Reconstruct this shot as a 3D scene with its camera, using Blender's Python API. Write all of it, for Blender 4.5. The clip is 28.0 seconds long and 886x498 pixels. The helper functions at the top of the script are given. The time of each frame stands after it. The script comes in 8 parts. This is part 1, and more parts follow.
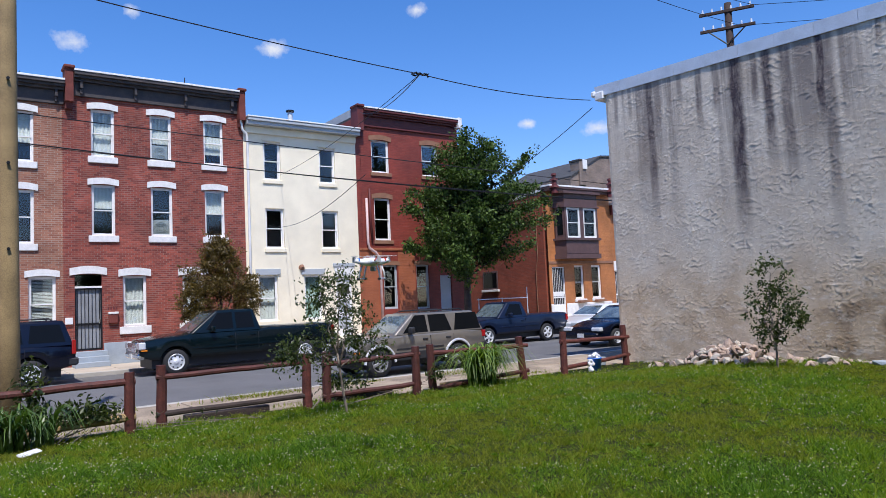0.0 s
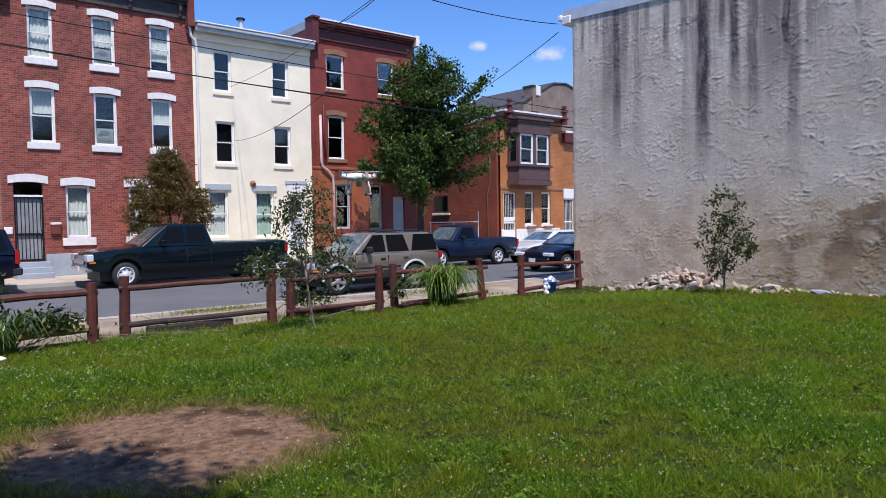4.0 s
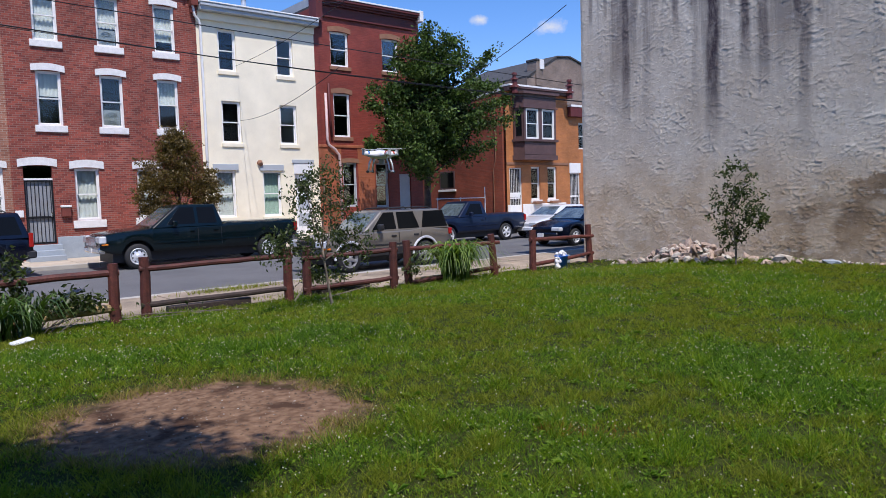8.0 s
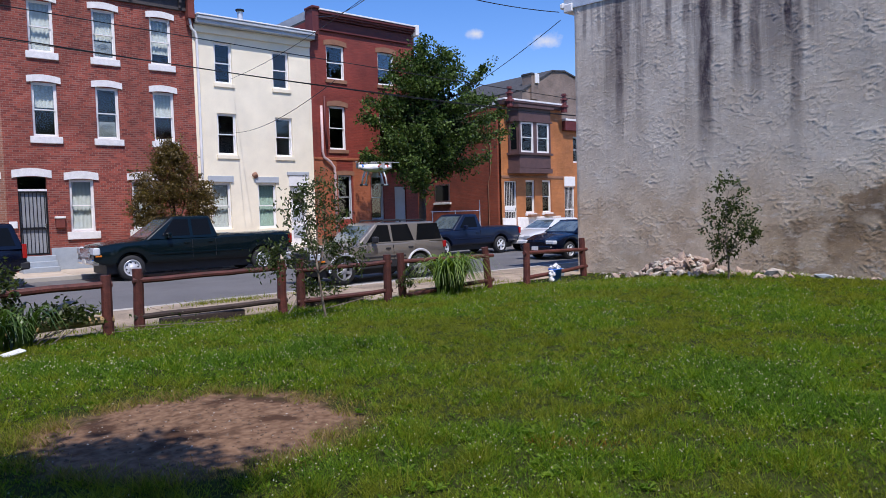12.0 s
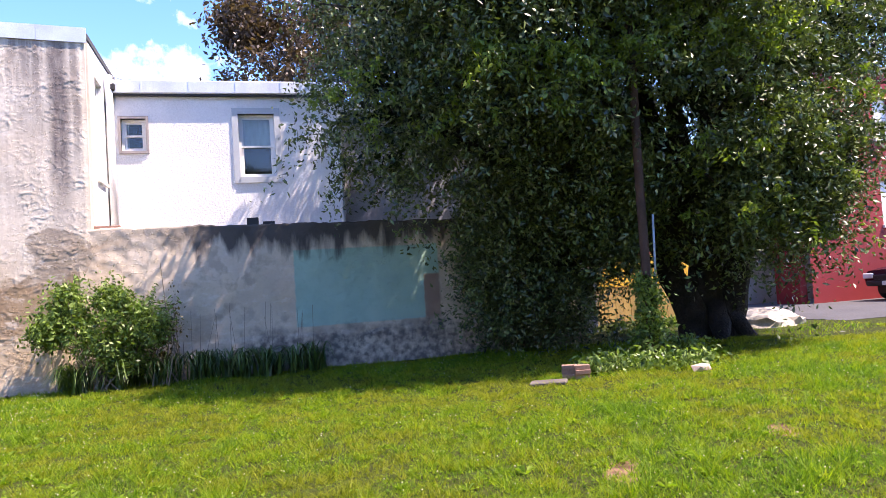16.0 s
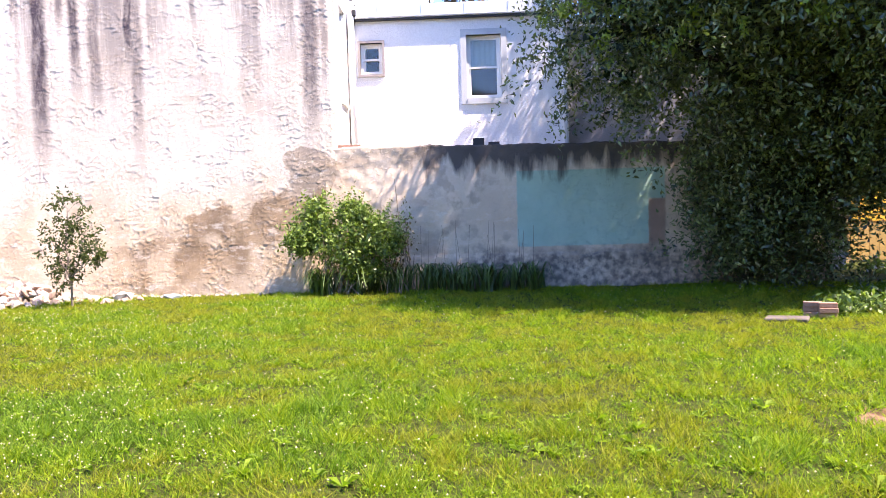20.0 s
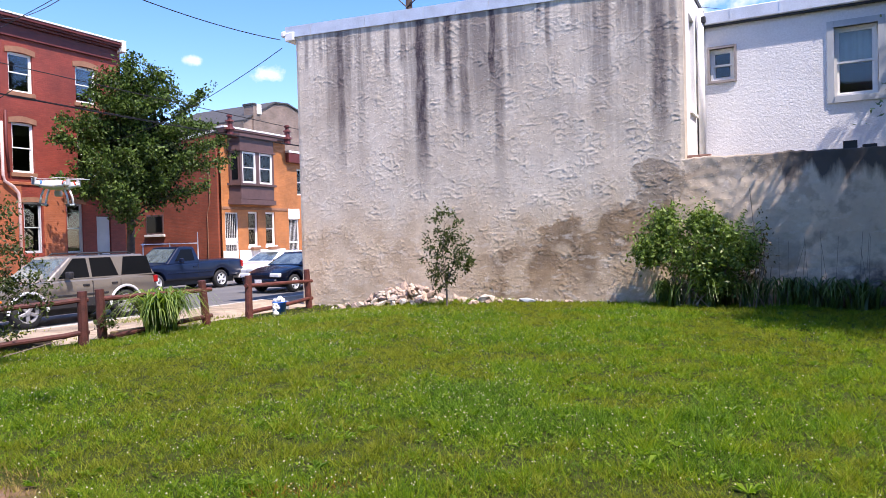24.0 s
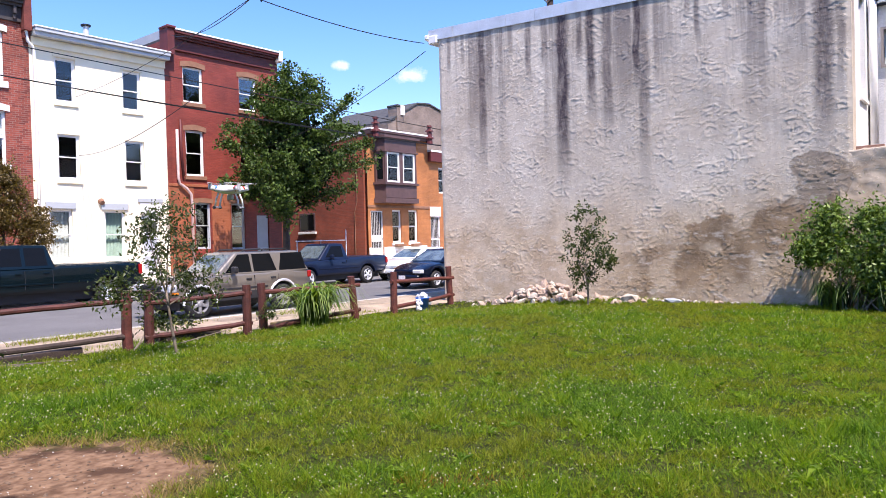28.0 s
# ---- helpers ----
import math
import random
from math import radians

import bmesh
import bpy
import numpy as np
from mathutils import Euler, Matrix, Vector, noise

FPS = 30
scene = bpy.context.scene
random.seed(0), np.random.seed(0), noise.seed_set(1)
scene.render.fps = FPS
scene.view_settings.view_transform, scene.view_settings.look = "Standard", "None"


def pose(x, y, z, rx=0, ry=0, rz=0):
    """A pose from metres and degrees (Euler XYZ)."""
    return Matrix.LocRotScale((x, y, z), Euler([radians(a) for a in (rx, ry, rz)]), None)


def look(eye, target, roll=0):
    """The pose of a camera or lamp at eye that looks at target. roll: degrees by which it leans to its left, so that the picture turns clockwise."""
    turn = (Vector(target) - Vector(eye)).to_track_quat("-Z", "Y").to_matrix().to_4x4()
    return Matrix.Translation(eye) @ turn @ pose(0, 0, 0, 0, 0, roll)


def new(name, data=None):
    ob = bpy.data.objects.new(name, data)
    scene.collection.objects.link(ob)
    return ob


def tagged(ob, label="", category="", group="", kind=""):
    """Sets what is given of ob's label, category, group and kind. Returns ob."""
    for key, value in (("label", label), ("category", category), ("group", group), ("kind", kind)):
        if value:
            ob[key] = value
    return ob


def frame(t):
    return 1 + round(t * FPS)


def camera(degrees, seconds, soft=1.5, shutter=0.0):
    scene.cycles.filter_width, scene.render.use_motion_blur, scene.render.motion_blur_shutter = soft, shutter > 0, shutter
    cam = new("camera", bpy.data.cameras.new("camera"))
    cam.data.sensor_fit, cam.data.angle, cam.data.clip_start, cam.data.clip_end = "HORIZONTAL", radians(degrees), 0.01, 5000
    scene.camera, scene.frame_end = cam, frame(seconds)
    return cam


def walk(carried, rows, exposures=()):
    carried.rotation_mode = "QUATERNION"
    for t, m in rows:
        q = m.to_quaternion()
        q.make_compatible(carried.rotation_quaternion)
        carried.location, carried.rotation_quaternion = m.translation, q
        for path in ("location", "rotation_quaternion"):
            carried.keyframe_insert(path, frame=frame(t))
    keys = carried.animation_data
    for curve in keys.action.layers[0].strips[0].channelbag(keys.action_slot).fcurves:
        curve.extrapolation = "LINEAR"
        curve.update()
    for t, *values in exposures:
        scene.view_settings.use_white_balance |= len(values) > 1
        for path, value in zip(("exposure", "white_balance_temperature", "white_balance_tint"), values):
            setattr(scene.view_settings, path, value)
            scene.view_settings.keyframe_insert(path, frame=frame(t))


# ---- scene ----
cam = camera(64.4, 28.0, soft=0.6)
PATH = [
    (0, (0.204, -0.105, 1.545), (1.363, 1.519, 1.688), -2.7),
    (0.5, (0.184, -0.108, 1.527), (1.353, 1.511, 1.630), -1.2),
    (1, (0.202, -0.090, 1.513), (1.408, 1.503, 1.603), -0.4),
    (1.5, (0.205, -0.052, 1.550), (1.441, 1.519, 1.588), -0.0),
    (2, (0.131, -0.022, 1.517), (1.340, 1.571, 1.521), 0.0),
    (2.5, (0.043, -0.021, 1.526), (1.169, 1.632, 1.518), -0.8),
    (3, (-0.077, 0.045, 1.521), (1.093, 1.666, 1.453), 0.2),
    (3.5, (-0.149, 0.084, 1.514), (1.108, 1.638, 1.469), 0.2),
    (5.5, (-0.121, 0.056, 1.492), (1.142, 1.594, 1.290), -1.9),
    (6, (-0.198, 0.084, 1.529), (1.016, 1.664, 1.357), 0.0),
    (6.5, (-0.274, 0.084, 1.529), (0.920, 1.679, 1.346), -0.7),
    (7, (-0.324, 0.152, 1.494), (0.936, 1.690, 1.278), -1.2),
    (7.5, (-0.339, 0.183, 1.508), (0.940, 1.700, 1.260), -1.0),
    (8, (-0.347, 0.119, 1.502), (0.921, 1.659, 1.357), -1.8),
    (8.5, (-0.352, 0.094, 1.498), (0.864, 1.669, 1.304), -2.4),
    (9, (-0.335, 0.087, 1.514), (0.916, 1.642, 1.389), -2.7),
    (9.5, (-0.341, 0.094, 1.510), (0.918, 1.642, 1.378), -2.1),
    (10, (-0.366, 0.070, 1.504), (0.839, 1.660, 1.364), -2.0),
    (10.5, (-0.377, 0.085, 1.528), (0.805, 1.697, 1.440), -1.6),
    (11, (-0.352, 0.088, 1.510), (0.883, 1.656, 1.400), -1.3),
    (11.5, (-0.351, 0.082, 1.508), (0.914, 1.629, 1.397), -1.3),
    (13.5, (-0.294, 0.163, 1.511), (1.196, 1.495, 1.444), -2.0),
    (14, (0.045, 0.238, 1.497), (1.708, 1.349, 1.481), -2.2),
    (14.5, (0.309, 0.260, 1.460), (2.182, 0.957, 1.508), -3.6),
    (15, (0.484, -0.072, 1.348), (2.456, 0.212, 1.519), -4.8),
    (15.5, (0.539, -0.137, 1.360), (2.515, -0.418, 1.485), -4.4),
    (16, (0.610, -0.169, 1.351), (2.536, -0.698, 1.464), -3.9),
    (16.5, (0.652, -0.147, 1.344), (2.562, -0.738, 1.390), -3.2),
    (17, (0.670, -0.132, 1.332), (2.613, -0.606, 1.370), -3.8),
    (17.5, (0.657, -0.148, 1.322), (2.607, -0.594, 1.347), -4.0),
    (18, (0.635, -0.137, 1.321), (2.593, -0.536, 1.254), -3.6),
    (18.5, (0.665, -0.135, 1.328), (2.630, -0.493, 1.232), -2.9),
    (19, (0.658, -0.118, 1.330), (2.630, -0.435, 1.238), -2.6),
    (19.5, (0.652, -0.076, 1.312), (2.642, -0.272, 1.236), -2.6),
    (20, (0.578, -0.006, 1.320), (2.574, 0.068, 1.245), -1.6),
    (20.5, (0.430, 0.075, 1.413), (2.410, 0.322, 1.282), -1.1),
    (21, (0.418, 0.168, 1.427), (2.398, 0.437, 1.346), -1.9),
    (21.5, (0.275, 0.314, 1.458), (2.234, 0.717, 1.404), -3.2),
    (22, (0.187, 0.365, 1.462), (2.110, 0.912, 1.392), -2.6),
    (22.5, (0.121, 0.355, 1.481), (1.994, 1.050, 1.401), -2.9),
    (24.5, (-0.099, 0.315, 1.425), (1.584, 1.395, 1.395), -1.0),
    (25, (-0.153, 0.317, 1.442), (1.393, 1.585, 1.404), -1.2),
    (25.5, (-0.166, 0.291, 1.458), (1.305, 1.646, 1.421), -1.7),
    (26, (-0.143, 0.293, 1.461), (1.310, 1.668, 1.417), -1.2),
    (26.5, (-0.116, 0.282, 1.448), (1.376, 1.612, 1.385), -2.9),
    (27, (-0.116, 0.295, 1.450), (1.448, 1.542, 1.419), -2.9),
    (27.5, (-0.133, 0.281, 1.451), (1.429, 1.529, 1.404), -1.9),
    (28, (-0.137, 0.286, 1.458), (1.412, 1.551, 1.425), -1.5),
]
EXPOSURES = [
    (0.0, 0.08, 6150, 14), (3.5, 0.05, 6200, 16), (8.0, -0.02, 6200, 16), (10.0, -0.30, 6200, 17), (11.5, -0.10, 6200, 18), (13.5, 0.0, 6150, 17), (14.2, -0.25, 6050, 16), (15.0, -0.15, 6300, 18), (15.5, 0.5, 6600, 22),
    (16.0, 1.62, 7300, 28), (16.5, 2.15, 7700, 33), (17.5, 2.38, 7700, 34), (19.0, 2.35, 7600, 33), (20.0, 2.05, 7450, 28), (21.0, 1.55, 7350, 27), (22.0, 1.08, 7100, 26),
    (22.5, 1.03, 6950, 24), (24.5, 0.88, 6750, 22), (28.0, 0.87, 6700, 22),
]
walk(cam, [(t, look(eye, target, roll)) for t, eye, target, roll in PATH], EXPOSURES)

# ---- sky and sun ----
SUN_TO = Vector((0.42, 1.0, 0.0)).normalized()
SUN_EL = radians(60)
world = bpy.data.worlds.new("sky")
scene.world = world
world.use_nodes = True
wn, wl = world.node_tree.nodes, world.node_tree.links
wn.clear()
sky = wn.new("ShaderNodeTexSky")
sky.sky_type, sky.sun_disc = "NISHITA", False
sky.sun_elevation = SUN_EL
sky.sun_rotation = math.atan2(-SUN_TO.x, -SUN_TO.y)
sky.air_density, sky.dust_density, sky.ozone_density = 1.0, 0.3, 2.5
wtc = wn.new("ShaderNodeTexCoord")
wnoise = wn.new("ShaderNodeTexNoise")
wnoise.inputs["Scale"].default_value, wnoise.inputs["Detail"].default_value = 17.0, 8
wnoise.inputs["Roughness"].default_value = 0.62
wl.new(wtc.outputs["Generated"], wnoise.inputs["Vector"])
# small fair-weather clouds: direction and half width
CLOUDS = ((0.731, 0.645, 0.224, 0.042), (0.662, 0.711, 0.238, 0.024), (0.127, 0.934, 0.333, 0.05), (0.188, 0.908, 0.375, 0.04), (0.355, 0.869, 0.344, 0.045), (0.858, 0.365, 0.362, 0.06),
          (0.883, 0.279, 0.377, 0.035), (0.912, 0.125, 0.390, 0.055), (0.945, 0.10, 0.290, 0.15), (0.930, 0.063, 0.362, 0.04), (-0.05, 0.93, 0.36, 0.06), (0.52, 0.76, 0.39, 0.03))
wcloud = None
for cx, cy, cz, wide in CLOUDS:
    away, flat, length, spot = (wn.new(k) for k in ("ShaderNodeVectorMath", "ShaderNodeVectorMath", "ShaderNodeVectorMath", "ShaderNodeMapRange"))
    away.operation, flat.operation, length.operation = "SUBTRACT", "MULTIPLY", "LENGTH"
    away.inputs[1].default_value = Vector((cx, cy, cz)).normalized()
    flat.inputs[1].default_value = (1, 1, 2.0)
    spot.inputs["From Min"].default_value, spot.inputs["From Max"].default_value = 0.0, wide * 1.45
    spot.inputs["To Min"].default_value, spot.inputs["To Max"].default_value = 0.24, -0.30
    wl.new(wtc.outputs["Generated"], away.inputs[0])
    wl.new(away.outputs[0], flat.inputs[0])
    wl.new(flat.outputs[0], length.inputs[0])
    wl.new(length.outputs["Value"], spot.inputs["Value"])
    if wcloud is None:
        wcloud = spot.outputs["Result"]
    else:
        most = wn.new("ShaderNodeMath")
        most.operation = "MAXIMUM"
        wl.new(wcloud, most.inputs[0])
        wl.new(spot.outputs["Result"], most.inputs[1])
        wcloud = most.outputs[0]
wsum = wn.new("ShaderNodeMath")
wl.new(wnoise.outputs["Fac"], wsum.inputs[0])
wl.new(wcloud, wsum.inputs[1])
wramp = wn.new("ShaderNodeValToRGB")
wramp.color_ramp.elements[0].position, wramp.color_ramp.elements[1].position = 0.56, 0.80
wl.new(wsum.outputs[0], wramp.inputs["Fac"])
wmix = wn.new("ShaderNodeMix")
wmix.data_type = "RGBA"
wmix.inputs["B"].default_value = (7.5, 7.8, 8.2, 1)
wbg = wn.new("ShaderNodeBackground")
wbg.inputs["Strength"].default_value = 0.10
wout = wn.new("ShaderNodeOutputWorld")
wl.new(wramp.outputs["Color"], wmix.inputs["Factor"])
whue = wn.new("ShaderNodeHueSaturation")
whue.inputs["Saturation"].default_value, whue.inputs["Value"].default_value = 1.30, 1.66
wl.new(sky.outputs["Color"], whue.inputs["Color"])
wtint = wn.new("ShaderNodeMix")
wtint.data_type, wtint.blend_type = "RGBA", "MULTIPLY"
wtint.inputs["Factor"].default_value = 1.0
wtint.inputs["B"].default_value = (1.0, 0.93, 1.06, 1)
wl.new(whue.outputs["Color"], wtint.inputs["A"])
wl.new(wtint.outputs["Result"], wmix.inputs["A"])
wl.new(wmix.outputs["Result"], wbg.inputs["Color"])
wl.new(wbg.outputs["Background"], wout.inputs["Surface"])

sun = new("sun", bpy.data.lights.new("sun", "SUN"))
sun.data.energy, sun.data.angle, sun.data.color = 4.7, radians(0.53), (1.0, 0.95, 0.87)
sun.matrix_world = look((0, -20, 40), Vector((0, -20, 40)) + SUN_TO * math.cos(SUN_EL) - Vector((0, 0, math.sin(SUN_EL))))


# ---- materials ----
def material(name, base, rough=0.8, metal=0.0, var=0.15, scale=3.0, fine=60.0, bump=0.15, dist=0.01, second=None, spec=0.5, coat=0.0, per_object=0.0):
    """A surface with colour variation at two scales and fine relief, in object metres."""
    m = bpy.data.materials.new(name)
    m.use_nodes = True
    n, l = m.node_tree.nodes, m.node_tree.links
    p = n["Principled BSDF"]
    p.inputs["Roughness"].default_value, p.inputs["Metallic"].default_value = rough, metal
    p.inputs["Specular IOR Level"].default_value, p.inputs["Coat Weight"].default_value = spec, coat
    p.inputs["Coat Roughness"].default_value = 0.05
    geo = n.new("ShaderNodeNewGeometry")
    big, small = n.new("ShaderNodeTexNoise"), n.new("ShaderNodeTexNoise")
    big.inputs["Scale"].default_value, big.inputs["Detail"].default_value = scale, 5
    small.inputs["Scale"].default_value, small.inputs["Detail"].default_value = fine, 4
    for t in (big, small):
        l.new(geo.outputs["Position"], t.inputs["Vector"])
    ramp = n.new("ShaderNodeValToRGB")
    ramp.color_ramp.elements[0].position, ramp.color_ramp.elements[1].position = 0.3, 0.7
    b = second or [c * (1 + var) for c in base]
    a = base if second else [c * (1 - var) for c in base]
    ramp.color_ramp.elements[0].color, ramp.color_ramp.elements[1].color = (*a, 1), (*b, 1)
    l.new(big.outputs["Fac"], ramp.inputs["Fac"])
    mul = n.new("ShaderNodeMix")
    mul.data_type, mul.blend_type = "RGBA", "MULTIPLY"
    mul.inputs["Factor"].default_value = 1.0
    grey = n.new("ShaderNodeMapRange")
    grey.inputs["From Min"].default_value, grey.inputs["From Max"].default_value = 0.25, 0.75
    grey.inputs["To Min"].default_value, grey.inputs["To Max"].default_value = 1 - var, 1 + var
    l.new(small.outputs["Fac"], grey.inputs["Value"])
    l.new(ramp.outputs["Color"], mul.inputs["A"])
    l.new(grey.outputs["Result"], mul.inputs["B"])
    out = mul.outputs["Result"]
    if per_object:
        info = n.new("ShaderNodeObjectInfo")
        r = n.new("ShaderNodeMapRange")
        r.inputs["To Min"].default_value, r.inputs["To Max"].default_value = 1 - per_object, 1 + per_object
        l.new(info.outputs["Random"], r.inputs["Value"])
        m2 = n.new("ShaderNodeMix")
        m2.data_type, m2.blend_type = "RGBA", "MULTIPLY"
        m2.inputs["Factor"].default_value = 1.0
        l.new(out, m2.inputs["A"])
        l.new(r.outputs["Result"], m2.inputs["B"])
        out = m2.outputs["Result"]
    l.new(out, p.inputs["Base Color"])
    if bump:
        bp = n.new("ShaderNodeBump")
        bp.inputs["Strength"].default_value, bp.inputs["Distance"].default_value = bump, dist
        l.new(small.outputs["Fac"], bp.inputs["Height"])
        l.new(bp.outputs["Normal"], p.inputs["Normal"])
    return m


def brick_material(name, c1, c2, mortar, painted=0.0):
    """Running-bond brickwork on walls that face the street or the sides."""
    m = bpy.data.materials.new(name)
    m.use_nodes = True
    n, l = m.node_tree.nodes, m.node_tree.links
    p = n["Principled BSDF"]
    p.inputs["Roughness"].default_value = 0.85 if not painted else 0.6
    geo, sep, add, com = n.new("ShaderNodeNewGeometry"), n.new("ShaderNodeSeparateXYZ"), n.new("ShaderNodeMath"), n.new("ShaderNodeCombineXYZ")
    l.new(geo.outputs["Position"], sep.inputs["Vector"])
    l.new(sep.outputs["X"], add.inputs[0])
    l.new(sep.outputs["Y"], add.inputs[1])
    l.new(add.outputs[0], com.inputs["X"])
    l.new(sep.outputs["Z"], com.inputs["Y"])
    br = n.new("ShaderNodeTexBrick")
    br.inputs["Scale"].default_value = 1.0
    br.inputs["Brick Width"].default_value, br.inputs["Row Height"].default_value = 0.21, 0.075
    br.inputs["Mortar Size"].default_value, br.inputs["Mortar Smooth"].default_value = 0.008, 0.2
    br.inputs["Color1"].default_value, br.inputs["Color2"].default_value = (*c1, 1), (*c2, 1)
    br.inputs["Mortar"].default_value = (*mortar, 1)
    l.new(com.outputs["Vector"], br.inputs["Vector"])
    big = n.new("ShaderNodeTexNoise")
    big.inputs["Scale"].default_value, big.inputs["Detail"].default_value = 0.9, 6
    l.new(geo.outputs["Position"], big.inputs["Vector"])
    rng = n.new("ShaderNodeMapRange")
    rng.inputs["From Min"].default_value, rng.inputs["From Max"].default_value = 0.3, 0.7
    rng.inputs["To Min"].default_value, rng.inputs["To Max"].default_value = 0.72, 1.22
    l.new(big.outputs["Fac"], rng.inputs["Value"])
    mul = n.new("ShaderNodeMix")
    mul.data_type, mul.blend_type = "RGBA", "MULTIPLY"
    mul.inputs["Factor"].default_value = 1.0
    l.new(br.outputs["Color"], mul.inputs["A"])
    l.new(rng.outputs["Result"], mul.inputs["B"])
    l.new(mul.outputs["Result"], p.inputs["Base Color"])
    inv = n.new("ShaderNodeMath")
    inv.operation = "SUBTRACT"
    inv.inputs[0].default_value = 1.0
    l.new(br.outputs["Fac"], inv.inputs[1])
    bp = n.new("ShaderNodeBump")
    bp.inputs["Strength"].default_value, bp.inputs["Distance"].default_value = 0.5, 0.008
    l.new(inv.outputs[0], bp.inputs["Height"])
    l.new(bp.outputs["Normal"], p.inputs["Normal"])
    return m


def glass_material(name, tint=(1, 1, 1), gloss=0.03):
    m = bpy.data.materials.new(name)
    m.use_nodes = True
    n, l = m.node_tree.nodes, m.node_tree.links
    n.remove(n["Principled BSDF"])
    tr, gl, mx, fr = n.new("ShaderNodeBsdfTransparent"), n.new("ShaderNodeBsdfGlossy"), n.new("ShaderNodeMixShader"), n.new("ShaderNodeFresnel")
    tr.inputs["Color"].default_value = (*tint, 1)
    gl.inputs["Roughness"].default_value = gloss
    fr.inputs["IOR"].default_value = 1.6
    l.new(fr.outputs[0], mx.inputs[0])
    l.new(tr.outputs[0], mx.inputs[1])
    l.new(gl.outputs[0], mx.inputs[2])
    l.new(mx.outputs[0], n["Material Output"].inputs["Surface"])
    return m


M_BRICK_A = brick_material("red_brick", (0.160, 0.030, 0.021), (0.335, 0.072, 0.044), (0.255, 0.145, 0.115))
M_BRICK_A0 = brick_material("brown_brick", (0.24, 0.085, 0.05), (0.36, 0.15, 0.09), (0.34, 0.26, 0.2))
M_BRICK_C = brick_material("painted_red_brick", (0.205, 0.032, 0.019), (0.255, 0.044, 0.026), (0.19, 0.036, 0.022), 1)
M_BRICK_C1 = brick_material("painted_orange_brick", (0.34, 0.10, 0.04), (0.37, 0.115, 0.05), (0.32, 0.1, 0.045), 1)
M_BRICK_D = brick_material("orange_brick", (0.42, 0.155, 0.045), (0.47, 0.18, 0.055), (0.40, 0.15, 0.05), 1)
M_BRICK_DS = brick_material("dull_red_brick", (0.26, 0.060, 0.030), (0.31, 0.075, 0.038), (0.22, 0.08, 0.05))
M_BRICK_GABLE = brick_material("grey_brown_brick", (0.20, 0.15, 0.12), (0.26, 0.19, 0.15), (0.25, 0.21, 0.18))
M_CREAM = material("cream_painted_stucco", (0.88, 0.795, 0.60), 0.7, var=0.07, scale=1.3, fine=90, bump=0.1)
M_WHITE = material("white_paint", (0.80, 0.79, 0.76), 0.5, var=0.05, scale=5, fine=50, bump=0.05)
M_STONE = material("white_painted_stone", (0.76, 0.74, 0.70), 0.7, var=0.08, scale=6, fine=40, bump=0.15)
M_GREYPAINT = material("grey_paint", (0.42, 0.45, 0.47), 0.6, var=0.06)
M_BASE = material("grey_painted_base", (0.33, 0.37, 0.40), 0.75, var=0.1)
M_CORNICE_DARK = material("weathered_dark_cornice_paint", (0.035, 0.032, 0.035), 0.7, var=0.4, scale=4, second=(0.07, 0.055, 0.05))
M_CORNICE_RED = material("maroon_cornice_paint", (0.11, 0.02, 0.018), 0.6, var=0.15)
M_BAY = material("brown_bay_paint", (0.10, 0.055, 0.05), 0.55, var=0.15)
M_BROWNSTONE = material("brownstone", (0.26, 0.13, 0.075), 0.8, var=0.15)
M_PIER = material("dark_red_brick_pier", (0.15, 0.035, 0.025), 0.85, var=0.25, fine=30)
M_GLASS = glass_material("window_glass", (0.82, 0.86, 0.86))
M_CARGLASS = glass_material("dark_car_glass", (0.16, 0.18, 0.18), 0.01)
M_CURTAIN = material("pale_curtain", (0.84, 0.85, 0.83), 0.95, var=0.1, scale=9, fine=30)
M_CURTAIN_GREEN = material("pale_green_curtain", (0.55, 0.70, 0.60), 0.95, var=0.1, scale=9, fine=30)
# near-black, so the darkness of unlit rooms lies in the wall colour
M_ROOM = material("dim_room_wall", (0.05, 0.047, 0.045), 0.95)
M_IRON = material("black_iron", (0.02, 0.02, 0.021), 0.5, metal=0.6)
M_ROOF = material("tar_roof", (0.06, 0.06, 0.062), 0.9, var=0.2)
M_TIN = material("pale_metal_flashing", (0.62, 0.66, 0.70), 0.5, metal=0.3, var=0.12, scale=2.5)
M_ASPHALT = material("asphalt", (0.130, 0.128, 0.128), 0.85, var=0.14, scale=0.8, fine=160, bump=0.3)
M_CONCRETE = material("concrete_pavement", (0.42, 0.39, 0.34), 0.85, var=0.12, scale=1.1, fine=90, bump=0.2)
M_WOODRED = material("red_stained_timber", (0.085, 0.022, 0.015), 0.7, var=0.35, scale=7, fine=45, bump=0.35, per_object=0.2)
M_WOODDARK = material("dark_weathered_timber", (0.045, 0.03, 0.024), 0.8, var=0.35, scale=7, fine=45, bump=0.35)
M_WOODGREY = material("weathered_pole_timber", (0.30, 0.21, 0.095), 0.85, var=0.25, scale=3, fine=60, bump=0.4)
M_POLEBROWN = material("red_brown_pole_timber", (0.085, 0.042, 0.028), 0.85, var=0.3, scale=3, fine=60, bump=0.4)
M_POLEDARK = material("dark_creosoted_timber", (0.035, 0.019, 0.014), 0.85, var=0.3, scale=3, fine=60, bump=0.4)
M_BARK = material("rough_dark_bark", (0.06, 0.045, 0.035), 0.95, var=0.35, scale=6, fine=40, bump=0.8, dist=0.03)
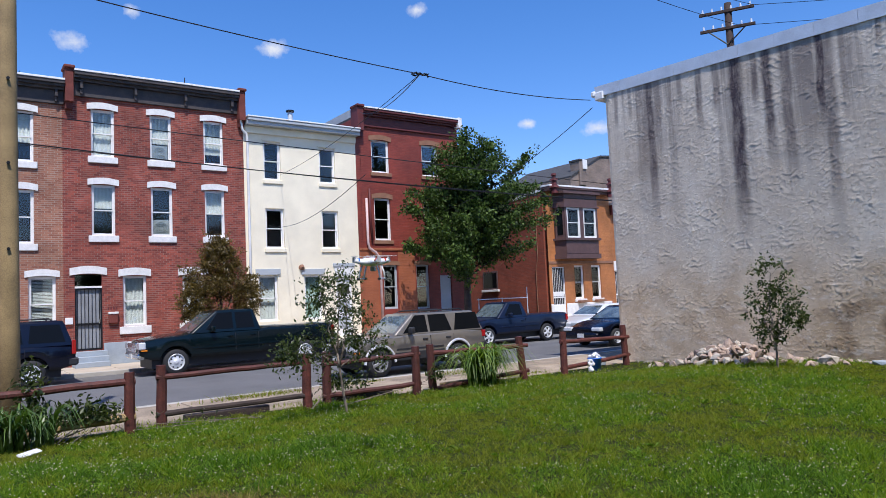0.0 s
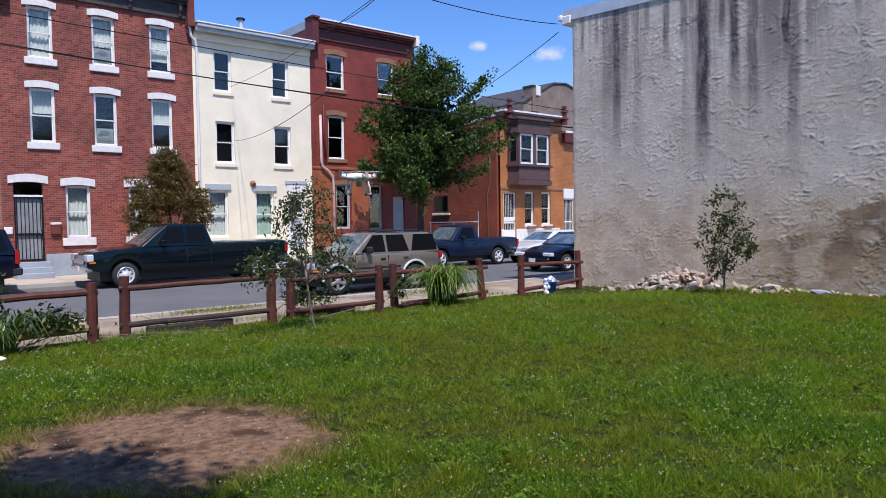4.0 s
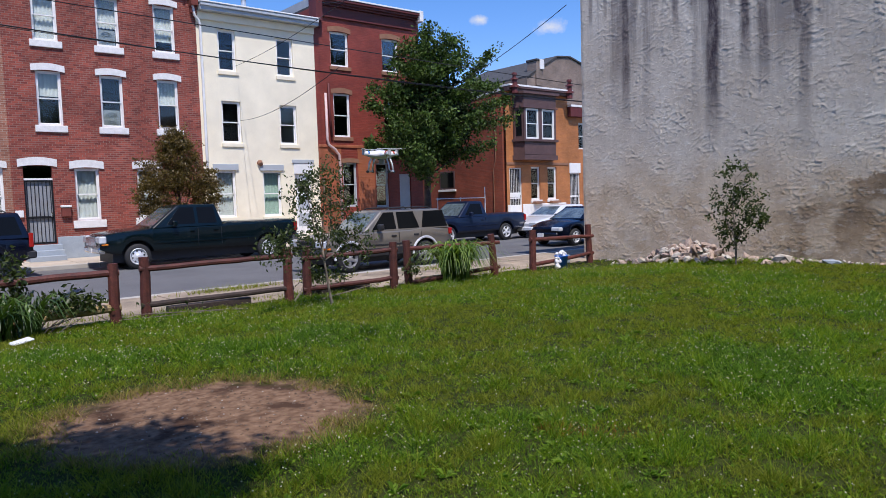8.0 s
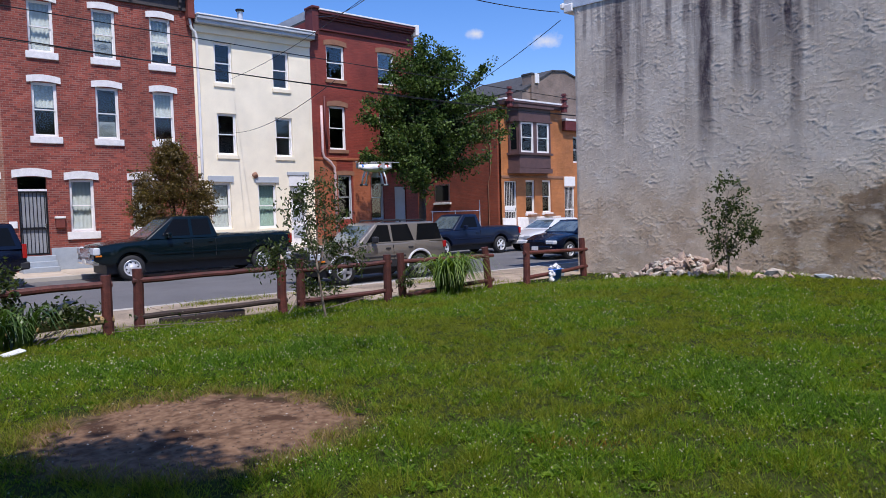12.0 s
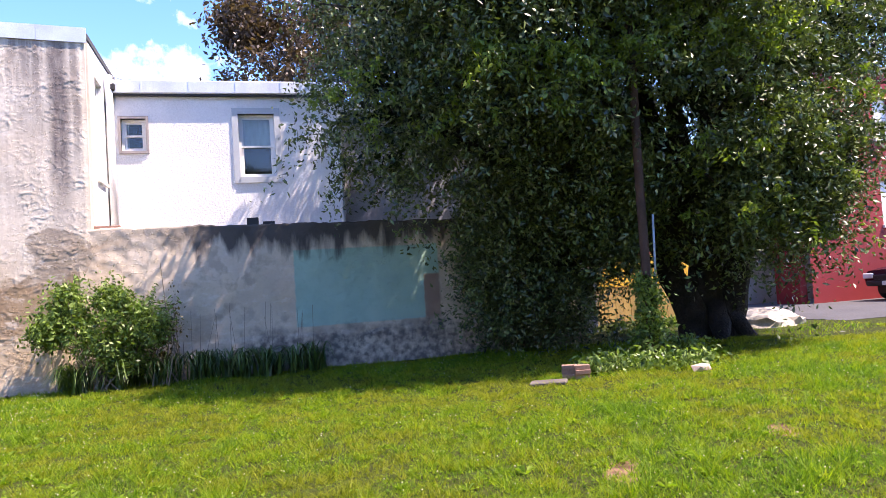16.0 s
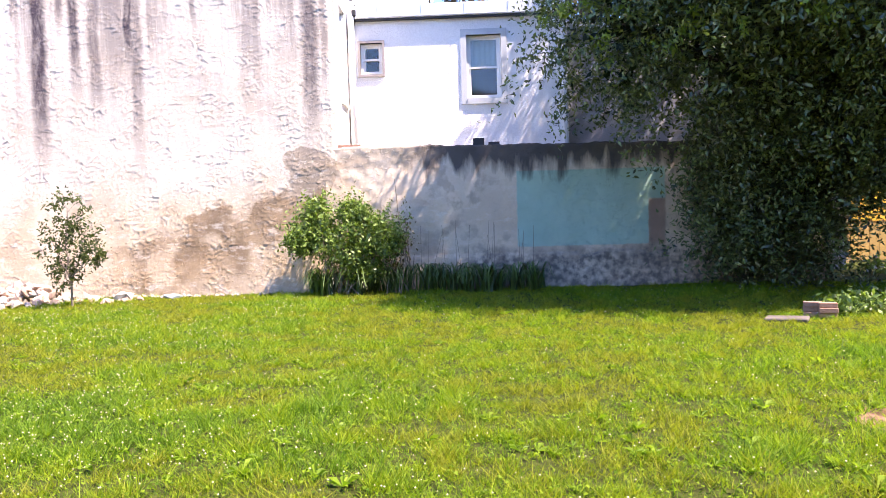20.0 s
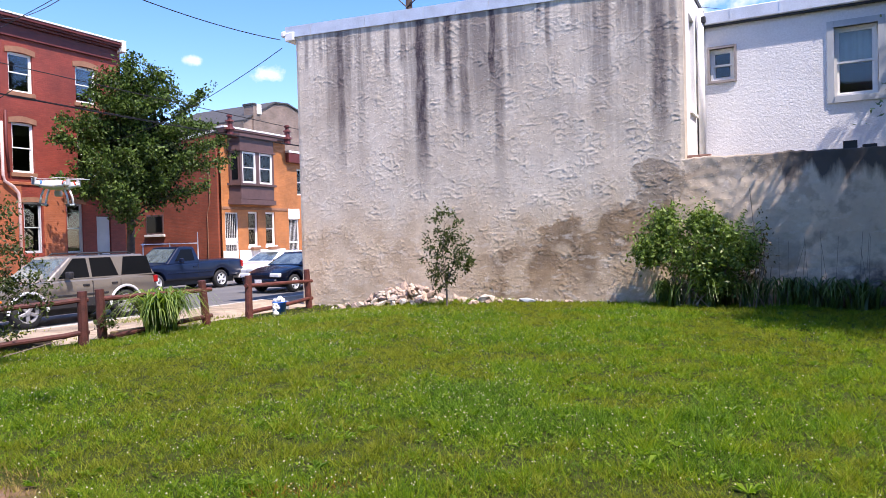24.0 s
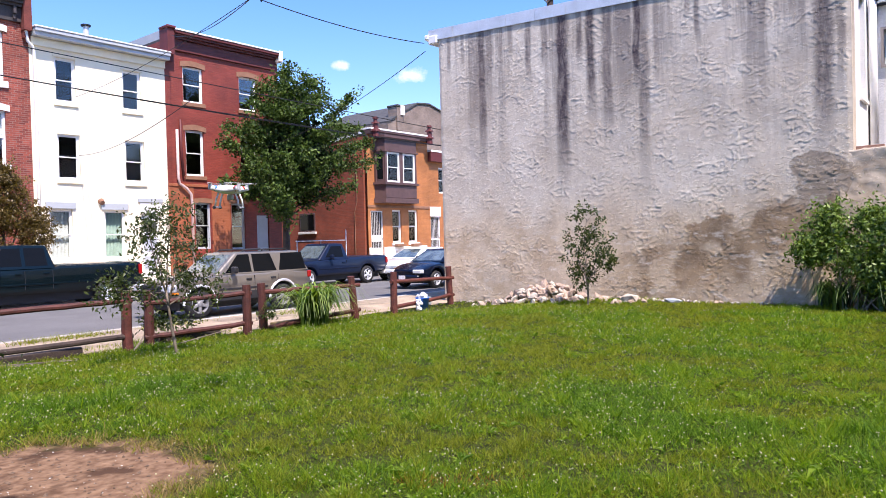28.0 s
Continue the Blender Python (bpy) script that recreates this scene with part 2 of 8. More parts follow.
M_BARKPALE = material("pale_thin_bark", (0.20, 0.16, 0.12), 0.9, var=0.25, scale=9, fine=60, bump=0.3)
M_RUBBER = material("tyre_rubber", (0.018, 0.018, 0.019), 0.75, var=0.2)
M_ALLOY = material("alloy_wheel", (0.66, 0.67, 0.68), 0.35, metal=0.15, var=0.08)
M_CHROME = material("chrome", (0.7, 0.7, 0.72), 0.15, metal=1.0, var=0.03)
M_PLASTIC = material("black_car_plastic", (0.02, 0.02, 0.022), 0.55, var=0.15)
M_LAMPCLEAR = material("clear_lamp_lens", (0.65, 0.67, 0.68), 0.12, var=0.05, coat=0.6)
M_LAMPAMBER = material("amber_lamp_lens", (0.75, 0.22, 0.02), 0.2, var=0.05)
M_LAMPRED = material("red_lamp_lens", (0.35, 0.01, 0.01), 0.15, var=0.05, coat=0.6)
M_WIRE = material("black_cable", (0.012, 0.012, 0.013), 0.6, bump=0)
M_WSTUCCO = material("white_pebbled_render", (0.74, 0.735, 0.73), 0.9, var=0.07, scale=1.2, fine=30, bump=0.6, dist=0.02)
M_TINT = material("tinted_car_window", (0.006, 0.007, 0.008), 0.05, var=0.05, bump=0.0, spec=0.12)
M_ALLOYDARK = material("dull_alloy_wheel", (0.34, 0.34, 0.35), 0.4, metal=0.4, var=0.15)


# ---- mesh helpers ----
def part(name, bm, mat, parent=None, label="", smooth=False):
    me = bpy.data.meshes.new(name)
    bm.to_mesh(me)
    bm.free()
    if smooth:
        me.polygons.foreach_set("use_smooth", [True] * len(me.polygons))
    for one in mat if isinstance(mat, (list, tuple)) else [mat]:
        me.materials.append(one)
    ob = new(name, me)
    if parent is not None:
        ob.parent = parent
    if label:
        ob["label"] = label
    return ob


def arr(name, verts, faces, mat, parent=None, smooth=False):
    me = bpy.data.meshes.new(name)
    me.from_pydata(verts, [], faces)
    if smooth:
        me.polygons.foreach_set("use_smooth", [True] * len(me.polygons))
    for one in mat if isinstance(mat, (list, tuple)) else [mat]:
        me.materials.append(one)
    ob = new(name, me)
    if parent is not None:
        ob.parent = parent
    return ob


def thing(name, label, category, group="", at=None):
    e = tagged(new(name), label, category, group)
    if at is not None:
        e.matrix_basis = at
    return e


def box(bm, x0, x1, y0, y1, z0, z1, bevel=0.0, mi=0):
    r = bmesh.ops.create_cube(bm, size=1.0)
    vs = r["verts"]
    for v in vs:
        v.co = Vector((x0 + (v.co.x + 0.5) * (x1 - x0), y0 + (v.co.y + 0.5) * (y1 - y0), z0 + (v.co.z + 0.5) * (z1 - z0)))
    fs = {f for v in vs for f in v.link_faces}
    for f in fs:
        f.material_index = mi
    if bevel:
        es = list({e for f in fs for e in f.edges})
        bmesh.ops.bevel(bm, geom=es, offset=bevel, segments=1, profile=0.5, affect="EDGES")
    return bm


def nbox(x0, x1, y0, y1, z0, z1, bevel=0.0):
    return box(bmesh.new(), x0, x1, y0, y1, z0, z1, bevel)


def rod(bm, a, b, r0, r1=None, seg=8, wob=0.0, steps=1):
    """A tapered round bar from a to b, with a wavering line if asked."""
    a, b = Vector(a), Vector(b)
    r1 = r0 if r1 is None else r1
    d = (b - a).normalized()
    u = d.orthogonal().normalized()
    w = d.cross(u)
    rings = []
    for i in range(steps + 1):
        k = i / steps
        c = a.lerp(b, k) + (u * random.uniform(-wob, wob) + w * random.uniform(-wob, wob) if 0 < i < steps else Vector())
        r = r0 + (r1 - r0) * k
        rings.append([bm.verts.new(c + r * (math.cos(2 * math.pi * j / seg) * u + math.sin(2 * math.pi * j / seg) * w)) for j in range(seg)])
    for p, q in zip(rings, rings[1:]):
        for j in range(seg):
            bm.faces.new((p[j], p[(j + 1) % seg], q[(j + 1) % seg], q[j]))
    bm.faces.new(rings[0][::-1])
    bm.faces.new(rings[-1])
    return bm


def tube(points, r, seg=6):
    """A round bar along a line of points."""
    bm = bmesh.new()
    rings = []
    n = len(points)
    pts = [Vector(p) for p in points]
    for i, c in enumerate(pts):
        d = (pts[min(i + 1, n - 1)] - pts[max(i - 1, 0)]).normalized()
        u = d.cross(Vector((0.13, 0.31, 0.94))).normalized()
        w = d.cross(u)
        rings.append([bm.verts.new(c + r * (math.cos(2 * math.pi * j / seg) * u + math.sin(2 * math.pi * j / seg) * w)) for j in range(seg)])
    for p, q in zip(rings, rings[1:]):
        for j in range(seg):
            bm.faces.new((p[j], p[(j + 1) % seg], q[(j + 1) % seg], q[j]))
    bm.faces.new(rings[0][::-1])
    bm.faces.new(rings[-1])
    return bm


def holed(bm, x0, x1, z0, z1, y, openings, deep, mi=0):
    """A wall front in the plane y, facing -y, with rectangular openings and their reveals going back by deep."""
    xs = sorted({x0, x1, *[v for o in openings for v in o[:2]]})
    zs = sorted({z0, z1, *[v for o in openings for v in o[2:4]]})

    def quad(*p):
        f = bm.faces.new([bm.verts.new(q) for q in p])
        f.material_index = mi

    for a, b in zip(xs, xs[1:]):
        for c, d in zip(zs, zs[1:]):
            mx, mz = (a + b) / 2, (c + d) / 2
            if any(o[0] < mx < o[1] and o[2] < mz < o[3] for o in openings):
                continue
            quad((a, y, c), (b, y, c), (b, y, d), (a, y, d))
    for a, b, c, d in [o[:4] for o in openings]:
        quad((a, y, c), (a, y + deep, c), (b, y + deep, c), (b, y, c))
        quad((a, y, d), (b, y, d), (b, y + deep, d), (a, y + deep, d))
        quad((a, y, c), (a, y, d), (a, y + deep, d), (a, y + deep, c))
        quad((b, y, c), (b, y + deep, c), (b, y + deep, d), (b, y, d))
    return bm


def arch_block(x0, x1, z0, z1, y0, y1, rise):
    """A lintel with a gently arched top and underside."""
    bm = bmesh.new()
    n = 8
    front, back = [], []
    outline = []
    for i in range(n + 1):
        k = i / n
        outline.append((x0 + (x1 - x0) * k, z0 + rise * 0.8 * math.sin(math.pi * k)))
    for i in range(n, -1, -1):
        k = i / n
        outline.append((x0 + (x1 - x0) * k, z1 + rise * math.sin(math.pi * k)))
    front = [bm.verts.new((x, y0, z)) for x, z in outline]
    back = [bm.verts.new((x, y1, z)) for x, z in outline]
    m = len(outline)
    for i in range(m):
        j = (i + 1) % m
        bm.faces.new((front[i], back[i], back[j], front[j]))
    for i in range(n):
        a, b, c, d = i, i + 1, m - 2 - i, m - 1 - i
        bm.faces.new((front[a], front[b], front[c], front[d]))
        bm.faces.new((back[d], back[c], back[b], back[a]))
    bmesh.ops.recalc_face_normals(bm, faces=bm.faces)
    return bm


YF = 28.06


def sash_window(house, x0, x1, z0, z1, y=YF, frame_mat=None, curtain=None, cover=(0.0, 1.0), fan=False, blinds=False):
    """A double-hung window set into an opening: frame, two sashes with panes, and what hangs behind."""
    frame_mat = frame_mat or M_WHITE
    w = 0.055
    bm = bmesh.new()
    yf = y + 0.09
    box(bm, x0, x0 + w, yf, yf + 0.12, z0, z1)
    box(bm, x1 - w, x1, yf, yf + 0.12, z0, z1)
    box(bm, x0 + w, x1 - w, yf, yf + 0.12, z1 - w, z1)
    box(bm, x0 + w, x1 - w, yf, yf + 0.12, z0, z0 + w)
    win = part("window", bm, frame_mat, house)
    mid = (z0 + z1) / 2
    for name, a, b, back in (("upper_sash", mid - 0.02, z1 - w, 0.02), ("lower_sash", z0 + w, mid + 0.02, 0.06)):
        bm = bmesh.new()
        s = 0.04
        ya, yb = yf + back, yf + back + 0.035
        box(bm, x0 + w, x0 + w + s, ya, yb, a, b)
        box(bm, x1 - w - s, x1 - w, ya, yb, a, b)
        box(bm, x0 + w + s, x1 - w - s, ya, yb, b - s, b)
        box(bm, x0 + w + s, x1 - w - s, ya, yb, a, a + s)
        part(name, bm, frame_mat, win)
        p = part("pane", nbox(x0 + w + s, x1 - w - s, ya + 0.014, ya + 0.02, a + s, b - s), M_GLASS, win)
        p.visible_shadow = False
    if curtain is not None:
        bm = bmesh.new()
        a, b = z0 + (z1 - z0) * cover[0], z0 + (z1 - z0) * cover[1]
        if blinds:
            z = a
            while z < b:
                box(bm, x0 + 0.05, x1 - 0.05, yf + 0.16, yf + 0.175, z, z + 0.035)
                z += 0.05
            part("blind", bm, curtain, win)
        else:
            n = 18
            rows = []
            for zz in (a, b):
                rows.append([bm.verts.new((x0 + 0.05 + (x1 - x0 - 0.1) * i / n, yf + 0.19 + 0.025 * math.sin(i * 1.9 + x0), zz)) for i in range(n + 1)])
            for i in range(n):
                bm.faces.new((rows[0][i], rows[0][i + 1], rows[1][i + 1], rows[1][i]))
            part("curtain", bm, curtain, win, smooth=True)
    if fan:
        bm = bmesh.new()
        cx, cz, r = (x0 + x1) / 2, z0 + 0.36, 0.23
        for rr in (r, r * 0.72, r * 0.42):
            pts = [(cx + rr * math.cos(a * math.pi / 10), yf + 0.12, cz + rr * math.sin(a * math.pi / 10)) for a in range(21)]
            t = tube(pts, 0.012, 5)
            me = bpy.data.meshes.new("tmp")
            t.to_mesh(me)
            t.free()
            bm.from_mesh(me)
            bpy.data.meshes.remove(me)
        box(bm, cx - 0.3, cx + 0.3, yf + 0.14, yf + 0.17, cz - 0.3, cz + 0.3)
        part("window_fan", bm, M_GREYPAINT, win)
    return win


def shell(name, label, x0, x1, z0, z1, depth, wall_mat, openings, side_mat=None, y=YF, roof_drop=0.0):
    """A house: a front wall with openings, side and back walls, a floor for each storey and a flat roof."""
    house = thing(name, label, "house", "row houses")
    bm = holed(bmesh.new(), x0, x1, z0, z1, y, openings, 0.28)
    part("front_wall", bm, wall_mat, house)
    yb = y + depth
    part("side_wall", nbox(x0 + 0.002, x0 + 0.25, y + 0.285, yb, z0, z1 - 0.02), side_mat or wall_mat, house)
    part("side_wall", nbox(x1 - 0.25, x1 - 0.002, y + 0.285, yb, z0, z1 - 0.02), side_mat or wall_mat, house)
    part("back_wall", nbox(x0 + 0.252, x1 - 0.252, yb - 0.25, yb, z0, z1 - 0.02), side_mat or wall_mat, house)
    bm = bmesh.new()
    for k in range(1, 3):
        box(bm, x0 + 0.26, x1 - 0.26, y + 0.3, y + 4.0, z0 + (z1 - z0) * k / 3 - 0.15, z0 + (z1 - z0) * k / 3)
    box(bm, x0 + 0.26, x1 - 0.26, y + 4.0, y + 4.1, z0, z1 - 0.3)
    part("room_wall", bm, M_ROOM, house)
    part("roof", nbox(x0 + 0.01, x1 - 0.01, y + 0.01, yb, z1 - 0.015, z1 + 0.08), M_ROOF, house)
    return house


# ---- ground, pavements, road ----
def land(x, y):
    """The lot's height: level, then falling gently to the pavement."""
    k = min(max((y - 7.0) / 4.6, 0.0), 1.0)
    z = -0.22 * k * k * (3 - 2 * k)
    return z + 0.02 * noise.noise(Vector((x * 0.5, y * 0.5, 0))) * (1 - k)


STREET = -0.36

# bare earth in the lawn: centre, half length, half width, turn
BARE = ((1.47, 5.02, 1.10, 0.96, -0.74), (5.15, -2.65, 0.36, 0.16, -0.6), (8.65, 8.40, 0.32, 0.16, -0.4), (5.62, -4.35, 0.30, 0.14, -0.5))


def build_ground():
    m = bpy.data.materials.new("lawn_soil_and_turf")
    m.use_nodes = True
    n, l = m.node_tree.nodes, m.node_tree.links
    p = n["Principled BSDF"]
    p.inputs["Roughness"].default_value, p.inputs["Specular IOR Level"].default_value = 0.95, 0.08
    geo = n.new("ShaderNodeNewGeometry")
    n1, n2, n3 = (n.new("ShaderNodeTexNoise") for _ in range(3))
    for t, s, d in ((n1, 0.7, 6), (n2, 14.0, 6), (n3, 2.6, 5)):
        t.inputs["Scale"].default_value, t.inputs["Detail"].default_value = s, d
        l.new(geo.outputs["Position"], t.inputs["Vector"])
    r1 = n.new("ShaderNodeValToRGB")
    r1.color_ramp.elements[0].position, r1.color_ramp.elements[1].position = 0.32, 0.68
    r1.color_ramp.elements[0].color, r1.color_ramp.elements[1].color = (0.018, 0.022, 0.005, 1), (0.050, 0.062, 0.012, 1)
    l.new(n2.outputs["Fac"], r1.inputs["Fac"])
    r2 = n.new("ShaderNodeValToRGB")
    r2.color_ramp.elements[0].position, r2.color_ramp.elements[1].position = 0.3, 0.7
    r2.color_ramp.elements[0].color, r2.color_ramp.elements[1].color = (0.115, 0.064, 0.038, 1), (0.265, 0.165, 0.10, 1)
    l.new(n2.outputs["Fac"], r2.inputs["Fac"])
    scuff, sm = n.new("ShaderNodeValToRGB"), n.new("ShaderNodeMix")
    scuff.color_ramp.elements[0].position, scuff.color_ramp.elements[1].position = 0.54, 0.64
    l.new(n3.outputs["Fac"], scuff.inputs["Fac"])
    sm.data_type = "RGBA"
    sm.inputs["B"].default_value = (0.075, 0.042, 0.026, 1)
    l.new(scuff.outputs["Color"], sm.inputs["Factor"])
    l.new(r2.outputs["Color"], sm.inputs["A"])
    # bare earth: an oval worn patch and a few small ones
    dist = []
    for cx, cy, rx, ry, turn in BARE:
        v = n.new("ShaderNodeVectorMath")
        v.operation = "SUBTRACT"
        v.inputs[1].default_value = (cx, cy, 0)
        l.new(geo.outputs["Position"], v.inputs[0])
        q = n.new("ShaderNodeMapping")
        q.vector_type = "TEXTURE"
        q.inputs["Rotation"].default_value = (0, 0, turn)
        q.inputs["Scale"].default_value = (rx, ry, 1000)
        l.new(v.outputs[0], q.inputs["Vector"])
        ln = n.new("ShaderNodeVectorMath")
        ln.operation = "LENGTH"
        l.new(q.outputs[0], ln.inputs[0])
        dist.append(ln.outputs["Value"])
    out = dist[0]
    for d in dist[1:]:
        mn = n.new("ShaderNodeMath")
        mn.operation = "MINIMUM"
        l.new(out, mn.inputs[0])
        l.new(d, mn.inputs[1])
        out = mn.outputs[0]
    ad = n.new("ShaderNodeMath")
    ad.operation = "MULTIPLY_ADD"
    ad.inputs[1].default_value = 0.7
    l.new(n3.outputs["Fac"], ad.inputs[0])
    l.new(out, ad.inputs[2])
    mask = n.new("ShaderNodeMapRange")
    mask.inputs["From Min"].default_value, mask.inputs["From Max"].default_value = 1.22, 1.45
    l.new(ad.outputs[0], mask.inputs["Value"])
    mx = n.new("ShaderNodeMix")
    mx.data_type = "RGBA"
    l.new(mask.outputs["Result"], mx.inputs["Factor"])
    l.new(sm.outputs["Result"], mx.inputs["A"])
    l.new(r1.outputs["Color"], mx.inputs["B"])
    l.new(mx.outputs["Result"], p.inputs["Base Color"])
    bp = n.new("ShaderNodeBump")
    bp.inputs["Strength"].default_value, bp.inputs["Distance"].default_value = 0.9, 0.03
    l.new(n2.outputs["Fac"], bp.inputs["Height"])
    l.new(bp.outputs["Normal"], p.inputs["Normal"])

    # one sheet to the horizon, fine near the camera
    xs = sorted({*np.arange(-12, 18.01, 0.4).round(2), -2000, -400, -100, -40, 24, 40, 100, 400, 2000})
    ys = sorted({*np.arange(-16, 11.61, 0.4).round(2), -2000, -400, -100, -40, -24, 11.6, 11.9, 12.3, 14.3, 14.45, 24.6, 24.8, 30, 60, 150, 500, 2000})

    def z(x, y):
        if y <= 11.61:
            return land(min(max(x, -12), 18), max(y, -16))
        if y <= 14.31:
            return -0.30
        return STREET - 0.06 if y <= 24.65 else -0.32

    verts = [(float(x), float(y), z(x, y)) for y in ys for x in xs]
    w = len(xs)
    faces = [(j * w + i, j * w + i + 1, (j + 1) * w + i + 1, (j + 1) * w + i) for j in range(len(ys) - 1) for i in range(w - 1)]
    g = arr("ground", verts, faces, m, smooth=True)
    tagged(g, "grassy vacant lot with a worn patch of bare earth", "ground", kind="structure")

    tagged(part("road", nbox(-150, 150, 14.52, 24.6, STREET - 0.05, STREET), M_ASPHALT), "worn grey asphalt street", "road", kind="structure")
    # pavements laid in slabs
    near = tagged(new("pavement"), "sandy concrete pavement slabs beside the lot", "pavement", kind="structure")
    far = tagged(new("pavement"), "sunlit concrete pavement slabs in front of the row houses", "pavement", kind="structure")
    me = bpy.data.meshes.new("slab")
    b = nbox(0, 1.48, 0, 1.25, -0.10, 0, 0.008)
    b.to_mesh(me)
    b.free()
    me.materials.append(material("pavement_slab", (0.46, 0.39, 0.30), 0.9, var=0.13, scale=1.2, fine=90, bump=0.25, per_object=0.09))
    worn = me.copy()
    worn.materials.clear()
    worn.materials.append(material("sandy_worn_slab", (0.30, 0.235, 0.165), 0.95, var=0.35, scale=1.6, fine=60, bump=0.4, per_object=0.12))
    for i in range(34):
        for j in range(2):
            o = new("slab", worn)
            o.parent = near
            o.location = (-8 + 1.5 * i, 11.72 + 1.29 * j, -0.225 + random.uniform(-0.006, 0.006))
    for i in range(34):
        for j in range(2):
            o = new("slab", me)
            o.parent = far
            o.location = (-10 + 1.5 * i, 25.0 + 1.5 * j, -0.235 + random.uniform(-0.005, 0.005))
            o.scale = (1, 1.19, 1)
    for k, (y, label) in enumerate(((14.3, "pale concrete kerb beside the lot"), (24.62, "pale concrete kerb in front of the houses"))):
        kerb = tagged(new("kerb"), label, "kerb", kind="structure")
        mk = bpy.data.meshes.new("kerbstone")
        b = nbox(0, 2.48, 0, 0.2, -0.18, 0.0, 0.015)
        b.to_mesh(mk)
        b.free()
        mk.materials.append(M_CONCRETE)
        for i in range(24):
            o = new("kerbstone", mk)
            o.parent = kerb
            o.location = (-12 + 2.5 * i, y, -0.225)


build_ground()

# ---- the rendered gable wall beside the lot, and what continues it ----
XG, YG0, YG1 = 14.45, 2.56, 12.15


def stucco_material(name, streaks=True):
    """Old rough render: tan and grey, with dark runs of dirt from the roof edge and brown damp patches near the ground."""
    m = bpy.data.materials.new(name)
    m.use_nodes = True
    n, l = m.node_tree.nodes, m.node_tree.links
    p = n["Principled BSDF"]
    p.inputs["Roughness"].default_value = 0.92
    p.inputs["Specular IOR Level"].default_value = 0.2
    geo, sep = n.new("ShaderNodeNewGeometry"), n.new("ShaderNodeSeparateXYZ")
    l.new(geo.outputs["Position"], sep.inputs["Vector"])

    def tex(scale, detail, stretch=(1, 1, 1), rough=0.55, shift=(0, 0, 0)):
        mp = n.new("ShaderNodeMapping")
        mp.inputs["Scale"].default_value, mp.inputs["Location"].default_value = stretch, shift
        t = n.new("ShaderNodeTexNoise")
        t.inputs["Scale"].default_value, t.inputs["Detail"].default_value, t.inputs["Roughness"].default_value = scale, detail, rough
        l.new(geo.outputs["Position"], mp.inputs["Vector"])
        l.new(mp.outputs["Vector"], t.inputs["Vector"])
        return t.outputs["Fac"]

    def ramp(fac, *stops):
        r = n.new("ShaderNodeValToRGB")
        e = r.color_ramp.elements
        while len(e) < len(stops):
            e.new(0.5)
        for el, (pos, c) in zip(e, stops):
            el.position, el.color = pos, (*c, 1) if len(c) == 3 else c
        l.new(fac, r.inputs["Fac"])
        return r.outputs["Color"]

    def mix(fac, a, b, blend="MIX"):
        x = n.new("ShaderNodeMix")
        x.data_type, x.blend_type = "RGBA", blend
        if isinstance(fac, float):
            x.inputs["Factor"].default_value = fac
        else:
            l.new(fac, x.inputs["Factor"])
        for s, key in ((a, "A"), (b, "B")):
            if isinstance(s, tuple):
                x.inputs[key].default_value = (*s, 1)
            else:
                l.new(s, x.inputs[key])
        return x.outputs["Result"]

    def mapr(v, a, b, c, d):
        r = n.new("ShaderNodeMapRange")
        r.interpolation_type = "SMOOTHSTEP"
        for k, val in zip(("From Min", "From Max", "To Min", "To Max"), (a, b, c, d)):
            r.inputs[k].default_value = val
        l.new(v, r.inputs["Value"])
        return r.outputs["Result"]

    def math2(op, a, b):
        x = n.new("ShaderNodeMath")
        x.operation = op
        for i, s in enumerate((a, b)):
            if isinstance(s, (int, float)):
                x.inputs[i].default_value = s
            else:
                l.new(s, x.inputs[i])
        return x.outputs[0]

    col = ramp(tex(0.8, 8), (0.3, (0.56, 0.475, 0.375)), (0.52, (0.675, 0.59, 0.48)), (0.72, (0.745, 0.67, 0.56)))
    # warmer tan coat low on the wall, with an uneven upper edge
    low = mapr(math2("ADD", sep.outputs["Z"], math2("MULTIPLY", tex(1.3, 6, shift=(3, 7, 1)), 1.6)), 2.1, 3.5, 0.85, 0.0)
    col = mix(low, col, ramp(tex(2.2, 7), (0.35, (0.53, 0.385, 0.245)), (0.65, (0.74, 0.59, 0.42))))
    # brown damp that climbs towards the low wall
    slope = math2("ADD", math2("ADD", sep.outputs["Z"], math2("MULTIPLY", sep.outputs["Y"], 0.36)), math2("MULTIPLY", math2("SUBTRACT", tex(1.7, 7, rough=0.62), 0.5), 1.5))
    patch = math2("MULTIPLY", mapr(slope, 3.40, 3.56, 0.92, 0.0), mapr(slope, 1.6, 2.6, 0.25, 1.0))
    patch = math2("MULTIPLY", patch, mapr(tex(1.3, 5, shift=(1, 2, 9)), 0.36, 0.52, 0.25, 1.0))
    patch = math2("MULTIPLY", patch, math2("MULTIPLY", mapr(sep.outputs["Y"], 6.4, 7.3, 1.0, 0.0), mapr(sep.outputs["Y"], 1.6, 2.6, 0.15, 1.0)))
    col = mix(patch, col, ramp(tex(2.6, 7), (0.35, (0.20, 0.135, 0.080)), (0.65, (0.37, 0.255, 0.150))))
    # a rounded repair in darker mortar beside the low wall
    dy, dz = math2("SUBTRACT", sep.outputs["Y"], 3.15), math2("SUBTRACT", sep.outputs["Z"], 2.42)
    far = math2("ADD", math2("MULTIPLY", dy, dy), math2("MULTIPLY", math2("MULTIPLY", dz, dz), 0.9))
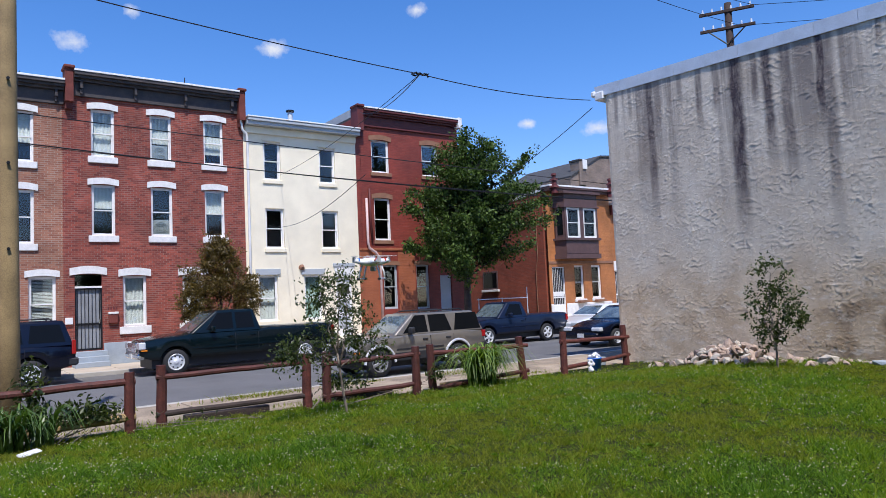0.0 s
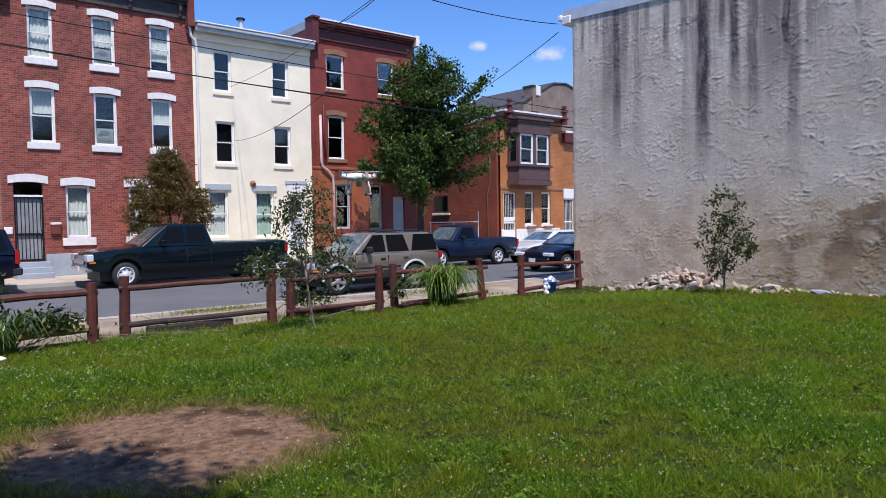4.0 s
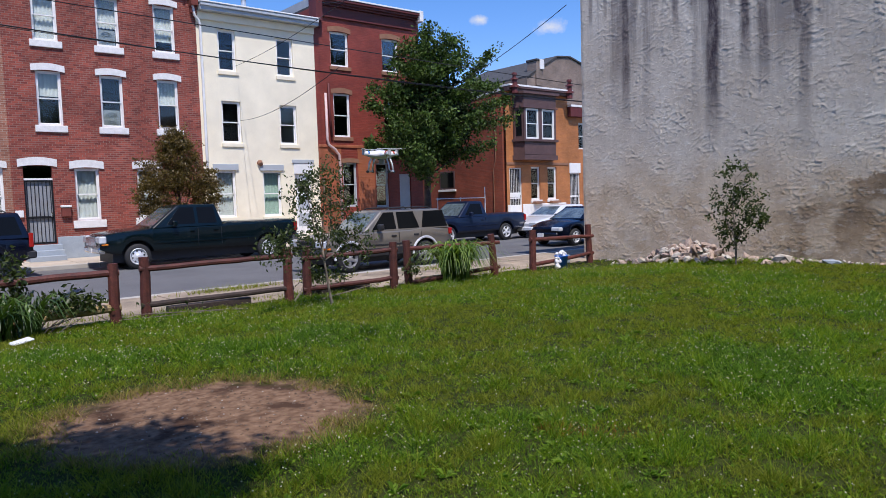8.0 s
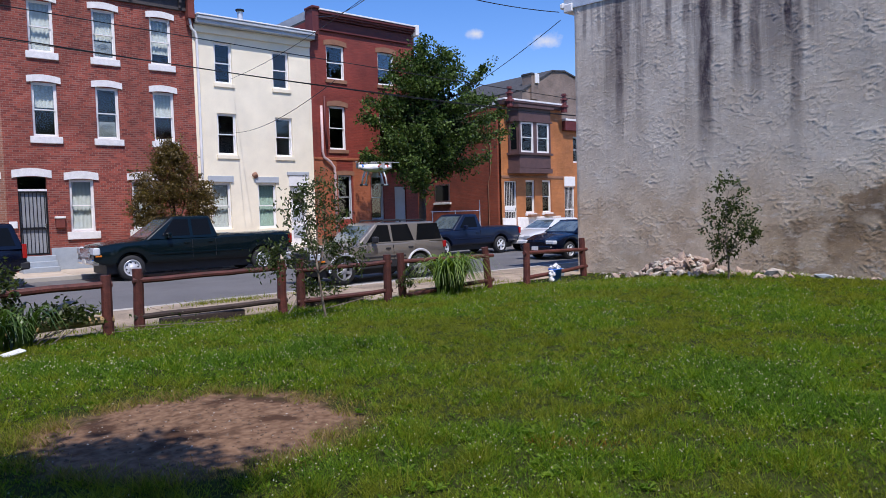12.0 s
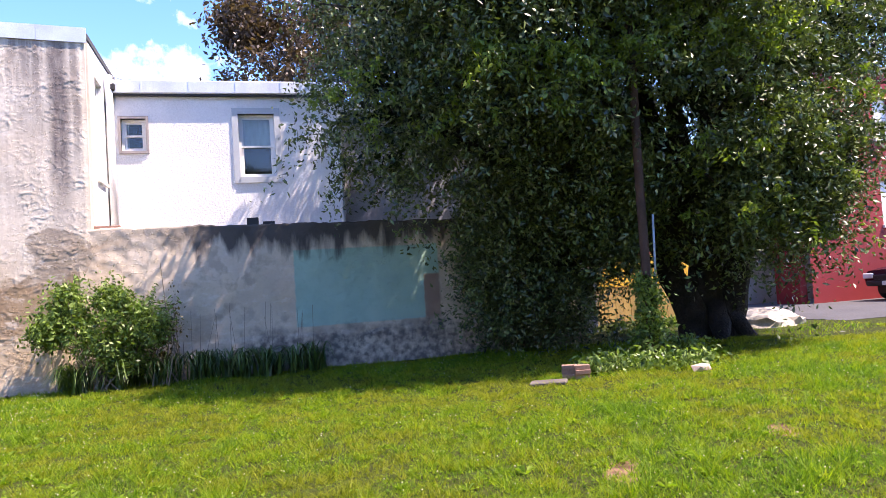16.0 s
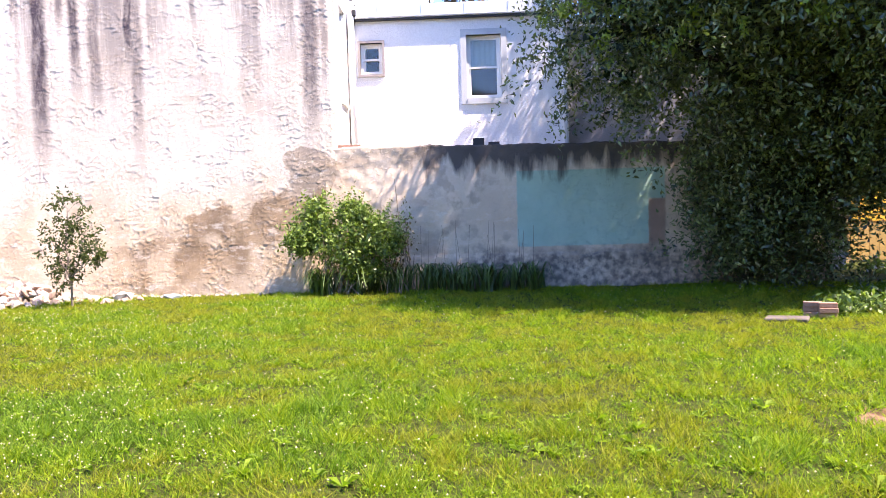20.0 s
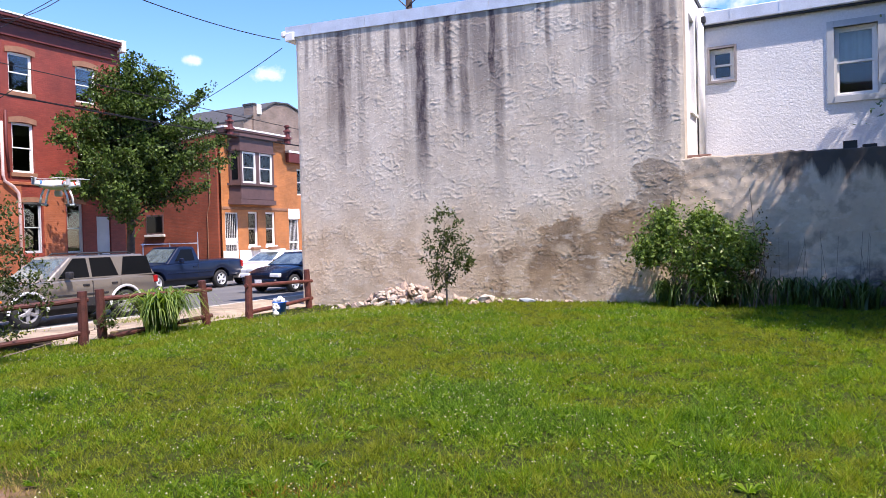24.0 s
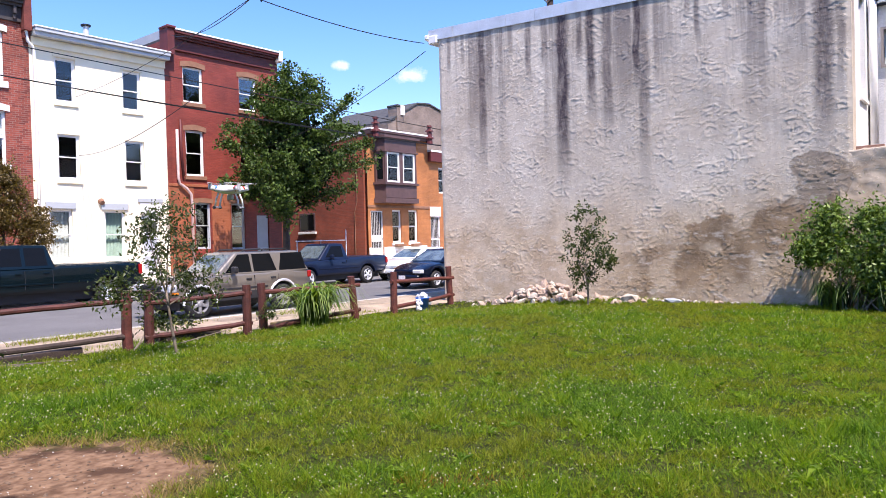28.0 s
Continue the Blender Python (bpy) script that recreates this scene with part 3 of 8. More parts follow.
    repair = mapr(math2("ADD", far, math2("MULTIPLY", tex(1.9, 7, rough=0.6, shift=(5, 1, 2)), 0.85)), 0.62, 0.68, 0.8, 0.0)
    col = mix(repair, col, ramp(tex(3.0, 6), (0.35, (0.215, 0.170, 0.125)), (0.65, (0.34, 0.27, 0.20))))
    col = mix(mapr(tex(4.2, 8, (1, 0.7, 1.6), 0.7, (8, 5, 1)), 0.52, 0.66, 0.0, 0.45), col, (0.80, 0.735, 0.635))
    if streaks:
        run = None
        for y, wide, length, dark in ((11.82, 0.07, 0.7, 0.5), (11.35, 0.06, 0.6, 0.45), (10.76, 0.13, 2.9, 0.8), (10.17, 0.06, 0.7, 0.55), (9.9, 0.08, 0.6, 0.5), (9.36, 0.08, 1.2, 0.7), (8.92, 0.09, 1.0, 0.65), (8.46, 0.18, 3.5, 0.95), (8.01, 0.08, 1.1, 0.7), (7.72, 0.11, 2.2, 0.85), (7.32, 0.13, 2.7, 0.7),
                                      (6.62, 0.10, 1.8, 0.9), (6.48, 0.12, 3.4, 0.62), (6.19, 0.07, 1.8, 0.5), (5.5, 0.06, 0.6, 0.6), (5.3, 0.06, 1.2, 0.6), (4.74, 0.06, 0.8, 0.45), (4.2, 0.10, 1.6, 0.22), (3.6, 0.12, 2.2, 0.25), (3.02, 0.17, 3.3, 0.75), (2.75, 0.07, 2.4, 0.5)):
            wob = math2("MULTIPLY", math2("SUBTRACT", tex(1.2, 3, shift=(y, 0, 0)), 0.5), 0.14)
            off = math2("ABSOLUTE", math2("SUBTRACT", math2("ADD", sep.outputs["Y"], wob), y), 0.0)
            side = mapr(off, wide * 0.4, wide * 1.5, 1.0, 0.0)
            fall = mapr(sep.outputs["Z"], 6.5 - length * 1.35, 6.5 - length * 0.6, 0.0, min(1.0, dark * 1.1))
            one = math2("MULTIPLY", side, fall)
            run = one if run is None else math2("MAXIMUM", run, one)
        fine = mapr(tex(7.0, 7, (1, 1, 0.3), 0.7), 0.34, 0.58, 0.70, 1.0)
        run = math2("MULTIPLY", run, fine)
        veil = math2("MULTIPLY", mapr(sep.outputs["Z"], 2.4, 6.3, 0.05, 0.62), mapr(tex(1.7, 8, (1, 1, 0.07), 0.66), 0.46, 0.64, 0.0, 1.0))
        run = math2("MAXIMUM", run, veil)
        col = mix(run, col, (0.072, 0.055, 0.064))
    col = mix(mapr(tex(11, 8, rough=0.7, shift=(2, 5, 3)), 0.46, 0.66, 0.0, 0.28), col, (0.36, 0.28, 0.22))
    l.new(col, p.inputs["Base Color"])
    crust = mapr(tex(11, 7, (1, 1, 1.6), 0.66, (4, 1, 6)), 0.56, 0.62, 0.0, 1.0)
    ht = math2("ADD", math2("MULTIPLY", tex(24, 8, rough=0.7), 0.4), math2("MULTIPLY", crust, 0.6))
    bp = n.new("ShaderNodeBump")
    bp.inputs["Strength"].default_value, bp.inputs["Distance"].default_value = 0.75, 0.010
    l.new(ht, bp.inputs["Height"])
    l.new(bp.outputs["Normal"], p.inputs["Normal"])
    return m


M_STUCCO = stucco_material("old_streaked_render")


def eave_z(y):
    return 6.40 + (y - YG0) * 0.046


def build_gable():
    b = thing("corner_building", "two-storey corner building with streaked grey-tan rendered side wall", "house")
    # relief sheet of trowelled render over a solid wall
    ny, nz = 480, 340
    verts, faces = [], []
    for j in range(nz + 1):
        for i in range(ny + 1):
            y = YG1 + (YG0 - YG1) * i / ny
            z = -0.4 + (eave_z(y) + 0.4) * j / nz
            e = min(i, ny - i, 4) / 4
            d = 0.010 * noise.noise(Vector((y * 1.3, z * 1.4, 3)))
            gate = min(max(noise.noise(Vector((y * 1.9, z * 2.3, 7))) * 1.8 + 0.65, 0.0), 1.0)
            for fy, fz, deep, k in ((4.6, 6.8, 0.0095, 9), (8.0, 11.0, 0.0090, 5), (14.0, 17.0, 0.0052, 31)):
                q = max(0.0, 1.0 - abs(noise.noise(Vector((y * fy + 0.3 * z, z * fz, k)))) / 0.11)
                d += deep * q * gate * (0.5 + 0.5 * min(max(noise.noise(Vector((y * fy * 0.5, z * fz * 0.5, k + 3))) * 4 + 0.5, 0.0), 1.0))
            verts.append((XG - 0.012 - e * (0.015 + d), y, z))
    w = ny + 1
    faces = [(j * w + i, j * w + i + 1, (j + 1) * w + i + 1, (j + 1) * w + i) for j in range(nz) for i in range(ny)]
    o = arr("rendered_wall", verts, faces, M_STUCCO, b, smooth=True)
    bm = bmesh.new()
    for (xa, xb, ya, yb) in ((XG - 0.01, XG + 0.3, YG0, YG1), (XG + 0.302, XG + 8.5, YG1 - 0.3, YG1), (XG + 8.2, XG + 8.5, YG0 + 0.3, YG1 - 0.302)):
        r = bmesh.ops.create_cube(bm, size=1.0)
        for v in r["verts"]:
            x, y = (xa if v.co.x < 0 else xb), (ya if v.co.y < 0 else yb)
            v.co = Vector((x, y, -0.4 if v.co.z < 0 else eave_z(y) - 0.01))
    part("wall", bm, M_STUCCO, b)
    # rear end wall with its window bay
    part("end_wall", holed(bmesh.new(), XG + 0.302, XG + 8.5, -0.4, 6.42, YG0, [(XG + 0.75, XG + 1.45, 3.9, 5.9)], 0.25), M_WSTUCCO, b)
    bm = bmesh.new()
    r = bmesh.ops.create_cube(bm, size=1.0)
    for v in r["verts"]:
        x, y = (XG - 0.03 if v.co.x < 0 else XG + 8.6), (YG0 - 0.02 if v.co.y < 0 else YG1 + 0.28)
        v.co = Vector((x, y, eave_z(y) + (0.0 if v.co.z < 0 else 0.13)))
    bmesh.ops.bevel(bm, geom=list(bm.edges), offset=0.015, segments=1, affect="EDGES")
    part("roof", bm, M_ROOF, b)
    # metal edge in overlapping lengths
    n = 12
    for i in range(n):
        ya, yb = YG0 - 0.04 + (YG1 + 0.36 - YG0) * i / n, YG0 - 0.04 + (YG1 + 0.36 - YG0) * (i + 1) / n - 0.006
        bm = bmesh.new()
        r = bmesh.ops.create_cube(bm, size=1.0)
        for v in r["verts"]:
            x, y = (XG - 0.055 - 0.004 * (i % 2) if v.co.x < 0 else XG - 0.032), (ya if v.co.y < 0 else yb)
            v.co = Vector((x, y, eave_z(y) + (-0.13 if v.co.z < 0 else 0.15)))
        part("flashing", bm, M_TIN, b)
    part("eave_return", nbox(XG - 0.10, XG + 0.9, YG1 + 0.02, YG1 + 0.30, eave_z(YG1) - 0.22, eave_z(YG1) - 0.003, 0.02), M_WHITE, b)
    part("gutter", nbox(XG - 0.12, XG + 8.6, YG1 + 0.285, YG1 + 0.42, eave_z(YG1) - 0.10, eave_z(YG1) + 0.05, 0.03), M_WHITE, b)
    w = sash_window(b, XG + 0.75, XG + 1.45, 3.9, 5.9, YG0, curtain=M_CURTAIN, cover=(0, 1))
    part("window_sill", nbox(XG + 0.7, XG + 1.5, YG0 - 0.06, YG0 + 0.08, 3.84, 3.897), M_STONE, b)
    part("downpipe", rod(bmesh.new(), (XG + 1.72, YG0 - 0.1, 2.9), (XG + 1.66, YG0 - 0.1, 6.2), 0.075, seg=10), M_WHITE, b, smooth=True)
    return b


build_gable()


def build_low_wall():
    """The lower length of old wall with worn top courses and a painted rectangle."""
    b = thing("low_wall", "low rendered wall with blackened top and pale green painted rectangle", "wall")
    y0, y1 = -7.0, YG0 + 0.22
    ny, nz = 300, 80
    verts = []
    top = lambda y: 2.86 - 0.012 * (y1 - y) + 0.03 * noise.noise(Vector((y * 2.1, 0, 4))) + 0.015 * noise.noise(Vector((y * 9, 0, 4)))
    for j in range(nz + 1):
        for i in range(ny + 1):
            y = y1 + (y0 - y1) * i / ny
            z = -0.3 + (top(y) + 0.3) * j / nz
            d = 0.022 * noise.noise(Vector((y * 1.1, z * 1.4, 30))) + 0.014 * noise.noise(Vector((y * 5, z * 6, 31))) + 0.008 * noise.noise(Vector((y * 13, z * 13, 32)))
            verts.append((XG - 0.03 - d - (0.03 if z < 0.65 + 0.08 * noise.noise(Vector((y * 1.5, 0, 2))) else 0), y, z))
    w = ny + 1
    faces = [(j * w + i, j * w + i + 1, (j + 1) * w + i + 1, (j + 1) * w + i) for j in range(nz) for i in range(ny)]
    k = len(verts)
    for i in range(ny + 1):
        y = y1 + (y0 - y1) * i / ny
        verts += [(XG + 0.35, y, top(y) - 0.02), (XG + 0.35, y, -0.3)]
    for i in range(ny):
        a = nz * w + i
        faces += [(a, a + 1, k + 2 * i + 2, k + 2 * i), (k + 2 * i, k + 2 * i + 2, k + 2 * i + 3, k + 2 * i + 1)]
    faces.append((ny, nz * w + ny, k + 2 * ny, k + 2 * ny + 1))
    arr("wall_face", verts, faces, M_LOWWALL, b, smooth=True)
    return b


def low_wall_material():
    """Old patched render: tan, a black weathered band along the top, mossy dark foot, and a rectangle of pale green paint."""
    m = stucco_material("patched_low_wall_render", False)
    n, l = m.node_tree.nodes, m.node_tree.links
    p = n["Principled BSDF"]
    col = p.inputs["Base Color"].links[0].from_socket
    geo, sep = n.new("ShaderNodeNewGeometry"), n.new("ShaderNodeSeparateXYZ")
    l.new(geo.outputs["Position"], sep.inputs["Vector"])

    def noise_of(scale, detail, stretch=(1, 1, 1)):
        mp, t = n.new("ShaderNodeMapping"), n.new("ShaderNodeTexNoise")
        mp.inputs["Scale"].default_value = stretch
        t.inputs["Scale"].default_value, t.inputs["Detail"].default_value = scale, detail
        l.new(geo.outputs["Position"], mp.inputs["Vector"])
        l.new(mp.outputs["Vector"], t.inputs["Vector"])
        return t.outputs["Fac"]

    def mapr(v, a, b, c, d):
        r = n.new("ShaderNodeMapRange")
        for k, val in zip(("From Min", "From Max", "To Min", "To Max"), (a, b, c, d)):
            r.inputs[k].default_value = val
        l.new(v, r.inputs["Value"])
        return r.outputs["Result"]

    def op(kind, a, b):
        x = n.new("ShaderNodeMath")
        x.operation = kind
        for i, s in enumerate((a, b)):
            if isinstance(s, (int, float)):
                x.inputs[i].default_value = s
            else:
                l.new(s, x.inputs[i])
        return x.outputs[0]

    def mix(fac, a, b):
        x = n.new("ShaderNodeMix")
        x.data_type = "RGBA"
        l.new(fac, x.inputs["Factor"])
        for s, key in ((a, "A"), (b, "B")):
            if isinstance(s, tuple):
                x.inputs[key].default_value = (*s, 1)
            else:
                l.new(s, x.inputs[key])
        return x.outputs["Result"]

    y, z = sep.outputs["Y"], sep.outputs["Z"]
    # the tree's shade painted as patchy grey over the middle length, plus brown mottling
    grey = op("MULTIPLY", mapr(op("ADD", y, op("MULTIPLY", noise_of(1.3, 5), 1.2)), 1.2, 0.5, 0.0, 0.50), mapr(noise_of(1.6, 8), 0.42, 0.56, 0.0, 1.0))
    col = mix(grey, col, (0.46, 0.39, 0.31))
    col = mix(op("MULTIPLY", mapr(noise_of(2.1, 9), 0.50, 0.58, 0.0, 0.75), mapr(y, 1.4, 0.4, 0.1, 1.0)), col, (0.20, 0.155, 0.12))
    col = mix(mapr(noise_of(0.9, 5), 0.30, 0.62, 0.15, 0.6), col, (0.66, 0.53, 0.39))
    # painted rectangle, a little uneven at its edges
    wob = op("MULTIPLY", op("SUBTRACT", noise_of(6, 4), 0.5), 0.05)
    yy, zz = op("ADD", y, wob), op("ADD", z, wob)
    rect = op("MULTIPLY", op("MULTIPLY", mapr(yy, -0.955, -0.985, 0, 1), mapr(yy, -3.86, -3.82, 0, 1)), op("MULTIPLY", mapr(zz, 0.79, 0.82, 0, 1), mapr(zz, 2.30, 2.27, 0, 1)))
    notch = op("MULTIPLY", mapr(yy, -3.50, -3.53, 0, 1), mapr(zz, 1.70, 1.66, 0, 1))
    rect = op("MULTIPLY", rect, op("SUBTRACT", 1.0, notch))
    paint = n.new("ShaderNodeValToRGB")
    paint.color_ramp.elements[0].position, paint.color_ramp.elements[1].position = 0.3, 0.7
    paint.color_ramp.elements[0].color, paint.color_ramp.elements[1].color = (0.29, 0.45, 0.36, 1), (0.36, 0.53, 0.425, 1)
    l.new(noise_of(1.8, 5), paint.inputs["Fac"])
    col = mix(rect, col, paint.outputs["Color"])
    brown = op("MULTIPLY", op("MULTIPLY", notch, mapr(yy, -3.86, -3.82, 0, 1)), mapr(zz, 0.75, 0.85, 0, 0.8))
    col = mix(brown, col, (0.30, 0.19, 0.14))
    # black band with drips at the top, dark moss at the foot
    drip = op("ADD", z, op("MULTIPLY", op("SUBTRACT", noise_of(3.6, 9, (1, 1, 0.22)), 0.5), 1.5))
    black = op("MULTIPLY", mapr(drip, 2.26, 2.56, 0.0, 0.92), mapr(op("ADD", y, op("MULTIPLY", noise_of(1.0, 3), 2.0)), 2.5, 1.6, 0.22, 1.0))
    col = mix(black, col, (0.06, 0.055, 0.055))
    foot = op("MULTIPLY", mapr(op("ADD", z, op("MULTIPLY", op("SUBTRACT", noise_of(2.2, 6), 0.5), 0.7)), 0.85, 0.6, 0.0, 0.8), mapr(y, 0.4, -0.2, 0.0, 1.0))
    foot = op("MULTIPLY", foot, mapr(noise_of(8, 9), 0.36, 0.62, 0.1, 1.0))
    col = mix(foot, col, (0.075, 0.068, 0.072))
    l.new(col, p.inputs["Base Color"])
    return m


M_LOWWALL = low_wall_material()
build_low_wall()


def build_white_house():
    """The white rendered rear wing behind the low wall."""
    XW, ya, yb, zt = 16.25, -2.27, 2.50, 5.86
    b = thing("white_rear_wing", "white pebble-rendered rear wing with metal roof edge", "house")
    ops = [(-2.29, -1.80, 4.64, 5.33), (0.06, 0.82, 4.04, 5.43)]
    # front built in its own plane, then turned to face the lot
    turn = Matrix(((0, 1, 0, XW), (-1, 0, 0, 0), (0, 0, 1, 0), (0, 0, 0, 1)))
    bm = holed(bmesh.new(), -yb, -ya, -0.4, zt, 0, ops, 0.22)
    bm.transform(turn)
    part("front_wall", bm, M_WSTUCCO, b)
    part("side_wall", nbox(XW + 0.223, XW + 9, ya + 0.002, ya + 0.25, -0.4, zt - 0.01), M_WSTUCCO, b)
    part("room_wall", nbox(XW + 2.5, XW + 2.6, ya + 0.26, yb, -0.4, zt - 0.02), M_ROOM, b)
    part("roof", nbox(XW - 0.02, XW + 9, ya - 0.02, yb, zt, zt + 0.12), M_ROOF, b)
    part("flashing", nbox(XW - 0.14, XW - 0.022, ya - 0.06, yb - 0.10, zt - 0.02, zt + 0.26, 0.02), M_TIN, b)
    # thin black strip along the underside of the flashing
    part("drip_edge", nbox(XW - 0.10, XW - 0.024, ya - 0.05, yb - 0.11, zt - 0.065, zt - 0.022, 0.006), M_PLASTIC, b)
    for k in range(5):
        lip = nbox(XW - 0.150, XW - 0.142, ya + 0.3 + 0.95 * k, ya + 0.33 + 0.95 * k, zt - 0.015, zt + 0.255)
        part("flashing_seam", lip, M_TIN, b)
    for (u0, u1, z0, z1), mat in zip(ops, (M_GREYPAINT, M_WHITE)):
        before = set(bpy.data.objects)
        sash_window(b, u0, u1, z0, z1, 0, frame_mat=M_WHITE, curtain=M_CURTAIN if u0 > -1 else None, cover=(0.52, 1.0))
        for o in set(bpy.data.objects) - before:
            o.data.transform(turn)
        bm = bmesh.new()
        t = 0.05 if u0 < -1 else 0.125
        box(bm, u0 - t, u0, -0.03, 0.08, z0 - t, z1 + t)
        box(bm, u1, u1 + t, -0.03, 0.08, z0 - t, z1 + t)
        box(bm, u0 + 0.001, u1 - 0.001, -0.03, 0.08, z1, z1 + t)
        box(bm, u0 + 0.001, u1 - 0.001, -0.05, 0.08, z0 - t, z0)
        bm.transform(turn)
        part("window_trim", bm, material("grey_brown_trim", (0.28, 0.25, 0.24), 0.7) if u0 < -1 else M_GREYPAINT, b)
    part("downpipe", rod(bmesh.new(), (XW - 0.07, ya + 0.06, 2.75), (XW - 0.07, ya + 0.06, 5.95), 0.045, seg=8), M_GREYPAINT, b)
    bm = bmesh.new()
    box(bm, XW - 0.20, XW - 0.03, yb - 0.16, yb - 0.03, zt + 0.02, zt + 0.17, 0.02)
    rod(bm, (XW - 0.10, yb - 0.10, zt + 0.03), (XW - 0.06, yb - 0.07, zt - 0.30), 0.035, 0.03, 8)
    part("gutter_end", bm, M_PLASTIC, b)
    # plainer wing that goes on behind the tree
    c = thing("grey_rear_wing", "grey rendered rear wing behind the tree", "house")
    part("wall", nbox(XW + 0.5, XW + 9, -8.5, ya - 0.004, -0.4, 5.6), material("dull_grey_render", (0.30, 0.30, 0.32), 0.9, var=0.1, fine=38, bump=0.5, dist=0.03), c)
    part("roof", nbox(XW + 0.42, XW + 9, -8.6, ya - 0.07, 5.603, 5.8), M_TIN, c)
    return b


build_white_house()


def sky_block_walls():
    """Unseen plain brick walls added behind and beside the lot to block low sky."""
    for name, label, b in (("wall_south", "added plain brown brick wall behind the lot, out of view, blocking low sky", (-26, 8, -20.4, -20, -0.4, 9.0)), ("wall_west", "added plain brown brick wall beside the lot, out of view, blocking low sky", (-13.4, -13, -19.99, 10.5, -0.4, 9.5))):
        tagged(part(name, nbox(*b), M_BRICK_A0), label, "wall", kind="structure")


sky_block_walls()


# ---- row houses across the street ----
def arched_window(house, x0, x1, z0, z1, lint=0.24, over=0.13, mat=None, sill=0.24, **kw):
    """A window with a painted arched stone head and a stone sill."""
    mat = mat or M_STONE
    sash_window(house, x0, x1, z0, z1, **kw)
    part("lintel", arch_block(x0 - over, x1 + over, z1 - 0.03, z1 + lint - 0.05, YF - 0.045, YF + 0.10, 0.07), mat, house)
    part("window_sill", nbox(x0 - over + 0.02, x1 + over - 0.02, YF - 0.07, YF + 0.12, z0 - sill, z0 - 0.003, 0.012), mat, house)


def cornice(house, x0, x1, z0, z1, mat, top, proj=0.42, brackets=8, mat_b=None):
    """A wooden street cornice: frieze board, stepped mouldings, brackets and a bright roof edge."""
    h = z1 - z0
    part("frieze", nbox(x0, x1, YF - 0.10, YF - 0.003, z0, z0 + h * 0.62, 0.01), mat, house)
    bm = bmesh.new()
    box(bm, x0, x1, YF - 0.22, YF - 0.004, z0 + h * 0.62 + 0.002, z0 + h * 0.74)
    box(bm, x0, x1, YF - proj * 0.8, YF - 0.004, z0 + h * 0.742, z0 + h * 0.86)
    box(bm, x0, x1, YF - proj, YF - 0.004, z0 + h * 0.862, z1)
    part("crown_moulding", bm, mat, house)
    part("roof_edge", nbox(x0 - 0.01, x1 + 0.01, YF - proj - 0.03, YF + 0.2, z1 + 0.002, z1 + 0.075, 0.01), top, house)
    for i in range(brackets):
        x = x0 + 0.25 + (x1 - x0 - 0.5) * i / max(1, brackets - 1)
        bm = bmesh.new()
        box(bm, x - 0.05, x + 0.05, YF - 0.26, YF - 0.102, z0 + h * 0.30, z0 + h * 0.61, 0.012)
        box(bm, x - 0.04, x + 0.04, YF - 0.19, YF - 0.102, z0 + h * 0.08, z0 + h * 0.298, 0.012)
        part("bracket", bm, mat_b or mat, house)


def pier(house, x0, x1, z0, z1, mat):
    """A corbelled party-wall end that stands out beside the cornice."""
    bm = bmesh.new()
    box(bm, x0, x1, YF - 0.34, YF + 0.3, z0 + 0.25, z1 - 0.12)
    box(bm, x0 + 0.02, x1 - 0.02, YF - 0.2, YF + 0.3, z0, z0 + 0.248)
    box(bm, x0 - 0.05, x1 + 0.05, YF - 0.42, YF + 0.3, z1 - 0.118, z1, 0.03)
    part("party_pier", bm, mat, house)


def iron_door(house, x0, x1, z0, z1, frame_mat, bars_mat, back_mat, y=YF, name="door"):
    """A barred security door in front of a plain door."""
    d = part(name, nbox(x0 + 0.04, x1 - 0.04, y + 0.12, y + 0.17, z0, z1 - 0.04), back_mat, house)
    bm = bmesh.new()
    box(bm, x0, x0 + 0.05, y + 0.04, y + 0.11, z0, z1)
    box(bm, x1 - 0.05, x1, y + 0.04, y + 0.11, z0, z1)
    box(bm, x0 + 0.05, x1 - 0.05, y + 0.04, y + 0.11, z1 - 0.05, z1)
    box(bm, x0 + 0.05, x1 - 0.05, y + 0.05, y + 0.1, z0 + 0.9, z0 + 0.98)
    box(bm, x0 + 0.05, x1 - 0.05, y + 0.05, y + 0.1, z0 + 0.01, z0 + 0.07)
    part("security_frame", bm, frame_mat, d)
    for i in range(7):
        x = x0 + 0.09 + (x1 - x0 - 0.18) * i / 6
        bm = bmesh.new()
        rod(bm, (x, y + 0.075, z0 + 0.07), (x, y + 0.075, z1 - 0.05), 0.011, seg=6)
        part("bar", bm, bars_mat, d)
    part("door_handle", nbox(x1 - 0.12, x1 - 0.07, y + 0.0, y + 0.04, z0 + 0.95, z0 + 1.1, 0.01), M_CHROME, d)
    return d


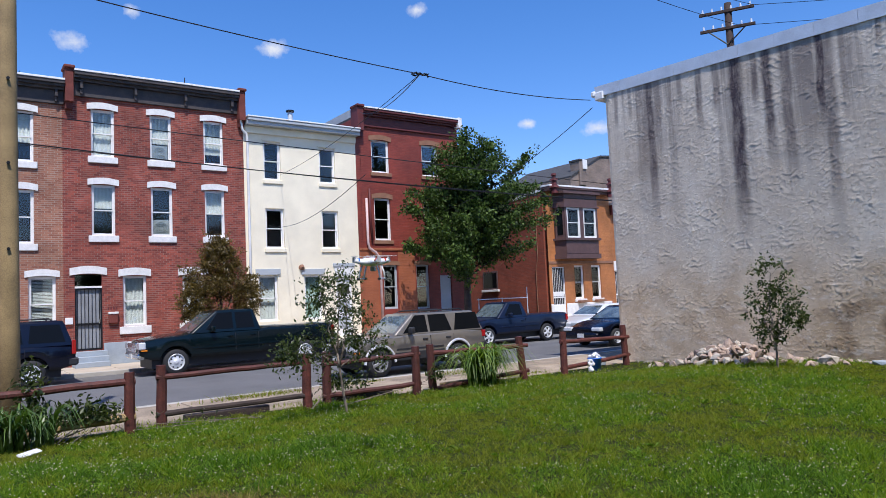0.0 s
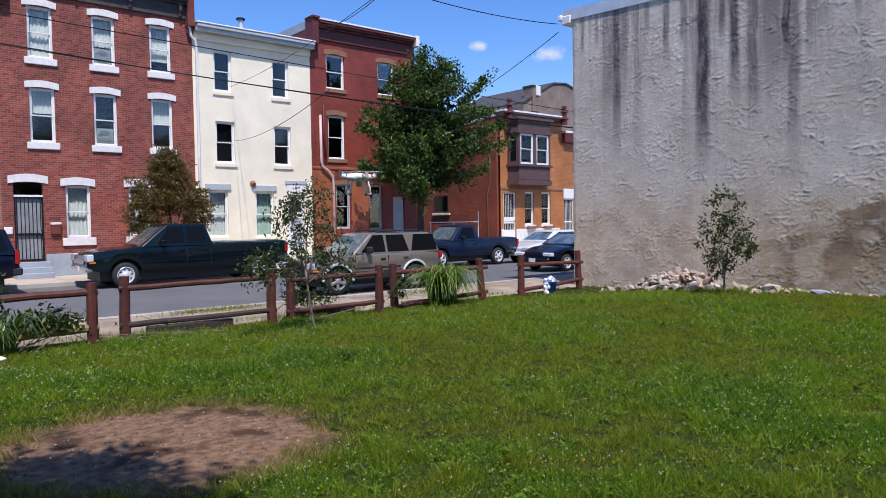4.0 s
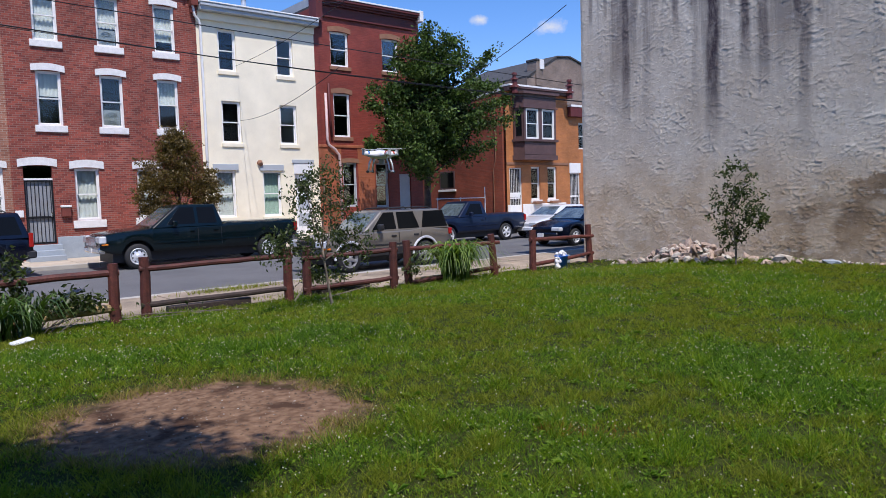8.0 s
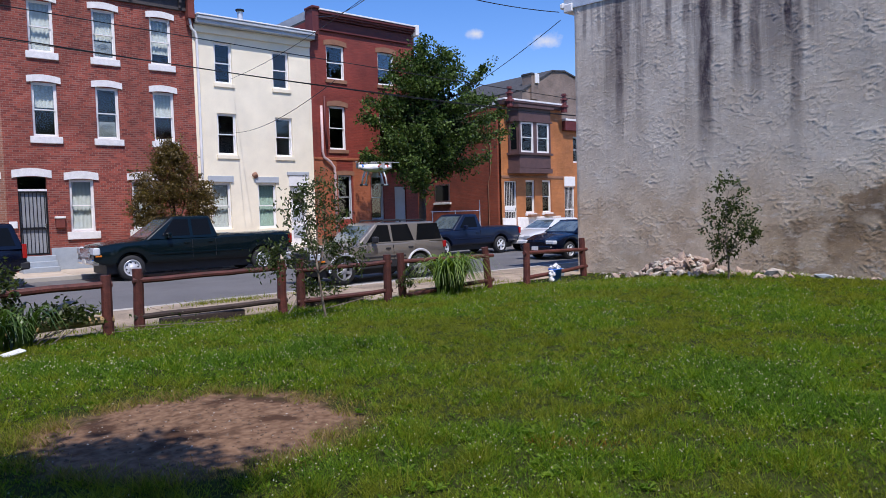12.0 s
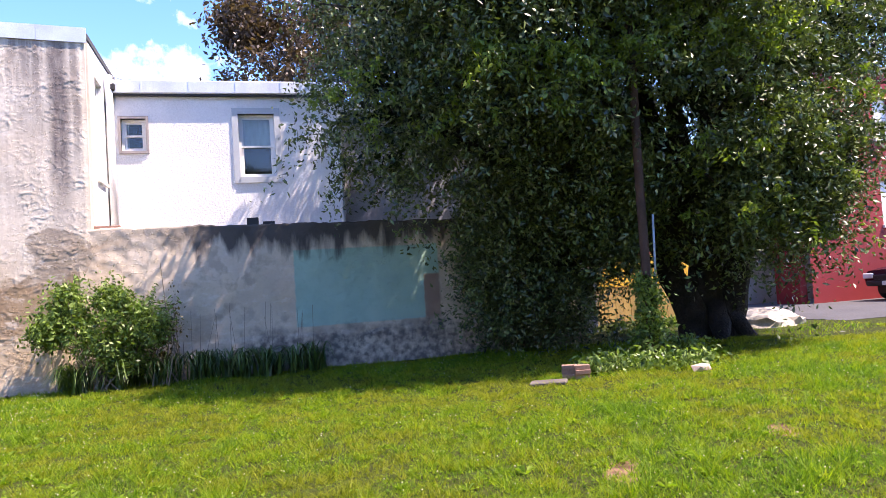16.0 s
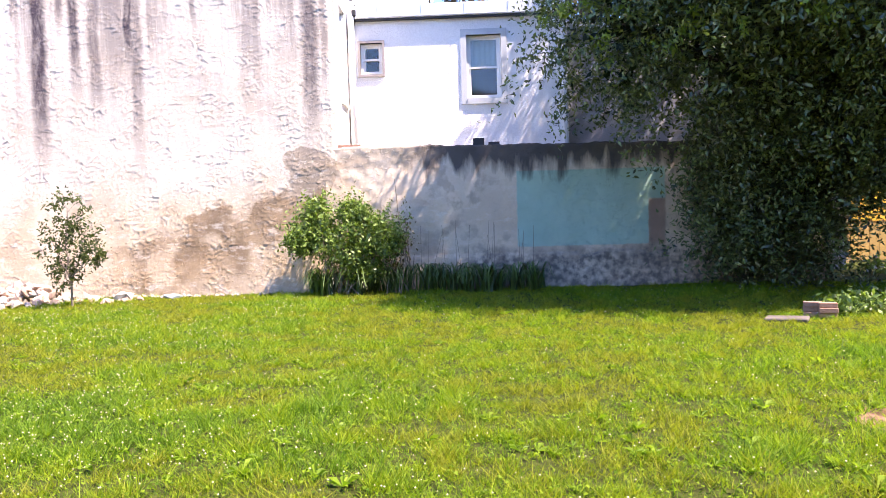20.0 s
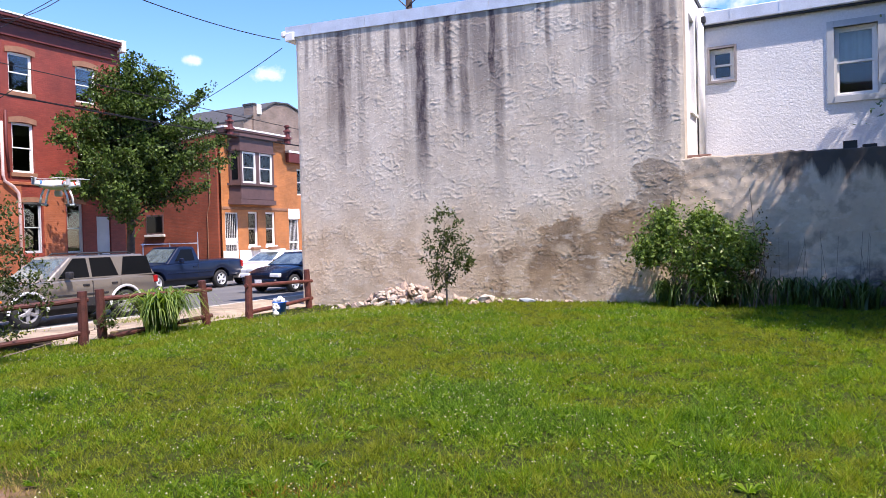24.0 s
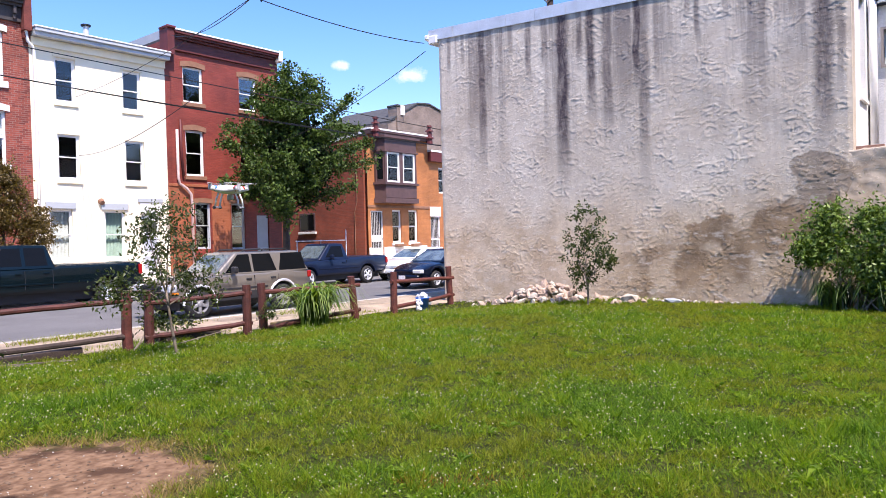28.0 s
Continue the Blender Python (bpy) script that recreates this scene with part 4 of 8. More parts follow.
def house_a():
    cols = (4.63, 6.69, 8.73)
    w = 0.80
    op3 = [(c, c + w, 7.40, 9.18) for c in cols]
    op2 = [(c, c + w, 4.47, 6.36) for c in cols]
    op1 = [(5.66, 6.48, 1.10, 2.98), (7.80, 8.62, 1.10, 2.98), (4.05, 4.95, 0.32, 3.06)]
    h = shell("brick_row_house", "three-storey red brick row house with white arched lintels", 3.70, 10.36, -0.3, 10.05, 12, M_BRICK_A, op3 + op2 + op1)
    for i, (a, b, c, d) in enumerate(op3):
        arched_window(h, a, b, c, d, curtain=M_CURTAIN, cover=((0, 1), (0.4, 1), (0.25, 1))[i], fan=i == 1)
    for i, (a, b, c, d) in enumerate(op2):
        arched_window(h, a, b, c, d, curtain=(M_CURTAIN, None, M_CURTAIN)[i], cover=((0.55, 1), (0, 1), (0.5, 1))[i], fan=i == 1)
    for a, b, c, d in op1[:2]:
        arched_window(h, a, b, c, d, lint=0.28, over=0.16, sill=0.28, curtain=M_CURTAIN, cover=(0, 1))
    a, b, c, d = op1[2]
    part("lintel", arch_block(a - 0.16, b + 0.16, d - 0.04, d + 0.22, YF - 0.045, YF + 0.1, 0.08), M_STONE, h)
    part("transom_bar", nbox(a, b, YF + 0.03, YF + 0.2, 2.56, 2.63), M_WHITE, h)
    p = part("transom_pane", nbox(a + 0.05, b - 0.05, YF + 0.12, YF + 0.127, 2.63, d), M_GLASS, h)
    p.visible_shadow = False
    iron_door(h, a, b, c, 2.555, M_IRON, M_IRON, material("grey_door_paint", (0.26, 0.27, 0.28), 0.6))
    part("stone_base", nbox(4.98, 10.34, YF - 0.05, YF - 0.002, -0.3, 0.55, 0.01), M_BASE, h)
    st = thing("door_steps", "pale grey stone steps in front of a barred door", "steps")
    for i in range(3):
        part("step", nbox(3.95 - 0.02, 5.05, YF - 0.36 - 0.3 * (2 - i), YF - 0.055 - 0.3 * (2 - i), -0.24, -0.06 + 0.18 * i, 0.012), M_BASE, st)
    mb = thing("mailbox", "dark metal wall mailbox with pale lid", "mailbox")
    part("box", nbox(5.15, 5.45, YF - 0.13, YF - 0.003, 1.25, 1.58, 0.015), M_PIER, mb)
    part("lid", nbox(5.13, 5.47, YF - 0.15, YF - 0.003, 1.585, 1.66, 0.01), M_STONE, mb)
    nb = thing("house_number_plate", "dark red house number bars above a mailbox", "plate")
    for i in range(4):
        part("number_bar", nbox(5.12 + 0.09 * i, 5.18 + 0.09 * i, YF - 0.012, YF - 0.003, 1.74, 1.86), M_CORNICE_RED, nb)
    bx = thing("meter_box", "small white wall box beside a door", "box")
    part("box", nbox(3.73, 3.98, YF - 0.09, YF - 0.003, 1.28, 1.52, 0.015), M_WHITE, bx)
    cornice(h, 4.06, 10.12, 9.58, 10.42, M_CORNICE_DARK, M_WHITE, brackets=4)
    pier(h, 3.76, 4.03, 9.05, 10.62, M_PIER)
    pier(h, 10.12, 10.38, 9.05, 10.62, M_PIER)
    an = thing("roof_aerial", "thin dark roof aerial mast", "aerial")
    part("mast", rod(bmesh.new(), (8.6, YF + 2, 10.1), (8.6, YF + 2, 11.5), 0.02, seg=6), M_IRON, an)
    # end of the gutter and its downpipe at the party line
    dp = thing("downpipe", "white bent rain downpipe at the party wall", "pipe")
    part("pipe", tube([(10.2, YF - 0.2, 9.4), (10.28, YF - 0.16, 8.95), (10.45, YF - 0.12, 8.8), (10.5, YF - 0.1, 8.6), (10.5, YF - 0.1, 4.3), (10.48, YF - 0.1, 0.0)], 0.055, 8), M_WHITE, dp, smooth=True)

    h0 = shell("brick_row_house", "three-storey brown brick row house with white lintels", -4.0, 3.698, -0.3, 9.7, 12, M_BRICK_A0, [o for c in (-2.2, 0.1, 2.02) for o in ((c, c + 0.78, 7.05, 8.85), (c, c + 0.78, 4.15, 6.05))] + [(-2.2, -1.4, 1.05, 3.0), (0.1, 0.9, 1.05, 3.0), (2.62, 3.46, 1.05, 3.03)])
    for c in (-2.2, 0.1, 2.02):
        for z0, z1 in ((7.05, 8.85), (4.15, 6.05)):
            arched_window(h0, c, c + 0.78, z0, z1, curtain=M_CURTAIN if z0 > 5 else None, cover=(0.4, 1))
    for a, b in ((-2.2, -1.4), (0.1, 0.9), (2.62, 3.46)):
        arched_window(h0, a, b, 1.05, 3.0, over=0.12, curtain=M_CURTAIN, cover=(0, 1), blinds=True)
    part("stone_base", nbox(-4, 3.68, YF - 0.05, YF - 0.002, -0.3, 0.5, 0.01), M_BASE, h0)
    cornice(h0, -4.0, 3.74, 9.2, 10.0, M_CORNICE_DARK, M_WHITE, brackets=6)


def house_b():
    op = [(11.22, 11.98, 6.93, 8.58), (13.79, 14.56, 6.93, 8.52), (11.24, 12.06, 4.02, 5.72), (13.82, 14.62, 4.02, 5.70),
          (10.86, 11.70, 0.98, 2.90), (12.90, 13.74, 0.95, 2.88), (14.40, 15.25, 0.15, 2.75)]
    h = shell("cream_row_house", "three-storey cream painted stucco row house", 10.362, 15.62, -0.3, 9.2, 12, M_CREAM, op)
    for i, (a, b, c, d) in enumerate(op[:4]):
        sash_window(h, a, b, c, d)
        part("window_sill", nbox(a - 0.06, b + 0.06, YF - 0.06, YF + 0.08, c - 0.16, c - 0.003, 0.01), M_CREAM, h)
        if i < 2:
            part("drip_moulding", nbox(a - 0.06, b + 0.06, YF - 0.05, YF - 0.003, d + 0.02, d + 0.07), M_CREAM, h)
    for i, (a, b, c, d) in enumerate(op[4:6]):
        sash_window(h, a, b, c, d, curtain=(M_CURTAIN, M_CURTAIN_GREEN)[i], cover=(0, 1))
        part("window_sill", nbox(a - 0.08, b + 0.08, YF - 0.06, YF + 0.08, c - 0.14, c - 0.003, 0.01), M_CREAM, h)
        part("lintel", nbox(a - 0.12, b + 0.12, YF - 0.06, YF + 0.05, d + 0.003, d + 0.26, 0.015), M_GREYPAINT, h)
    a, b, c, d = op[6]
    part("lintel", nbox(a - 0.12, b + 0.1, YF - 0.06, YF + 0.05, d + 0.46, d + 0.62, 0.015), M_GREYPAINT, h)
    part("door_panel", nbox(a - 0.05, b + 0.05, YF - 0.03, YF + 0.05, d + 0.003, d + 0.455, 0.01), M_WHITE, h)
    door = part("door", nbox(a + 0.03, b - 0.03, YF + 0.1, YF + 0.15, c, d - 0.02, 0.005), M_WHITE, h, "white panelled front door")
    for z0 in (0.45, 1.2):
        part("door_inset", nbox(a + 0.15, b - 0.15, YF + 0.09, YF + 0.102, z0, z0 + 0.55, 0.01), M_GREYPAINT, door)
    part("door_window", nbox(a + 0.15, b - 0.15, YF + 0.09, YF + 0.101, 2.0, 2.45, 0.005), M_CARGLASS, door)
    vent = thing("wall_vent", "small dark round vent hood on a cream wall", "vent")
    part("hood", rod(bmesh.new(), (12.78, YF - 0.14, 3.15), (12.78, YF - 0.003, 3.22), 0.09, 0.13, 10), M_BROWNSTONE, vent)
    part("stone_base", nbox(10.38, 14.3, YF - 0.04, YF - 0.002, -0.3, 0.35, 0.01), M_GREYPAINT, h)
    part("cornice", nbox(10.4, 15.6, YF - 0.12, YF - 0.003, 8.86, 9.16, 0.01), M_CREAM, h)
    bm = bmesh.new()
    box(bm, 10.42, 15.66, YF - 0.42, YF - 0.004, 9.165, 9.30)
    box(bm, 10.42, 15.66, YF - 0.50, YF - 0.004, 9.302, 9.44, 0.02)
    part("box_gutter", bm, M_GREYPAINT, h)
    part("roof_edge", nbox(10.40, 15.68, YF - 0.53, YF + 0.2, 9.443, 9.50, 0.01), M_WHITE, h)
    ch = thing("roof_vent_stack", "dark roof vent stack with capped pipe", "vent")
    part("stack", nbox(13.6, 14.3, YF + 3.0, YF + 3.5, 9.28, 10.45, 0.02), M_PIER, ch)
    part("pipe", rod(bmesh.new(), (13.9, YF + 3.25, 10.45), (13.9, YF + 3.25, 10.95), 0.12, seg=10), M_TIN, ch)
    part("cap", rod(bmesh.new(), (13.9, YF + 3.25, 10.95), (13.9, YF + 3.25, 11.02), 0.2, seg=10), M_IRON, ch)


def house_c():
    op = [(16.45, 17.42, 7.60, 9.15), (19.28, 20.25, 7.60, 9.15), (16.50, 17.38, 4.42, 6.40), (19.28, 20.18, 4.42, 6.40),
          (16.86, 17.62, 1.22, 3.28), (18.68, 19.42, 1.15, 3.28), (20.05, 20.75, 0.1, 2.75)]
    h = shell("red_row_house", "three-storey painted red brick row house with maroon cornice", 15.622, 21.5, -0.3, 10.1, 12, M_BRICK_C, op, M_BRICK_C)
    for a, b, c, d in op[:4]:
        sash_window(h, a, b, c, d, frame_mat=M_WHITE)
        part("lintel", arch_block(a - 0.12, b + 0.12, d - 0.05, d + 0.16, YF - 0.03, YF + 0.08, 0.09), M_BROWNSTONE, h)
        part("window_sill", nbox(a - 0.08, b + 0.08, YF - 0.06, YF + 0.08, c - 0.17, c - 0.003, 0.01), M_BROWNSTONE, h)
    for a, b, c, d in op[4:6]:
        sash_window(h, a, b, c, d, frame_mat=M_GREYPAINT)
        part("lintel", arch_block(a - 0.12, b + 0.12, d - 0.05, d + 0.14, YF - 0.03, YF + 0.08, 0.05), M_BROWNSTONE, h)
    a, b, c, d = op[6]
    part("door", nbox(a + 0.03, b - 0.03, YF + 0.06, YF + 0.12, c, d - 0.02, 0.005), M_GREYPAINT, h, "pale grey metal front door")
    part("string_course", nbox(15.64, 21.48, YF - 0.05, YF - 0.003, 3.94, 4.06, 0.01), M_BRICK_C1, h)
    part("painted_storey", nbox(15.63, 16.80, YF - 0.012, YF - 0.002, 0.4, 3.935), M_BRICK_C1, h)
    part("painted_storey", nbox(17.68, 18.62, YF - 0.012, YF - 0.002, 0.4, 3.935), M_BRICK_C1, h)
    cornice(h, 15.95, 21.3, 9.72, 10.5, M_CORNICE_RED, M_WHITE, brackets=0)
    pier(h, 15.62, 15.93, 9.2, 10.66, M_CORNICE_RED)
    bm = bmesh.new()
    box(bm, 21.3, 21.52, YF - 0.46, YF + 0.3, 10.1, 10.62, 0.02)
    part("roof_edge_end", bm, M_WHITE, h)
    part("stone_base", nbox(15.64, 19.9, YF - 0.05, YF - 0.002, -0.3, 0.4, 0.01), M_BROWNSTONE, h)
    part("party_coping", nbox(15.64, 15.86, YF + 0.3, YF + 9, 10.0, 10.55), M_GREYPAINT, h)
    dp = thing("bent_downpipe", "pinkish white bent drainpipe on a red wall", "pipe")
    part("pipe", tube([(16.05, YF - 0.1, 6.35), (16.05, YF - 0.1, 4.3), (16.1, YF - 0.12, 4.05), (16.4, YF - 0.14, 3.85), (16.62, YF - 0.12, 3.6), (16.66, YF - 0.1, 3.2), (16.66, YF - 0.1, 0.3)], 0.06, 8), material("pink_white_pipe_paint", (0.62, 0.45, 0.42), 0.6), dp, smooth=True)
    part("upper_pipe", tube([(16.22, YF - 0.1, 6.8), (16.22, YF - 0.1, 5.5), (16.3, YF - 0.1, 4.4)], 0.05, 8), M_CORNICE_RED, dp, smooth=True)


def house_d():
    x0, x1 = 27.4, 32.6
    op = [(27.62, 28.58, 0.42, 3.05), (29.35, 30.12, 1.22, 3.12), (30.75, 31.55, 1.22, 3.12)]
    h = shell("orange_bay_house", "two-storey orange brick house with brown wooden bay window", x0, x1, -0.3, 7.3, 13, M_BRICK_D, op, M_BRICK_DS)
    for a, b, c, d in op[1:]:
        sash_window(h, a, b, c, d)
        part("window_sill", nbox(a - 0.08, b + 0.08, YF - 0.08, YF + 0.08, c - 0.15, c - 0.003, 0.01), M_STONE, h)
    a, b, c, d = op[0]
    iron_door(h, a, b, c, d, M_WHITE, M_WHITE, M_ROOM)
    part("kick_panel", nbox(a + 0.05, b - 0.05, YF + 0.03, YF + 0.1, c + 0.03, c + 0.55, 0.01), M_WHITE, h)
    part("lock_rail", nbox(a + 0.05, b - 0.05, YF + 0.03, YF + 0.1, c + 1.0, c + 1.25, 0.01), M_WHITE, h)
    for k in range(3):
        part("door_step", nbox(a - 0.15, b + 0.15, YF - 0.32 - 0.28 * k, YF - 0.085 - 0.28 * k, -0.24, c - 0.02 - 0.2 * k, 0.015), M_STONE, h)
    part("stone_base", nbox(x0, a - 0.02, YF - 0.08, YF - 0.003, -0.3, 1.0, 0.02), M_STONE, h)
    part("stone_base", nbox(b + 0.02, x1 - 0.3, YF - 0.08, YF - 0.003, -0.3, 1.0, 0.02), M_STONE, h)
    part("string_course", nbox(x0, x1, YF - 0.04, YF - 0.003, 3.22, 3.36, 0.01), M_BROWNSTONE, h)
    # bay
    bx0, bx1, yb = 27.95, 31.15, YF - 0.62
    bay = part("bay_window", nbox(bx0 + 0.3, bx1 - 0.3, yb, YF - 0.003, 3.75, 4.45, 0.02), M_BAY, h, "brown painted wooden bay")

    def bay_slab(name, inset, z0, z1):
        bm = bmesh.new()
        ring = [(bx0 - inset, YF - 0.003), (bx0 + 0.28 - inset, yb - inset), (bx1 - 0.28 + inset, yb - inset), (bx1 + inset, YF - 0.003)]
        lo, hi = [bm.verts.new((x, y, z0)) for x, y in ring], [bm.verts.new((x, y, z1)) for x, y in ring]
        for i in range(4):
            j = (i + 1) % 4
            bm.faces.new((lo[i], lo[j], hi[j], hi[i]))
        bm.faces.new(lo[::-1])
        bm.faces.new(hi)
        part(name, bm, M_BAY, bay)

    bay_slab("bay_foot", 0.06, 3.48, 3.74)
    bay_slab("bay_apron", -0.02, 3.742, 4.5)
    bay_slab("bay_sill", 0.1, 4.502, 4.62)
    bay_slab("bay_head", 0.0, 6.42, 7.10)
    bay_slab("bay_head_moulding", 0.08, 6.34, 6.418)
    bay_slab("bay_top_moulding", 0.16, 7.102, 7.24)
    for xa, xb in ((bx0 + 0.28, bx0 + 0.44), (29.40, 29.70), (bx1 - 0.44, bx1 - 0.28)):
        part("bay_post", nbox(xa, xb, yb, yb + 0.14, 4.62, 6.34, 0.01), M_BAY, bay)
    for sx in (bx0 + 0.02, bx1 - 0.14):
        part("bay_post", nbox(sx, sx + 0.12, YF - 0.14, YF - 0.004, 4.62, 6.34), M_BAY, bay)
    for s0, s1 in ((bx0 + 0.02, bx0 + 0.27), (bx1 - 0.02, bx1 - 0.27)):
        for name, mat, z0, z1, k0, k1 in (("bay_side", M_BAY, 4.62, 6.34, 0.12, 0.95), ("bay_side_pane", M_TINT, 4.8, 6.2, 0.25, 0.8)):
            bm = bmesh.new()
            off = -0.012 if mat is M_TINT else 0.0
            p0, p1 = Vector((s0, YF - 0.05, 0)).lerp(Vector((s1, yb + 0.02, 0)), k0), Vector((s0, YF - 0.05, 0)).lerp(Vector((s1, yb + 0.02, 0)), k1)
            inw = Vector((0.03 if s0 < 29 else -0.03, 0.03, 0))
            outw = Vector((off if s0 < 29 else -off, off, 0))
            lo = [bm.verts.new((q.x, q.y, z0)) for q in (p0 + outw, p1 + outw, p1 + inw, p0 + inw)]
            hi = [bm.verts.new((q.x, q.y, z1)) for q in (p0 + outw, p1 + outw, p1 + inw, p0 + inw)]
            for i in range(4):
                j = (i + 1) % 4
                bm.faces.new((lo[i], lo[j], hi[j], hi[i]))
            bm.faces.new(lo[::-1])
            bm.faces.new(hi)
            bmesh.ops.recalc_face_normals(bm, faces=bm.faces)
            part(name, bm, mat, bay)
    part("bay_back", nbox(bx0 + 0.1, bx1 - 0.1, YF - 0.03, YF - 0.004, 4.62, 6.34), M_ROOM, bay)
    for a, b in ((bx0 + 0.44, 29.40), (29.70, bx1 - 0.44)):
        sash_window(bay, a, b, 4.64, 6.32, yb - 0.08, curtain=M_CURTAIN_GREEN if a < 29 else M_CURTAIN, cover=(0, 1) if a < 29 else (0.45, 1))
    bm = bmesh.new()
    box(bm, x0 - 0.05, x1, YF - 0.36, YF - 0.004, 7.26, 7.40)
    box(bm, x0 - 0.05, x1, YF - 0.44, YF + 0.25, 7.402, 7.50)
    part("cornice", bm, M_BAY, h)
    part("roof_edge", nbox(x0 - 0.06, x1, YF - 0.46, YF + 0.3, 7.502, 7.60, 0.01), M_WHITE, h)
    for x in (27.72, 32.3):
        z = 7.1
        for hgt, r in ((0.3, 0.2), (0.12, 0.27), (0.3, 0.17), (0.08, 0.24), (0.18, 0.12), (0.12, 0.16)):
            part("finial_piece", rod(bmesh.new(), (x, YF - 0.45, z), (x, YF - 0.45, z + hgt - 0.003), r, r * 0.9, 8), M_CORNICE_RED, h)
            z += hgt
    # side wall edge falls to the back
    bm = bmesh.new()
    box(bm, x0 - 0.03, x0 + 0.3, YF + 0.3, YF + 13, 7.32, 7.46)
    for v in bm.verts:
        v.co.z -= 0.10 * max(0, v.co.y - YF - 0.3)
    part("side_coping", bm, M_WHITE, h)
    part("side_pipe", tube([(x0 - 0.04, YF + 0.8, 6.2), (x0 - 0.04, YF + 0.8, 3.6), (x0 - 0.04, YF + 1.0, 3.0), (x0 - 0.04, YF + 1.0, 0.0)], 0.022, 6), M_BROWNSTONE, h)
    part("side_window_frame", nbox(x0 - 0.05, x0 - 0.001, YF + 4.4, YF + 5.8, 2.0, 3.1, 0.01), M_BAY, h)
    part("side_window_pane", nbox(x0 - 0.058, x0 - 0.052, YF + 4.5, YF + 5.7, 2.1, 3.0), M_TINT, h)
    part("side_window_sill", nbox(x0 - 0.12, x0 - 0.001, YF + 4.3, YF + 5.9, 1.86, 1.99, 0.01), M_STONE, h)
    fl = thing("window_box", "wooden flower stand with pale blooms", "planter")
    for i, x in enumerate((29.4, 30.8)):
        part("tray", nbox(x, x + 0.75, YF - 0.33, YF - 0.085, 1.0, 1.14, 0.01), M_BROWNSTONE, fl)
    # neighbour with a white barred door
    d2 = shell("orange_row_house", "two-storey orange brick house next to the bay house", x1 + 0.002, 38.5, -0.3, 6.6, 12, M_BRICK_D, [(32.75, 33.65, 0.42, 2.75), (34.2, 35.0, 1.2, 3.0), (33.6, 34.4, 4.2, 5.8)], M_BRICK_DS)
    iron_door(d2, 32.75, 33.65, 0.42, 2.75, M_WHITE, M_WHITE, M_ROOM)
    part("door_head", nbox(32.7, 33.7, YF - 0.05, YF + 0.03, 2.755, 3.35, 0.01), M_WHITE, d2)
    sash_window(d2, 34.2, 35.0, 1.2, 3.0)
    sash_window(d2, 33.6, 34.4, 4.2, 5.8)
    part("roof_edge", nbox(x1 + 0.01, 38.5, YF - 0.3, YF + 0.2, 6.68, 6.8), M_WHITE, d2)
    part("cornice", nbox(x1 + 0.01, 38.5, YF - 0.28, YF - 0.003, 6.1, 6.677, 0.02), M_CORNICE_RED, d2)
    # far gabled building behind
    g = thing("gabled_building", "grey-brown brick gabled building behind the row", "building")
    bm = bmesh.new()
    prof = [(47.1, -0.3), (66, -0.3), (66, 11.0), (58, 13.2), (53, 14.5), (51.2, 14.35), (49.0, 13.2), (47.1, 12.15)]
    fr, bk = [bm.verts.new((x, 45, z)) for x, z in prof], [bm.verts.new((x, 55, z)) for x, z in prof]
    bm.faces.new(fr)
    bm.faces.new(bk[::-1])
    for i in range(len(prof)):
        j = (i + 1) % len(prof)
        bm.faces.new((fr[i], bk[i], bk[j], fr[j]))
    bmesh.ops.recalc_face_normals(bm, faces=bm.faces)
    part("gable_wall", bm, M_BRICK_GABLE, g)
    bm = bmesh.new()
    top = prof[2:]
    rings = [[bm.verts.new((x, y, z + up)) for y, up in ((44.9, 0.02), (55.1, 0.02), (55.1, 0.16), (44.9, 0.16))] for x, z in top]
    bm.faces.new(rings[0])
    bm.faces.new(rings[-1][::-1])
    for r0, r1 in zip(rings, rings[1:]):
        for k in range(4):
            bm.faces.new((r0[k], r0[(k + 1) % 4], r1[(k + 1) % 4], r1[k]))
    bmesh.ops.recalc_face_normals(bm, faces=bm.faces)
    part("roof", bm, M_ROOF, g, "dark weathered roof covering")
    part("chimney", nbox(48.2, 49.0, 44.8, 46.0, 11.5, 13.75, 0.03), M_BRICK_GABLE, g)
    part("chimney_render", nbox(48.6, 49.15, 44.7, 45.4, 13.0, 13.9, 0.02), M_WHITE, g)
    part("chimney_cap", nbox(48.15, 48.58, 44.75, 46.1, 13.753, 13.95, 0.03), M_ROOF, g)


house_a()
house_b()
house_c()
house_d()


# ---- vehicles ----
M_PAINT_GREEN = material("dark_green_car_paint", (0.002, 0.007, 0.009), 0.22, var=0.12, scale=1.5, bump=0.0, coat=0.3, spec=0.25)
M_PAINT_BLUE = material("dark_blue_car_paint", (0.005, 0.011, 0.032), 0.38, var=0.15, scale=1.5, bump=0.0, coat=0.25, spec=0.3)
M_PAINT_TAN = material("pewter_car_paint", (0.205, 0.185, 0.155), 0.34, metal=0.35, var=0.08, scale=1.5, bump=0.0, coat=0.8)
M_PAINT_SILVER = material("silver_car_paint", (0.74, 0.75, 0.76), 0.3, metal=0.15, var=0.06, scale=1.5, bump=0.0, coat=0.8)
M_PAINT_NAVY = material("navy_car_paint", (0.002, 0.003, 0.010), 0.24, var=0.12, scale=1.5, bump=0.0, coat=0.35, spec=0.3)
M_SCREEN = material("car_windscreen", (0.10, 0.13, 0.14), 0.03, var=0.5, scale=2.5, bump=0.0, coat=1.0)


